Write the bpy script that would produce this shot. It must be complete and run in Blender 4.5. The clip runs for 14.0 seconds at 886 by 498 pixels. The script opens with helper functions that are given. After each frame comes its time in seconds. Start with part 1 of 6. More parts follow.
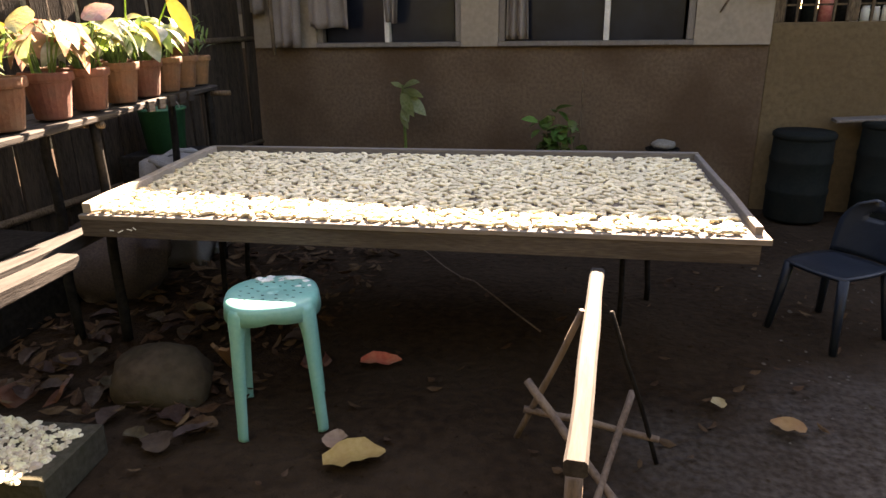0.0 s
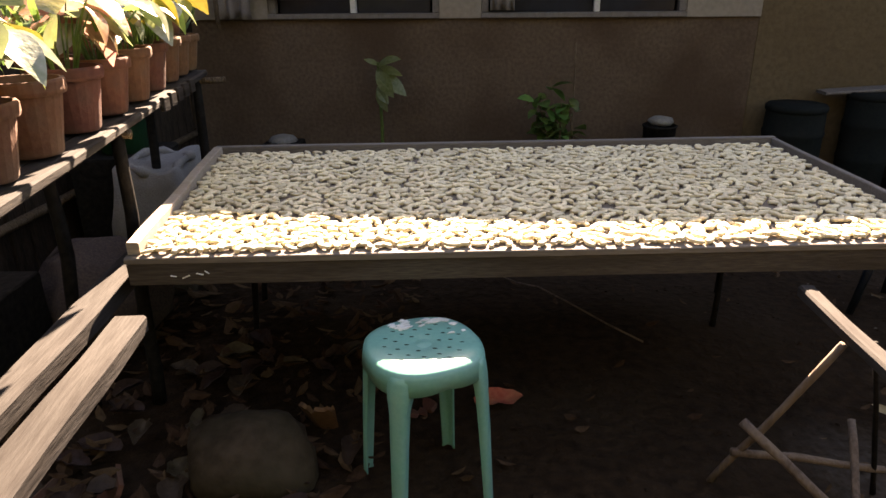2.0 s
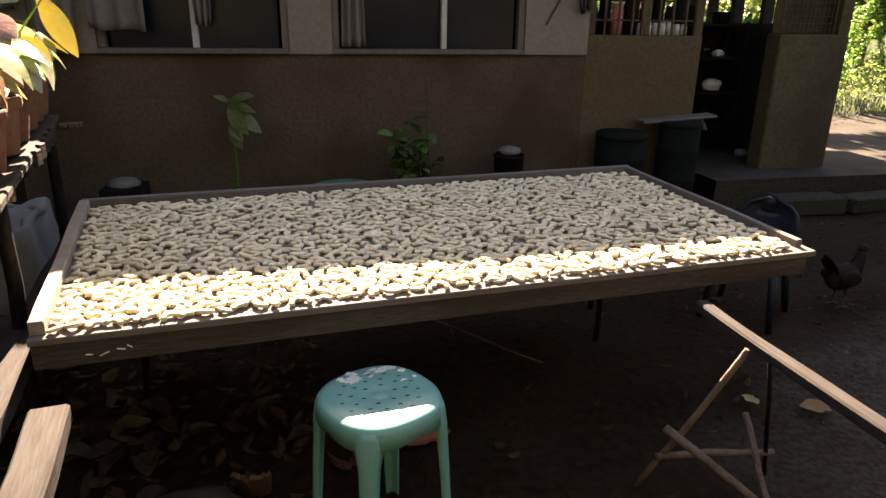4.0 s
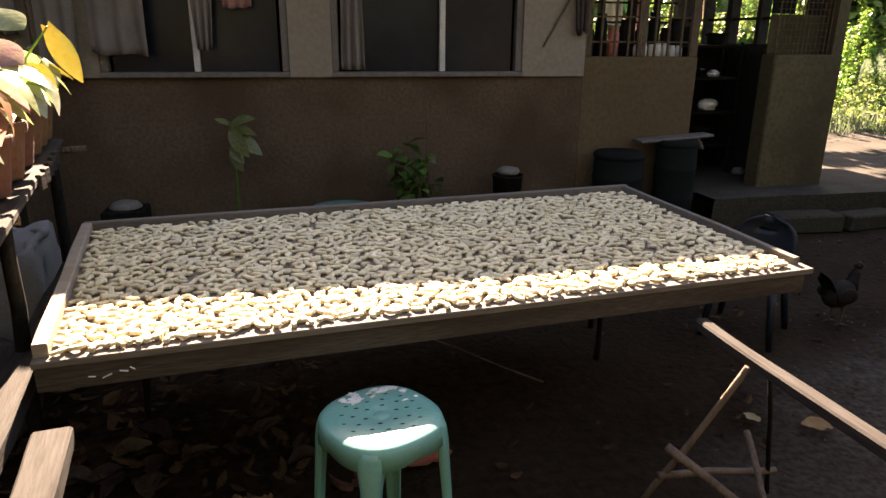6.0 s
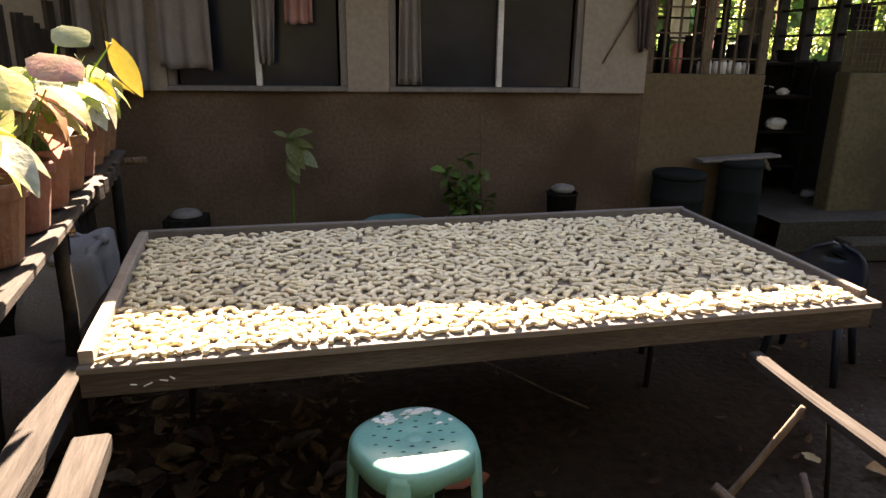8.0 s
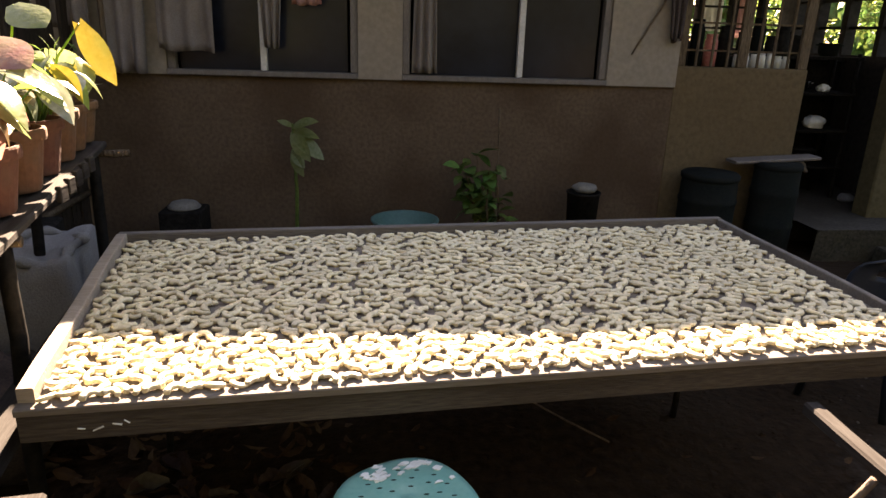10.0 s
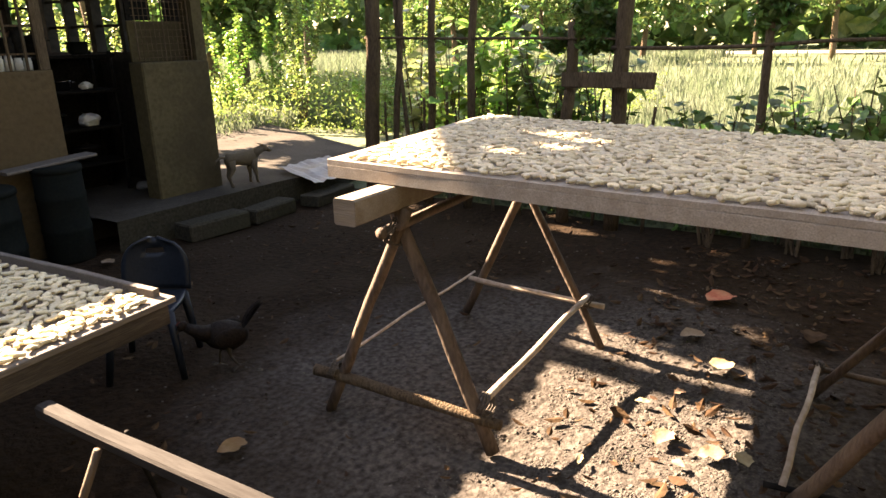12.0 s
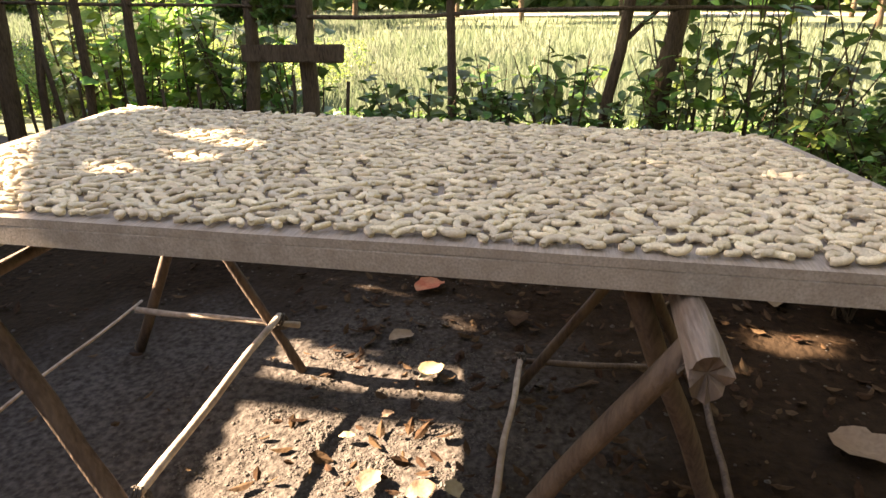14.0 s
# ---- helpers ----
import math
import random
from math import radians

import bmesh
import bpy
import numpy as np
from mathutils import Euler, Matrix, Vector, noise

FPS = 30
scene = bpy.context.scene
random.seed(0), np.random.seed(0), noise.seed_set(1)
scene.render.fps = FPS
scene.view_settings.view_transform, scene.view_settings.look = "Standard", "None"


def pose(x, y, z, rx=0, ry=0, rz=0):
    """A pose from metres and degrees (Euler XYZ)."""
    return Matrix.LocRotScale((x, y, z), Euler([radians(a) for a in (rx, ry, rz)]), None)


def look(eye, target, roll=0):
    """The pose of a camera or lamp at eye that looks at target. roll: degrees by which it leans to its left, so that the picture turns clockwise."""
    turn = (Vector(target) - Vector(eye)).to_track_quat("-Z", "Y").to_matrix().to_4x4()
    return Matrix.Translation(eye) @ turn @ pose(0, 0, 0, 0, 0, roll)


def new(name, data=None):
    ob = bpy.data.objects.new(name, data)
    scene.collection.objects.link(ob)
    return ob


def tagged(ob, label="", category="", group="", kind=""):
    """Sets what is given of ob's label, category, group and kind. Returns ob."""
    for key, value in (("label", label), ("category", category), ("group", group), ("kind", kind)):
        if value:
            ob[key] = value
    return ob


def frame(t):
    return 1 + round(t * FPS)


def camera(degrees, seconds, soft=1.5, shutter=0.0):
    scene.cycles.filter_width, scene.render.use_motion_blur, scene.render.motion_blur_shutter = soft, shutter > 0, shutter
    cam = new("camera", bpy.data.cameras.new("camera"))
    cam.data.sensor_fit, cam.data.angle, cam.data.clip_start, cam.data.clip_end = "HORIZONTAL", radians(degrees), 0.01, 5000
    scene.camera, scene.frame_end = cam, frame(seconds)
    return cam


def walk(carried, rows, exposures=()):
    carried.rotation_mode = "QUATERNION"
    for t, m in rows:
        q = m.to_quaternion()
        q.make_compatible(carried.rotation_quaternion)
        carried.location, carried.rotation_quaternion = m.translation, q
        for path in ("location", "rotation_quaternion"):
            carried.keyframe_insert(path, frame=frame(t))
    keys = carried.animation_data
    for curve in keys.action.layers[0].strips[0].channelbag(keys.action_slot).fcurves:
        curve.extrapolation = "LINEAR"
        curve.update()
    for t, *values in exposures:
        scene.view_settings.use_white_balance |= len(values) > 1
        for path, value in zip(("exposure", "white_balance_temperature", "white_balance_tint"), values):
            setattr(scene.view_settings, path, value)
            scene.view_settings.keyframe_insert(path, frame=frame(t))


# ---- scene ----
cam = camera(67.2, 14.0)
PATH = [
    (0, (0.661, 1.356, 1.324), (0.112, 3.169, 0.682), -1.0),
    (0.5, (0.445, 1.433, 1.349), (0.031, 3.295, 0.748), 2.9),
    (1, (0.114, 1.385, 1.358), (-0.162, 3.254, 0.702), 0.1),
    (1.5, (-0.127, 1.466, 1.365), (-0.394, 3.326, 0.678), 0.5),
    (2, (-0.315, 1.628, 1.37), (-0.469, 3.481, 0.632), -0.6),
    (2.5, (-0.445, 1.673, 1.417), (-0.219, 3.531, 0.713), 1.9),
    (5, (-0.692, 1.636, 1.435), (-0.295, 3.481, 0.773), 0.8),
    (5.5, (-0.676, 1.646, 1.433), (-0.29, 3.499, 0.785), 1.0),
    (6, (-0.663, 1.634, 1.44), (-0.272, 3.498, 0.828), 0.5),
    (6.5, (-0.682, 1.614, 1.444), (-0.241, 3.474, 0.856), 1.1),
    (7, (-0.665, 1.633, 1.444), (-0.271, 3.503, 0.852), 0.3),
    (7.5, (-0.635, 1.633, 1.449), (-0.372, 3.531, 0.874), -0.3),
    (10, (-0.557, 1.954, 1.467), (-0.38, 3.847, 0.847), 1.9),
    (10.5, (-0.545, 1.977, 1.479), (-0.144, 3.84, 0.873), 2.6),
    (11, (-0.439, 1.921, 1.466), (0.395, 3.645, 0.891), 1.3),
    (11.5, (-0.269, 1.82, 1.466), (1.083, 3.14, 0.81), -0.1),
    (12, (-0.154, 1.691, 1.46), (1.443, 2.731, 0.853), -1.1),
    (12.5, (-0.023, 1.573, 1.464), (1.727, 2.291, 0.813), -2.1),
    (13, (0.182, 1.573, 1.463), (2.026, 1.995, 0.811), -0.1),
    (13.5, (0.334, 1.626, 1.493), (2.183, 2.013, 0.836), -1.2),
    (14, (0.411, 1.638, 1.49), (2.25, 1.967, 0.776), -0.5),
]
walk(cam, [(t, look(eye, target, roll)) for t, eye, target, roll in PATH], exposures=[(0.0, 4.25, 9150, 26), (1.5, 3.88, 9150, 26), (2.5, 3.42, 9100, 26), (5.0, 3.33, 9150, 26), (7.5, 3.7, 9100, 26), (10.5, 3.55, 9300, 25), (11.5, 3.6, 9400, 23), (12.5, 3.6, 9200, 22), (14.0, 3.52, 9200, 22)])

# ---- world and sun ----
SUN_TO = Vector((0.02, 1.0, 0.69)).normalized()
world = bpy.data.worlds.new("sky")
scene.world = world
world.use_nodes = True
wn = world.node_tree
sky = wn.nodes.new("ShaderNodeTexSky")
sky.sky_type, sky.sun_disc = "NISHITA", False
sky.sun_elevation, sky.sun_rotation = math.asin(SUN_TO.z), 0.02
wn.nodes["Background"].inputs["Strength"].default_value = 0.05
wn.links.new(sky.outputs["Color"], wn.nodes["Background"].inputs["Color"])
sun = new("sun", bpy.data.lights.new("sun", "SUN"))
sun.data.energy, sun.data.angle, sun.data.color = 5.0, radians(0.5), (1.0, 0.93, 0.82)
sun.matrix_world = look(SUN_TO * 60, (0, 0, 0))


# ---- materials ----
def mat(name, c1, c2, scale=8.0, rough=0.8, bump=0.3, fine=60.0, metal=0.0, stretch=(1, 1, 1), c3=None, stain=0.35,
        translucent=0.0, rand=0.0, coat=0.0, island=False, bump_scale=None, bdist=0.01, hue=0.07):
    """Two-scale noise material: c1 to c2 by fine grain, c3 as broad stains."""
    m = bpy.data.materials.new(name)
    m.use_nodes = True
    nt = m.node_tree
    n, l = nt.nodes, nt.links
    b = n["Principled BSDF"]
    tc = n.new("ShaderNodeTexCoord")
    mp = n.new("ShaderNodeMapping")
    mp.inputs["Scale"].default_value = stretch
    l.new(tc.outputs["Object"], mp.inputs["Vector"])
    n1 = n.new("ShaderNodeTexNoise")
    n1.inputs["Scale"].default_value, n1.inputs["Detail"].default_value = fine, 6.0
    n2 = n.new("ShaderNodeTexNoise")
    n2.inputs["Scale"].default_value, n2.inputs["Detail"].default_value = scale, 4.0
    l.new(mp.outputs["Vector"], n1.inputs["Vector"])
    l.new(mp.outputs["Vector"], n2.inputs["Vector"])
    r1 = n.new("ShaderNodeValToRGB")
    r1.color_ramp.elements[0].position, r1.color_ramp.elements[1].position = 0.32, 0.68
    r1.color_ramp.elements[0].color, r1.color_ramp.elements[1].color = (*c1, 1), (*c2, 1)
    l.new(n1.outputs["Fac"], r1.inputs["Fac"])
    r2 = n.new("ShaderNodeValToRGB")
    r2.color_ramp.elements[0].position, r2.color_ramp.elements[1].position = 0.42, 0.66
    r2.color_ramp.elements[0].color, r2.color_ramp.elements[1].color = (0, 0, 0, 1), (stain, stain, stain, 1)
    l.new(n2.outputs["Fac"], r2.inputs["Fac"])
    mx = n.new("ShaderNodeMix")
    mx.data_type = "RGBA"
    l.new(r2.outputs["Color"], mx.inputs["Factor"])
    l.new(r1.outputs["Color"], mx.inputs["A"])
    mx.inputs["B"].default_value = (*(c3 or tuple(0.5 * v for v in c1)), 1)
    col = mx.outputs["Result"]
    if rand:
        hs = n.new("ShaderNodeHueSaturation")
        rnd = n.new("ShaderNodeNewGeometry").outputs["Random Per Island"] if island else n.new("ShaderNodeObjectInfo").outputs["Random"]
        mr = n.new("ShaderNodeMapRange")
        mr.inputs["To Min"].default_value, mr.inputs["To Max"].default_value = 1 - rand, 1 + rand
        l.new(rnd, mr.inputs["Value"])
        l.new(mr.outputs["Result"], hs.inputs["Value"])
        ma = n.new("ShaderNodeMath")
        ma.operation = "MULTIPLY_ADD"
        ma.inputs[1].default_value, ma.inputs[2].default_value = hue * rand / 0.3, 0.5 - 0.5 * hue * rand / 0.3
        l.new(rnd, ma.inputs[0])
        l.new(ma.outputs[0], hs.inputs["Hue"])
        l.new(col, hs.inputs["Color"])
        col = hs.outputs["Color"]
    l.new(col, b.inputs["Base Color"])
    b.inputs["Roughness"].default_value, b.inputs["Metallic"].default_value = rough, metal
    b.inputs["Coat Weight"].default_value = coat
    if bump:
        bp = n.new("ShaderNodeBump")
        bp.inputs["Strength"].default_value, bp.inputs["Distance"].default_value = bump, bdist
        if bump_scale:
            n3 = n.new("ShaderNodeTexNoise")
            n3.inputs["Scale"].default_value, n3.inputs["Detail"].default_value = bump_scale, 8.0
            l.new(mp.outputs["Vector"], n3.inputs["Vector"])
            l.new(n3.outputs["Fac"], bp.inputs["Height"])
        else:
            l.new(n1.outputs["Fac"], bp.inputs["Height"])
        l.new(bp.outputs["Normal"], b.inputs["Normal"])
    if translucent:
        tr = n.new("ShaderNodeBsdfTranslucent")
        l.new(col, tr.inputs["Color"])
        ms = n.new("ShaderNodeMixShader")
        ms.inputs["Fac"].default_value = translucent
        l.new(b.outputs["BSDF"], ms.inputs[1])
        l.new(tr.outputs["BSDF"], ms.inputs[2])
        l.new(ms.outputs["Shader"], n["Material Output"].inputs["Surface"])
    return m


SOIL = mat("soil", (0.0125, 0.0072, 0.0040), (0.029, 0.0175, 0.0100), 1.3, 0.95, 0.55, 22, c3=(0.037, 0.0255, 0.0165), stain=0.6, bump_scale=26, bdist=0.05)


def pale_patch(m, centre, lo, hi):
    """A patch round centre painted paler for dry dust and sunlit brightness, thinning out from lo to hi metres with a
    ragged edge.
    """
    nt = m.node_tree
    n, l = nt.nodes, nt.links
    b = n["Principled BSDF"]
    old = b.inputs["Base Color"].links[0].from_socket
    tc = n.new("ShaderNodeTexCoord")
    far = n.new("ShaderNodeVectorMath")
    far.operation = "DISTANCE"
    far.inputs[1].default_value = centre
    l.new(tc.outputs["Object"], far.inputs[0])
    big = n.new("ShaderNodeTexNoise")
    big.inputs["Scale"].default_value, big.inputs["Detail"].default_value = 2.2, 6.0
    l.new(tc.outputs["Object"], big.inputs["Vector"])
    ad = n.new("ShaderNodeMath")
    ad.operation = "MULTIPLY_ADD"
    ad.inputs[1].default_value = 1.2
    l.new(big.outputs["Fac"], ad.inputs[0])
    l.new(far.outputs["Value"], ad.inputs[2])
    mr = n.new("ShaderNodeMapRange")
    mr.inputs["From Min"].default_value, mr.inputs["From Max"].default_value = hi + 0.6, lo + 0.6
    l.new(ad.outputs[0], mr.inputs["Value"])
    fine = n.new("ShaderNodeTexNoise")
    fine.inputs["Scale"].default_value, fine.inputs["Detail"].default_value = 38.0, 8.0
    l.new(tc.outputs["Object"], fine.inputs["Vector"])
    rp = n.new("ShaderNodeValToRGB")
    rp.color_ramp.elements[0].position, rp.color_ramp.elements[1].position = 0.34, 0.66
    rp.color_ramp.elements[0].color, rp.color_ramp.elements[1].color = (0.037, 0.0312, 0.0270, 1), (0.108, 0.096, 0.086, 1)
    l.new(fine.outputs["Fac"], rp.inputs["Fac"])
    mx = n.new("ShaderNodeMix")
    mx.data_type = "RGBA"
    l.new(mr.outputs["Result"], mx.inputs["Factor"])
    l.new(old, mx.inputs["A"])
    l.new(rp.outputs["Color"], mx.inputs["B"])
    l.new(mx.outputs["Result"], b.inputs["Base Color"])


pale_patch(SOIL, (2.15, 2.70, 0.0), 0.80, 1.60)
# dry crumbs, paled further to lift the sunlit ground
PALE_SOIL = mat("dry_sun_pale_crumbs", (0.07, 0.062, 0.055), (0.125, 0.113, 0.102), 6, 0.95, 0.6, 60, c3=(0.045, 0.038, 0.033), stain=0.5, rand=0.3, island=True)
FIELD = mat("field_soil", (0.0546, 0.0735, 0.0269), (0.1, 0.124, 0.0501), 0.35, 0.9, 0.6, 9, c3=(0.133, 0.147, 0.0767), stain=0.7, bdist=0.05)
CONCRETE = mat("old_concrete", (0.0473, 0.0425, 0.0362), (0.0788, 0.0709, 0.0614), 2.0, 0.9, 0.5, 45, c3=(0.0284, 0.0236, 0.0189), stain=0.6)
PLASTER_LOW = mat("grey_plaster", (0.080, 0.0555, 0.0375), (0.116, 0.082, 0.0565), 1.6, 0.92, 0.35, 40, c3=(0.0571, 0.0355, 0.0223), stain=0.75)
PLASTER_TOP = mat("cream_plaster", (0.188, 0.158, 0.124), (0.24, 0.206, 0.161), 2.0, 0.9, 0.2, 30, c3=(0.203, 0.165, 0.128), stain=0.5)
PLASTER_TAN = mat("tan_plaster", (0.0906, 0.0648, 0.037), (0.121, 0.0898, 0.0517), 1.5, 0.9, 0.25, 35, c3=(0.0906, 0.062, 0.0345), stain=0.6)
PILLAR = mat("ochre_plaster", (0.075, 0.062, 0.033), (0.105, 0.088, 0.05), 1.8, 0.9, 0.25, 35, c3=(0.0492, 0.0393, 0.0255), stain=0.7)
# inner walls coloured dark, the rooms' dimness included
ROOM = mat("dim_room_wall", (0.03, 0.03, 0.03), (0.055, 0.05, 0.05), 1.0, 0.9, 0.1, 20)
ROOF = mat("rusty_roof_sheet", (0.20, 0.16, 0.13), (0.30, 0.25, 0.21), 2.0, 0.6, 0.2, 30, metal=0.4, c3=(0.2, 0.09, 0.04))
FRAME = mat("window_timber", (0.1, 0.085, 0.075), (0.16, 0.14, 0.125), 6, 0.7, 0.2, 50, stretch=(4, 4, 0.6))
BAR = mat("painted_bar", (0.45, 0.44, 0.42), (0.58, 0.57, 0.54), 6, 0.5, 0.1, 60)
GLASS = mat("opaque_dark_pane", (0.00405, 0.00567, 0.0109), (0.00675, 0.00945, 0.0168), 2, 0.22, 0.05, 15, c3=(0.027, 0.0347, 0.0495), stain=0.3)
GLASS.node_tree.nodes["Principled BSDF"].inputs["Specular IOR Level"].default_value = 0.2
PLY = mat("weathered_plywood", (0.13, 0.105, 0.086), (0.20, 0.170, 0.140), 3, 0.85, 0.35, 30, stretch=(0.5, 6, 6), c3=(0.105, 0.085, 0.0686), stain=0.6)
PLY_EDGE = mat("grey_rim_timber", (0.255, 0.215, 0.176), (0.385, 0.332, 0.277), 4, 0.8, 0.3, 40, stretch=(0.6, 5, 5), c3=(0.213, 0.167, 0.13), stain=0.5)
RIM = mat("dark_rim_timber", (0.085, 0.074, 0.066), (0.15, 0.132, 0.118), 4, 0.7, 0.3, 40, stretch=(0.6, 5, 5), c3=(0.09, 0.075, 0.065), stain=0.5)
FASCIA = mat("brown_fascia_timber", (0.0535, 0.0433, 0.0355), (0.0972, 0.0806, 0.0658), 3, 0.85, 0.4, 40, stretch=(0.5, 5, 6), c3=(0.0341, 0.0272, 0.0209), stain=0.7)
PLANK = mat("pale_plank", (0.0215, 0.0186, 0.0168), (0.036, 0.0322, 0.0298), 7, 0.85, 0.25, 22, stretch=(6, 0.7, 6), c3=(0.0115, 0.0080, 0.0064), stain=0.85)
# mossy concrete, darkened further for the shade on blocks and riser
CONCRETE_SHADED = mat("mossy_shaded_concrete", (0.028, 0.027, 0.02), (0.062, 0.055, 0.042), 3.0, 0.95, 0.5, 45, c3=(0.04, 0.04, 0.025), stain=0.6)
BLOCK = mat("pale_sawn_timber", (0.185, 0.150, 0.115), (0.25, 0.21, 0.163), 4, 0.8, 0.5, 30, stretch=(0.5, 6, 6), c3=(0.164, 0.112, 0.0702), stain=0.6)
POLE = mat("brown_pole_wood", (0.0612, 0.0396, 0.0281), (0.126, 0.0864, 0.0634), 5, 0.8, 0.6, 30, stretch=(3, 3, 0.8), c3=(0.194, 0.137, 0.0936), stain=0.6)
POLE_PALE = mat("pale_pole_wood", (0.38, 0.30, 0.23), (0.58, 0.48, 0.39), 6, 0.75, 0.5, 35, c3=(0.22, 0.14, 0.09), stain=0.6)
LOG = mat("split_log_wood", (0.115, 0.088, 0.067), (0.225, 0.18, 0.142), 6, 0.8, 0.7, 26, stretch=(0.5, 5, 5), c3=(0.20, 0.13, 0.09), stain=0.7)
BARK = mat("bark", (0.0595, 0.0418, 0.0277), (0.136, 0.0988, 0.066), 4, 0.95, 0.9, 30, stretch=(4, 4, 0.8), c3=(0.187, 0.144, 0.099), bdist=0.02)
# fence boards near black: the gloom behind the pots put into their colour
FENCE = mat("shade_black_board", (0.016, 0.012, 0.009), (0.04, 0.031, 0.024), 5, 0.95, 0.5, 30, stretch=(4, 4, 0.7), c3=(0.06, 0.045, 0.032), stain=0.5)
ROPE = mat("dark_tie", (0.05, 0.04, 0.035), (0.12, 0.10, 0.08), 20, 0.9, 0.5, 120)
SNACK = mat("cream_snack", (0.64, 0.55, 0.365), (0.82, 0.745, 0.55), 30, 0.55, 0.35, 160, c3=(0.64, 0.52, 0.32), stain=0.5, rand=0.18, island=True, translucent=0.08, bdist=0.002, hue=0.015)
SNACK_ONE = mat("cream_snack_loose", (0.64, 0.55, 0.365), (0.82, 0.745, 0.55), 30, 0.55, 0.35, 160, c3=(0.64, 0.52, 0.32), stain=0.5, rand=0.18, translucent=0.08, bdist=0.002, hue=0.015)
TAN_SNACK = mat("tan_snack", (0.57, 0.478, 0.325), (0.77, 0.68, 0.49), 30, 0.55, 0.35, 160, c3=(0.58, 0.43, 0.27), stain=0.5, rand=0.24, island=True, translucent=0.08, bdist=0.002, hue=0.015)
TAN_SNACK_ONE = mat("tan_snack_loose", (0.57, 0.478, 0.325), (0.77, 0.68, 0.49), 30, 0.55, 0.35, 160, c3=(0.58, 0.43, 0.27), stain=0.5, rand=0.24, translucent=0.08, bdist=0.002, hue=0.015)
TEAL = mat("teal_plastic", (0.109, 0.336, 0.295), (0.133, 0.376, 0.328), 10, 0.32, 0.05, 80, c3=(0.172, 0.36, 0.312), stain=0.5)
# white of the stool's painted sun dapples, also of scraps and bags
WHITE_FLECKS_SCRAPS = mat("white_sun_flecks_and_scraps", (0.75, 0.78, 0.75), (0.85, 0.87, 0.85), 20, 0.3, 0.1, 90)
BLUE = mat("navy_plastic", (0.006, 0.0096, 0.0156), (0.0102, 0.0156, 0.024), 8, 0.4, 0.1, 70, c3=(0.018, 0.024, 0.033), stain=0.5)
DRUM = mat("blue_grey_plastic", (0.006, 0.0085, 0.0085), (0.01, 0.0135, 0.0125), 5, 0.85, 0.1, 50, c3=(0.015, 0.015, 0.0135), stain=0.5)
# near-black tone; on legs, posts and crates it carries their shade
NEAR_BLACK = mat("near_black", (0.007, 0.0066, 0.006), (0.020, 0.018, 0.016), 6, 0.8, 0.3, 40)
TERRA = mat("terracotta", (0.098, 0.033, 0.015), (0.135, 0.050, 0.025), 7, 0.85, 0.25, 60, c3=(0.09, 0.0619, 0.0421), stain=0.7, rand=0.2)
POTSOIL = mat("pot_soil", (0.03, 0.022, 0.018), (0.07, 0.05, 0.04), 10, 0.95, 0.8, 60)
LEAF = mat("green_leaf", (0.0945, 0.23, 0.0473), (0.203, 0.378, 0.081), 12, 0.4, 0.2, 50, c3=(0.378, 0.513, 0.108), stain=0.6, translucent=0.45, rand=0.3, island=True)
LEAF_LIME = mat("sunlit_weed_leaf", (0.13, 0.22, 0.05), (0.24, 0.34, 0.09), 6, 0.45, 0.2, 40, c3=(0.33, 0.36, 0.12), stain=0.6, translucent=0.5, rand=0.3, island=True)
LEAF_PALE = mat("pale_green_leaf", (0.14, 0.187, 0.066), (0.22, 0.26, 0.11), 12, 0.26, 0.3, 50, c3=(0.25, 0.286, 0.165), stain=0.6, translucent=0.45, rand=0.2, island=True)
LEAF_YELLOW = mat("yellow_leaf", (0.255, 0.2, 0.028), (0.315, 0.252, 0.048), 12, 0.3, 0.3, 50, c3=(0.187, 0.2, 0.04), stain=0.6, translucent=0.18, rand=0.1, island=True)
LEAF_PINK = mat("pink_leaf", (0.298, 0.134, 0.106), (0.367, 0.202, 0.158), 10, 0.26, 0.3, 50, c3=(0.198, 0.216, 0.0672), stain=0.5, translucent=0.45, rand=0.15, island=True)
LEAF_SILVER = mat("silvery_leaf", (0.294, 0.322, 0.266), (0.434, 0.448, 0.392), 14, 0.26, 0.3, 50, c3=(0.112, 0.168, 0.07), stain=0.7, translucent=0.2, rand=0.2, island=True)
LEAF_OLIVE = mat("olive_shrub_leaf", (0.075, 0.125, 0.03), (0.13, 0.20, 0.05), 10, 0.45, 0.2, 40, c3=(0.2, 0.25, 0.07), stain=0.6, translucent=0.45, rand=0.3, island=True)
LEAF_DARK = mat("shrub_leaf", (0.045, 0.10, 0.025), (0.09, 0.18, 0.045), 10, 0.4, 0.2, 40, c3=(0.17, 0.26, 0.06), stain=0.6, translucent=0.4, rand=0.35, island=True)
CROWN = mat("tree_leaf", (0.05, 0.10, 0.025), (0.10, 0.18, 0.05), 3, 0.5, 0.1, 20, c3=(0.18, 0.25, 0.07), stain=0.6, translucent=0.35, rand=0.35, island=True)
GRASS = mat("field_grass", (0.084, 0.122, 0.064), (0.135, 0.175, 0.105), 0.5, 0.6, 0.0, 5, c3=(0.175, 0.195, 0.135), stain=0.6, translucent=0.45, rand=0.08, island=True, hue=0.03)
DRY = mat("dry_leaf", (0.0306, 0.0162, 0.00874), (0.0632, 0.036, 0.0203), 8, 0.85, 0.4, 50, c3=(0.0979, 0.0648, 0.0406), stain=0.6, rand=0.35, island=True, hue=0.02)
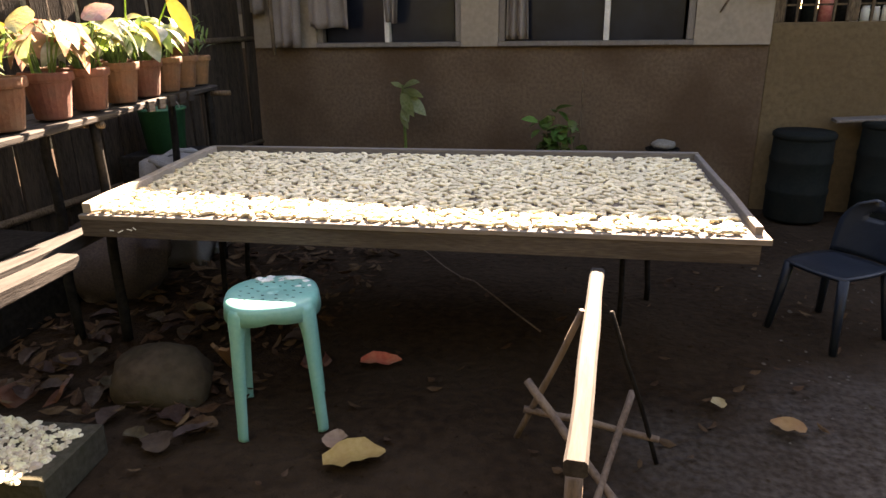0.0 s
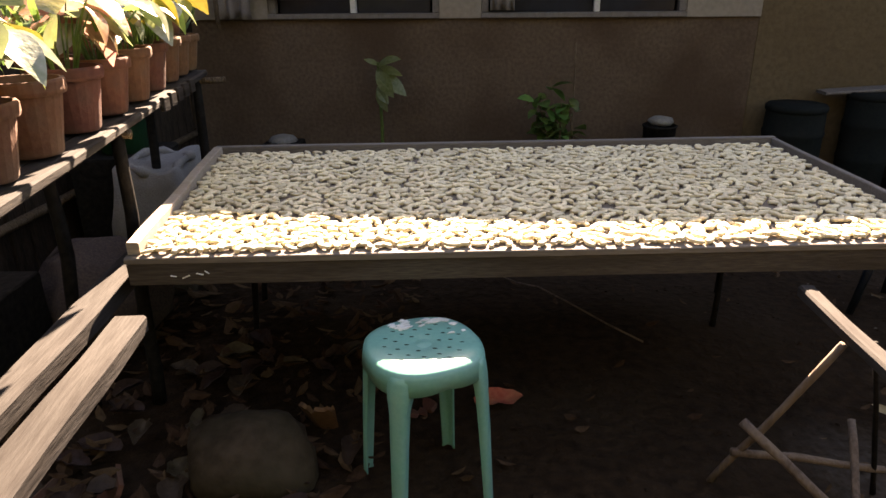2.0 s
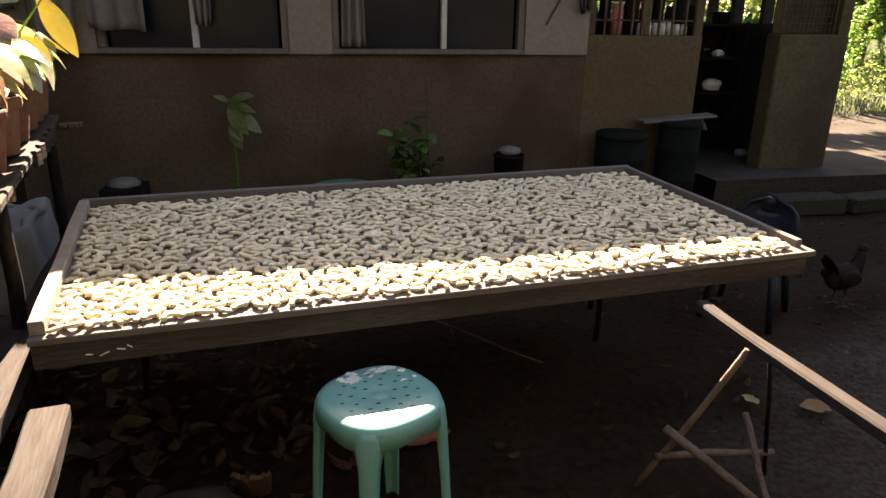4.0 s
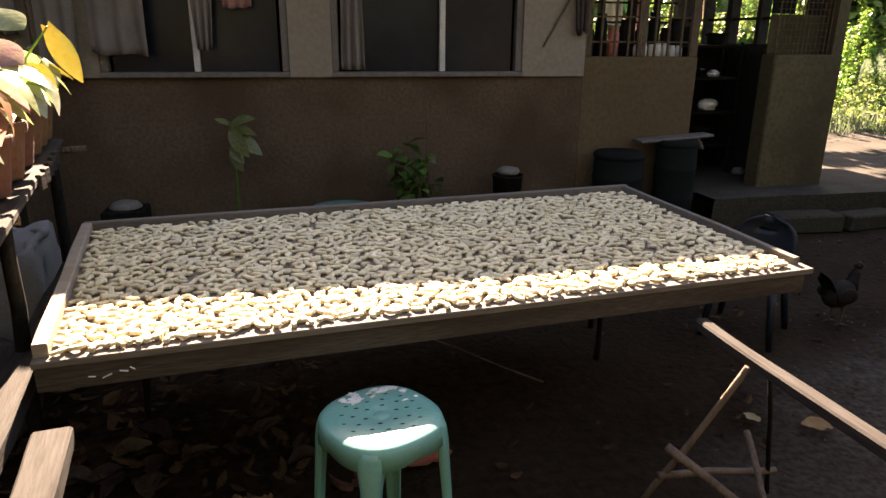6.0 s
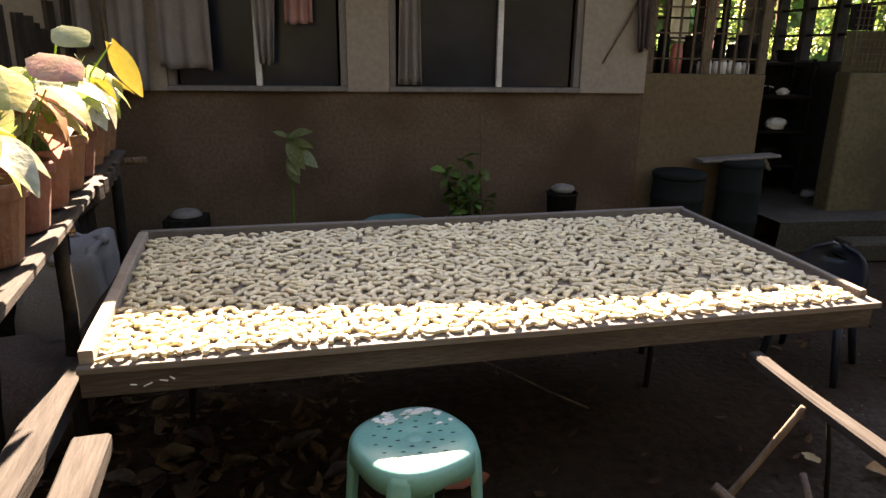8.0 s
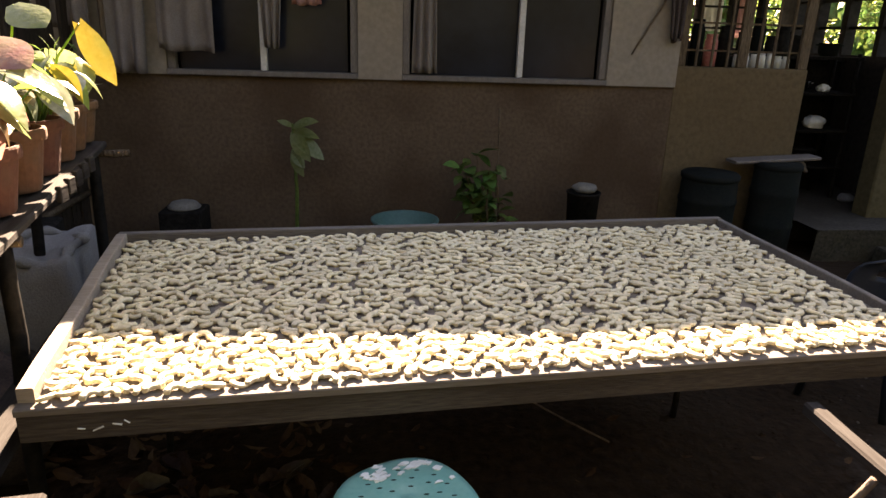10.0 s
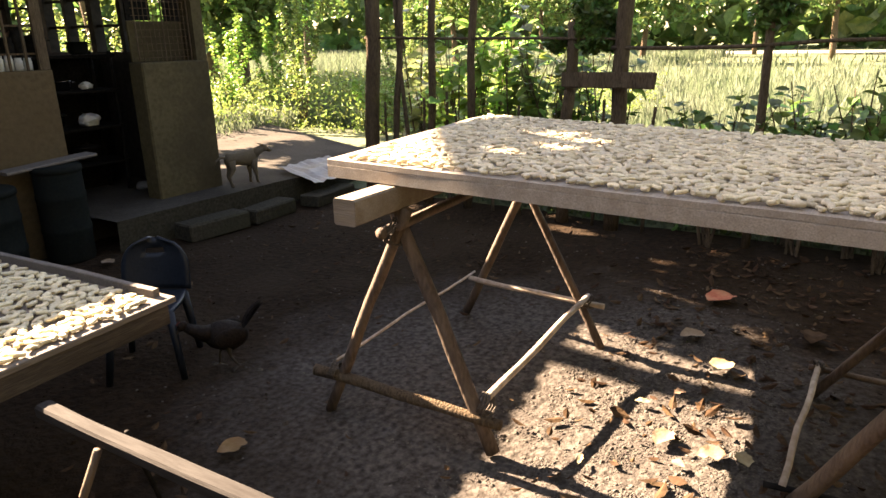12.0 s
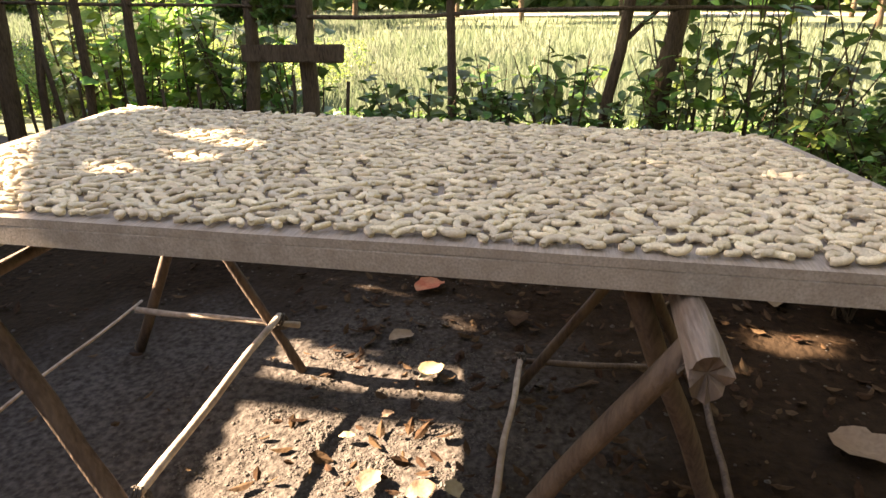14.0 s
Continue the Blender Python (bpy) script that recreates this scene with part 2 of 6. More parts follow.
BROWN_LEAF = mat("brown_dry_leaf", (0.022, 0.0135, 0.0085), (0.044, 0.028, 0.018), 10, 0.6, 0.5, 50, c3=(0.075, 0.052, 0.035), stain=0.5, rand=0.35)
DRY_PALE = mat("pale_dry_leaf", (0.211, 0.15, 0.0889), (0.292, 0.223, 0.138), 8, 0.8, 0.4, 50, c3=(0.243, 0.162, 0.0889), stain=0.6, rand=0.2)
DRY_RED = mat("red_dry_leaf", (0.42, 0.10, 0.045), (0.55, 0.17, 0.08), 14, 0.7, 0.4, 50, c3=(0.5, 0.28, 0.15), stain=0.5, rand=0.12)
DRY_YELLOW = mat("ochre_dry_leaf", (0.216, 0.13, 0.0364), (0.268, 0.169, 0.0615), 14, 0.7, 0.4, 50, c3=(0.173, 0.0847, 0.028), stain=0.5, rand=0.12)
STONE = mat("field_stone", (0.0358, 0.0268, 0.0179), (0.0627, 0.0465, 0.0322), 4, 0.9, 0.6, 25, c3=(0.0429, 0.0393, 0.025), stain=0.6)
# gravel coloured pale to stand for sun on its grains
SUN_CHIPS = mat("sun_pale_chips", (0.42, 0.38, 0.26), (0.60, 0.56, 0.42), 20, 0.9, 0.3, 60, c3=(0.25, 0.2, 0.12), rand=0.3, island=True)
CLOTH = mat("pale_cloth", (0.168, 0.143, 0.13), (0.217, 0.189, 0.171), 5, 0.95, 0.2, 120, c3=(0.126, 0.105, 0.0945), stain=0.5, translucent=0.15)
CLOTH_PINK = mat("pale_pink_cloth", (0.50, 0.36, 0.36), (0.62, 0.47, 0.46), 5, 0.95, 0.2, 120, translucent=0.5)
CLOTH_WHITE = mat("thin_white_cloth", (0.62, 0.62, 0.60), (0.75, 0.75, 0.72), 5, 0.95, 0.2, 120, translucent=0.5)
CLOTH_RED = mat("faded_red_cloth", (0.30, 0.15, 0.13), (0.38, 0.2, 0.17), 5, 0.95, 0.2, 120, translucent=0.15)
CLOTH_DARK = mat("dark_cloth", (0.05, 0.04, 0.04), (0.09, 0.07, 0.06), 5, 0.95, 0.2, 120)
RAG = mat("grey_rag", (0.13, 0.125, 0.11), (0.2, 0.19, 0.17), 6, 0.9, 0.3, 90)
SACK = mat("white_woven_sack", (0.15, 0.15, 0.15), (0.21, 0.21, 0.21), 6, 0.7, 0.4, 140, c3=(0.15, 0.14, 0.13), stain=0.6)
GREEN_NET = mat("green_plastic", (0.01, 0.08, 0.035), (0.015, 0.11, 0.05), 6, 0.5, 0.1, 80)
FEATHER = mat("black_feather", (0.0075, 0.006, 0.006), (0.0225, 0.0175, 0.015), 20, 0.6, 0.5, 90, c3=(0.025, 0.016, 0.01), stain=0.4)
COMB = mat("dull_red_comb", (0.10, 0.015, 0.012), (0.15, 0.025, 0.02), 20, 0.6, 0.1, 90)
SHANK = mat("grey_shank", (0.035, 0.03, 0.025), (0.06, 0.05, 0.04), 20, 0.6, 0.1, 90)
FUR = mat("tan_fur", (0.1, 0.0775, 0.0475), (0.145, 0.115, 0.0725), 9, 0.9, 0.5, 110, c3=(0.12, 0.09, 0.06), stain=0.6)
NOSE = mat("dark_muzzle", (0.04, 0.03, 0.03), (0.07, 0.05, 0.05), 20, 0.5, 0.1, 90)
TIN = mat("battered_tin", (0.19, 0.18, 0.17), (0.28, 0.268, 0.25), 5, 0.5, 0.4, 20, metal=0.4, c3=(0.13, 0.095, 0.07), stain=0.6)
ENAMEL = mat("pale_jar", (0.55, 0.55, 0.52), (0.68, 0.67, 0.63), 9, 0.3, 0.1, 60, rand=0.25)
REDTIN = mat("red_packet", (0.55, 0.14, 0.12), (0.66, 0.26, 0.22), 9, 0.5, 0.1, 60)
STEEL = mat("dented_aluminium", (0.55, 0.55, 0.54), (0.72, 0.72, 0.70), 8, 0.16, 0.5, 24, metal=1.0, c3=(0.25, 0.22, 0.18), stain=0.5)
ROAD = mat("pale_far_road", (0.27, 0.252, 0.228), (0.336, 0.318, 0.288), 0.4, 0.9, 0.2, 4)


for m in (PLANK, BLUE, BROWN_LEAF):
    m.node_tree.nodes["Principled BSDF"].inputs["Specular IOR Level"].default_value = 0.25
# porous, earthy and weathered surfaces have next to no sheen
for m in (SOIL, PALE_SOIL, DRY, POTSOIL, CONCRETE, CONCRETE_SHADED, STONE, ROOM, NEAR_BLACK, DRUM, FEATHER, FENCE, BARK, FASCIA, PLASTER_LOW, PLASTER_TAN, PILLAR, CLOTH_DARK):
    m.node_tree.nodes["Principled BSDF"].inputs["Specular IOR Level"].default_value = 0.08


# ---- mesh helpers ----
def mesh_of(name, bm, material, smooth=False):
    me = bpy.data.meshes.new(name)
    bm.to_mesh(me)
    bm.free()
    for mm in (material if isinstance(material, (list, tuple)) else (material,)):
        me.materials.append(mm)
    if smooth:
        for p in me.polygons:
            p.use_smooth = True
    return me


def part(name, bm, material, parent=None, label="", smooth=False, m=None):
    ob = new(name, mesh_of(name, bm, material, smooth))
    ob.parent = parent
    if m is not None:
        ob.matrix_basis = m
    return tagged(ob, label)


def thing(name, m, label, category, group="", kind=""):
    ob = new(name)
    ob.matrix_basis = m
    ob.empty_display_size = 0.1
    return tagged(ob, label, category, group, kind)


def box(bm, lo, hi, m=None, bevel=0.0, jitter=0.0, cuts=0):
    """An axis-aligned box from lo to hi, bevelled, moved by m."""
    v = bmesh.ops.create_cube(bm, size=1.0)["verts"]
    for p in v:
        p.co = Vector([lo[i] + (p.co[i] + 0.5) * (hi[i] - lo[i]) for i in range(3)])
    if bevel:
        es = list({e for p in v for e in p.link_edges})
        r = bmesh.ops.bevel(bm, geom=es, offset=bevel, segments=1, affect="EDGES", profile=0.5)
        v = list({p for f in r["faces"] for p in f.verts} | {p for p in v if p.is_valid})
    if jitter:
        for p in v:
            p.co += Vector([random.uniform(-jitter, jitter) for _ in range(3)])
    if m is not None:
        for p in v:
            p.co = m @ p.co
    return bm


def rough_plank(length, width, height, wave=0.006, seg=14):
    """A plank along y with uneven edges; its top at z=0."""
    bm = bmesh.new()
    rings = []
    off = random.uniform(0, 50)
    for i in range(seg + 1):
        y = length * i / seg
        a = noise.noise((off, y * 3, 0)) * wave
        b = noise.noise((off + 9, y * 3, 0)) * wave
        c = noise.noise((off + 5, y * 2, 0)) * wave
        e = 0.006
        rings.append([bm.verts.new(p) for p in ((-width / 2 + a + e, y, c), (width / 2 + b - e, y, c), (width / 2 + b, y, c - e),
                                               (width / 2 + b, y, -height + e), (width / 2 + b - e, y, -height), (-width / 2 + a + e, y, -height),
                                               (-width / 2 + a, y, -height + e), (-width / 2 + a, y, c - e))])
    for r, s in zip(rings, rings[1:]):
        for k in range(8):
            bm.faces.new((r[k], r[(k + 1) % 8], s[(k + 1) % 8], s[k]))
    bm.faces.new(rings[0][::-1])
    bm.faces.new(rings[-1])
    bmesh.ops.recalc_face_normals(bm, faces=bm.faces)
    return bm


def tube(bm, pts, radii, sides=8, wobble=0.0):
    """A round bar through pts with its radius at each of them."""
    pts = [Vector(p) for p in pts]
    rings = []
    up = Vector((0.13, 0.31, 1)).normalized()
    for i, p in enumerate(pts):
        d = (pts[min(i + 1, len(pts) - 1)] - pts[max(i - 1, 0)]).normalized()
        u = d.cross(up)
        if u.length < 0.05:
            u = d.cross(Vector((1, 0, 0)))
        u.normalize()
        w = d.cross(u)
        ring = []
        for k in range(sides):
            a = 2 * math.pi * k / sides
            r = radii[i] * (1 + random.uniform(-wobble, wobble))
            ring.append(bm.verts.new(p + (u * math.cos(a) + w * math.sin(a)) * r))
        rings.append(ring)
    for r, s in zip(rings, rings[1:]):
        for k in range(sides):
            bm.faces.new((r[k], r[(k + 1) % sides], s[(k + 1) % sides], s[k]))
    bm.faces.new(rings[0][::-1])
    bm.faces.new(rings[-1])
    return bm


def stick(a, b, r1, r2=None, n=7, bend=0.012, sides=8, wobble=0.08):
    """A slightly crooked pole from a to b as a bmesh."""
    a, b = Vector(a), Vector(b)
    r2 = r1 if r2 is None else r2
    off = Vector([random.uniform(0, 90) for _ in range(3)])
    pts, rad = [], []
    for i in range(n + 1):
        f = i / n
        p = a.lerp(b, f) + noise.noise_vector(off + Vector((f * 3, 0, 0))) * bend * math.sin(math.pi * f) * 2
        pts.append(p)
        rad.append(r1 + (r2 - r1) * f)
    bm = tube(bmesh.new(), pts, rad, sides, wobble)
    bmesh.ops.recalc_face_normals(bm, faces=bm.faces)
    return bm


def lathe(bm, profile, seg=24, center=(0, 0)):
    rings = []
    for r, z in profile:
        if r < 1e-5:
            rings.append([bm.verts.new((center[0], center[1], z))])
        else:
            rings.append([bm.verts.new((center[0] + r * math.cos(2 * math.pi * k / seg), center[1] + r * math.sin(2 * math.pi * k / seg), z)) for k in range(seg)])
    for a, b in zip(rings, rings[1:]):
        if len(a) == 1 and len(b) == 1:
            continue
        for k in range(seg):
            q = [a[k % len(a)], a[(k + 1) % len(a)], b[(k + 1) % len(b)], b[k % len(b)]]
            q = [v for i, v in enumerate(q) if v not in q[:i]]
            if len(q) > 2:
                bm.faces.new(q)
    bmesh.ops.recalc_face_normals(bm, faces=bm.faces)
    return bm


def leaf_blade(bm, m, length, width, fold=0.25, droop=0.3, heart=0.0, n=7):
    """A leaf along +y from its stalk, folded at the midrib, drooping; heart widens its base."""
    rows = []
    for i in range(n + 1):
        f = i / n
        w = width * (math.sin(math.pi * min(1, f * 0.93 + 0.07)) ** 0.8) * (1 + heart * (0.6 - f))
        if i == n:
            w = 0.002
        z = -droop * length * f * f
        y = length * f
        back = -heart * length * 0.22 if i == 0 else 0
        rows.append([bm.verts.new(m @ Vector((-w, y + back, z + fold * w))), bm.verts.new(m @ Vector((0, y, z))), bm.verts.new(m @ Vector((w, y + back, z + fold * w)))])
    for a, b in zip(rows, rows[1:]):
        bm.faces.new((a[0], a[1], b[1], b[0]))
        bm.faces.new((a[1], a[2], b[2], b[1]))
    return bm


def quads_mesh(name, centres, axes_u, axes_v, material):
    """One mesh of many folded leaves: each a six-cornered blade about its centre."""
    c, u, v = (np.asarray(a, dtype=np.float64) for a in (centres, axes_u, axes_v))
    n = len(c)
    nrm = np.cross(u, v)
    nrm /= np.linalg.norm(nrm, axis=1)[:, None] + 1e-9
    wl = np.linalg.norm(u, axis=1)[:, None]
    fold, curl = nrm * wl * 0.3, nrm * wl * 0.25
    verts = np.stack([c - v, c + 0.9 * u - 0.35 * v + fold, c + 0.75 * u + 0.35 * v + fold, c + v - curl, c - 0.75 * u + 0.35 * v + fold, c - 0.9 * u - 0.35 * v + fold, c], axis=1).reshape(-1, 3)
    idx = np.arange(n)[:, None] * 7
    tris = np.concatenate([idx + np.array([[6, k, (k + 1) % 6]]) for k in range(6)], axis=1).reshape(-1, 3)
    me = bpy.data.meshes.new(name)
    me.from_pydata(verts.tolist(), [], tris.tolist())
    me.materials.append(material)
    return me


def random_axes(n, rng, size, aspect=0.5, spread=0.35):
    d = rng.normal(size=(n, 3))
    d /= np.linalg.norm(d, axis=1)[:, None]
    e = rng.normal(size=(n, 3))
    e -= d * np.sum(d * e, axis=1)[:, None]
    e /= np.linalg.norm(e, axis=1)[:, None]
    s = size * (1 + spread * rng.uniform(-1, 1, n))[:, None]
    return e * s * aspect, d * s


def cloud(rng, centres, radii, count):
    """count points spread through blobs, thicker towards their shells."""
    k = rng.integers(0, len(centres), count)
    d = rng.normal(size=(count, 3))
    d /= np.linalg.norm(d, axis=1)[:, None]
    f = rng.uniform(0.35, 1.0, count) ** 0.6
    return np.asarray(centres)[k] + d * (np.asarray(radii)[k] * f[:, None])


# ---- ground ----
def ground():
    bm = bmesh.new()
    xs = [-400, -60, -20, -8] + [-4 + 0.12 * i for i in range(76)] + [5.6, 7, 9, 12, 16, 22, 30, 45, 80, 160, 400]
    ys = [-400, -60, -20, -6, -2] + [0.2 + 0.12 * i for i in range(56)] + [7.4, 8.5, 10, 13, 18, 25, 40, 80, 160, 400]
    grid = []
    for y in ys:
        row = []
        for x in xs:
            near = 1 if (-4 < x < 5.1 and 0 < y < 7) else 0
            z = near * (0.022 * noise.noise((x * 1.7, y * 1.7, 0)) + 0.012 * noise.noise((x * 6, y * 6, 3))) - 0.005
            row.append(bm.verts.new((x, y, z)))
        grid.append(row)
    for j in range(len(ys) - 1):
        for i in range(len(xs) - 1):
            f = bm.faces.new((grid[j][i], grid[j][i + 1], grid[j + 1][i + 1], grid[j + 1][i]))
            cx, cy = (xs[i] + xs[i + 1]) / 2, (ys[j] + ys[j + 1]) / 2
            f.material_index = 1 if cx > 5.0 or cy > 10 else 0
    return tagged(part("ground", bm, (SOIL, FIELD), smooth=True), "bare dark trodden soil yard running into a grassy field", "ground", kind="structure")


ground()


def structure(name, bm, material, label, category="", smooth=False):
    return tagged(part(name, bm, material, smooth=smooth), label, category or name, kind="structure")


# ---- house ----
WY = 6.55


def house():
    T = 0.14
    low = bmesh.new()
    box(low, (-4.2, WY, -0.05), (1.44, WY + T, 1.15))
    structure("wall_front_lower", low, PLASTER_LOW, "stained grey cement lower wall of the house", "wall")
    up = bmesh.new()
    for x0, x1 in ((-4.2, -1.95), (-0.73, -0.44), (0.95, 1.44)):
        box(up, (x0, WY - 0.025, 1.15), (x1, WY + T, 2.5))
    for x0, x1 in ((-1.95, -0.73), (-0.44, 0.95)):
        box(up, (x0, WY - 0.025, 2.12), (x1, WY + T, 2.5))
    structure("wall_front_upper", up, PLASTER_TOP, "faded cream plastered upper wall around the windows", "wall")
    kit = bmesh.new()
    box(kit, (1.44, WY + 0.004, -0.05), (2.40, WY + T, 1.29), bevel=0.006)
    structure("wall_kitchen", kit, PLASTER_TAN, "low tan plastered kitchen wall below a wooden grille", "wall")
    pil = bmesh.new()
    box(pil, (3.07, WY - 0.02, 0.05), (3.70, WY + 0.16, 1.31), bevel=0.012)
    box(pil, (3.07, WY - 0.02, 2.05), (3.70, WY + 0.16, 2.5), bevel=0.012)
    box(pil, (3.60, WY, 1.31), (3.70, WY + 0.15, 2.05))
    structure("wall_pillar", pil, PILLAR, "broad ochre plastered wall end beside the kitchen doorway", "wall")
    lin = bmesh.new()
    box(lin, (1.44, WY, 2.2), (3.07, WY + T, 2.5))
    structure("wall_kitchen_lintel", lin, PLASTER_TAN, "tan plastered beam over the kitchen grille and doorway", "wall")
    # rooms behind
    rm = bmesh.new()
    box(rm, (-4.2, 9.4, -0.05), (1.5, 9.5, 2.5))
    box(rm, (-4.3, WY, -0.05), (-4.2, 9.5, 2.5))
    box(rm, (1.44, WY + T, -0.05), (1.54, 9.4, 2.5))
    structure("wall_room", rm, ROOM, "inner walls behind the windows, dimness put into their colour", "wall")
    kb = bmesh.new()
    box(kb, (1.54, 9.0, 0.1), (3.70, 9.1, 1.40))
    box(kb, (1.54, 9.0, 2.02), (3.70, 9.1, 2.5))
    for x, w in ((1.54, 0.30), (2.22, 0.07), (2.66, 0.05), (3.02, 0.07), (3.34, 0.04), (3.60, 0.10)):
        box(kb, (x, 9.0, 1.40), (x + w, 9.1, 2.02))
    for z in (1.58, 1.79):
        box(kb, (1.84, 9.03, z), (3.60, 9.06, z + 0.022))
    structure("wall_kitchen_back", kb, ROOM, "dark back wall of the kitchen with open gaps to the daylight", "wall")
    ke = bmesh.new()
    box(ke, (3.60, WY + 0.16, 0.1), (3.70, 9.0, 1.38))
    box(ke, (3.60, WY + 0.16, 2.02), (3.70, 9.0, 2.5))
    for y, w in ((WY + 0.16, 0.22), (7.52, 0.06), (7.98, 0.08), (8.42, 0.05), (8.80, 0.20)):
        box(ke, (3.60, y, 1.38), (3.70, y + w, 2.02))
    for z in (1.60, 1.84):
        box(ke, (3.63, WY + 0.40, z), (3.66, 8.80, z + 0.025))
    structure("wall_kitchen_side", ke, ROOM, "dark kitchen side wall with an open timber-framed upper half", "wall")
    fl = bmesh.new()
    box(fl, (-4.2, WY + T, -0.04), (3.6, 9.4, 0.16))
    structure("floor", fl, CONCRETE, "dusty concrete floor inside the house", "floor")
    ce = bmesh.new()
    box(ce, (-4.2, WY - 0.02, 2.5), (3.7, 9.5, 2.54))
    structure("ceiling", ce, ROOM, "dark boarded ceiling of the house", "ceiling")
    # roof out of view; its eave is slanted to place the shadow edge
    ro = bmesh.new()
    rise = 0.26
    n = 120
    rows = []
    for i in range(n + 1):
        x = -4.6 + 9.2 * i / n
        w = 0.012 * math.cos(i * math.pi)
        rows.append([ro.verts.new((x, 5.885 + 0.08 * max(0.0, x), 2.27 + w)), ro.verts.new((x, 8.1, 2.27 + 2.35 * rise + w)), ro.verts.new((x, 10.2, 2.27 + w))])
    for a, b in zip(rows, rows[1:]):
        for k in range(2):
            ro.faces.new((a[k], b[k], b[k + 1], a[k + 1]))
    ob = structure("roof", ro, ROOF, "unseen corrugated metal roof, its eaves placed to cast the yard's shadow line", "roof")
    md = ob.modifiers.new("thick", "SOLIDIFY")
    md.thickness = 0.004


def window(name, x0, x1, bars):
    z0, z1 = 1.15, 2.12
    w = thing(name, pose(0, 0, 0), "dark barred window with grey timber frame and pale upright", "window", kind="structure")
    for lo, hi, nm in (((x0, WY - 0.045, z0), (x1, WY + 0.06, z0 + 0.035), "sill"), ((x0, WY - 0.01, z1 - 0.05), (x1, WY + 0.06, z1), "frame"),
                       ((x0, WY - 0.01, z0 + 0.036), (x0 + 0.05, WY + 0.06, z1 - 0.051), "frame"), ((x1 - 0.05, WY - 0.01, z0 + 0.036), (x1, WY + 0.06, z1 - 0.051), "frame")):
        part(nm, box(bmesh.new(), lo, hi, bevel=0.004), FRAME, w)
    for x in bars:
        part("upright", box(bmesh.new(), (x - 0.02, WY - 0.012, z0 + 0.036), (x + 0.02, WY + 0.04, z1 - 0.051), bevel=0.004), BAR, w, "pale painted upright")
    k = 0
    edges = [x0 + 0.05] + [b for b in bars] + [x1 - 0.05]
    for a, b in zip(edges, edges[1:]):
        # opaque near-black panes carry the darkness of the room behind
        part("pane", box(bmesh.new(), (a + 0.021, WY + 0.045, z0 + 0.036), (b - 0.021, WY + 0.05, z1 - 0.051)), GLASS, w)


BLOCKER = mat("light_blocker", (0.022, 0.026, 0.016), (0.045, 0.05, 0.03), 1.2, 0.95, 0.6, 14, c3=(0.015, 0.018, 0.01), stain=0.7)


def light_blockers():
    # unseen walls, added to hold sky light back from the yard
    bm = bmesh.new()
    box(bm, (-6.0, -1.4, -0.05), (5.4, -1.2, 5.2))
    structure("wall_south", bm, BLOCKER, "unseen dark wall added to cut sky light from the south", "wall")
    bm = bmesh.new()
    box(bm, (-6.2, -1.4, -0.05), (-6.0, 9.5, 4.6))
    structure("wall_west", bm, BLOCKER, "unseen dark wall added to cut sky light from the west", "wall")


light_blockers()
house()
window("window_1", -1.95, -0.73, (-1.34,))
window("window_2", -0.44, 0.95, (0.35,))


# ---- curved snack pieces ----
def piece_arrays(curl, length, radius, rise, sides=10, segs=6):
    """Vertices and faces of one curved hollow-ended tube, lying on z=0 and centred."""
    pts, rad = [], []
    for i in range(segs + 1):
        f = i / segs - 0.5
        if abs(curl) > 0.05:
            a = f * curl
            R = length / curl
            p = Vector((R * math.sin(a), R * (1 - math.cos(a)) - R * (1 - math.cos(curl / 2)) * 0.5, 0))
        else:
            p = Vector((f * length, 0, 0))
        p.z = 0.78 * radius + rise * math.cos(f * math.pi)
        pts.append(p)
        rad.append(radius * (0.90 if i in (0, segs) else 1.0 + 0.06 * math.sin(i * 2.4)))
    v, faces = [], []
    for i, p in enumerate(pts):
        d = (pts[min(i + 1, segs)] - pts[max(i - 1, 0)]).normalized()
        u = d.cross(Vector((0, 0, 1))).normalized()
        w = u.cross(d)
        for k in range(sides):
            a = 2 * math.pi * k / sides
            g = 0.42 if k == 2 else 1.0
            v.append(p + (u * math.cos(a + 0.314) + w * math.sin(a + 0.314) * 0.84) * rad[i] * g)
    for i in range(segs):
        for k in range(sides):
            faces.append((i * sides + k, i * sides + (k + 1) % sides, (i + 1) * sides + (k + 1) % sides, (i + 1) * sides + k))
    for e, i in ((1, 0), (-1, segs)):
        base = len(v)
        p = pts[i]
        d = (pts[1] - pts[0]).normalized() if e == 1 else (pts[segs - 1] - pts[segs]).normalized()
        ring = [v[i * sides + k] for k in range(sides)]
        for q in ring:
            v.append(p + (q - p) * 0.55)
        v.append(p + d * radius * 0.9)
        for k in range(sides):
            a, b = i * sides + k, i * sides + (k + 1) % sides
            c, g = base + (k + 1) % sides, base + k
            faces.append((b, a, g, c) if e == 1 else (a, b, c, g))
            faces.append((c, g, base + sides) if e == 1 else (g, c, base + sides))
    return np.array([tuple(q) for q in v]), faces


VARIANTS = [piece_arrays(c, l, r, s, 10, 6) for c, l, r, s in ((2.4, 0.055, 0.0092, 0.001), (2.1, 0.052, 0.0095, 0.001), (2.7, 0.058, 0.0094, 0.002), (1.7, 0.047, 0.0102, 0.0),
                                                              (-2.3, 0.054, 0.0099, 0.001), (-2.7, 0.058, 0.0095, 0.002), (1.9, 0.044, 0.0102, 0.0), (3.0, 0.060, 0.0092, 0.001))]


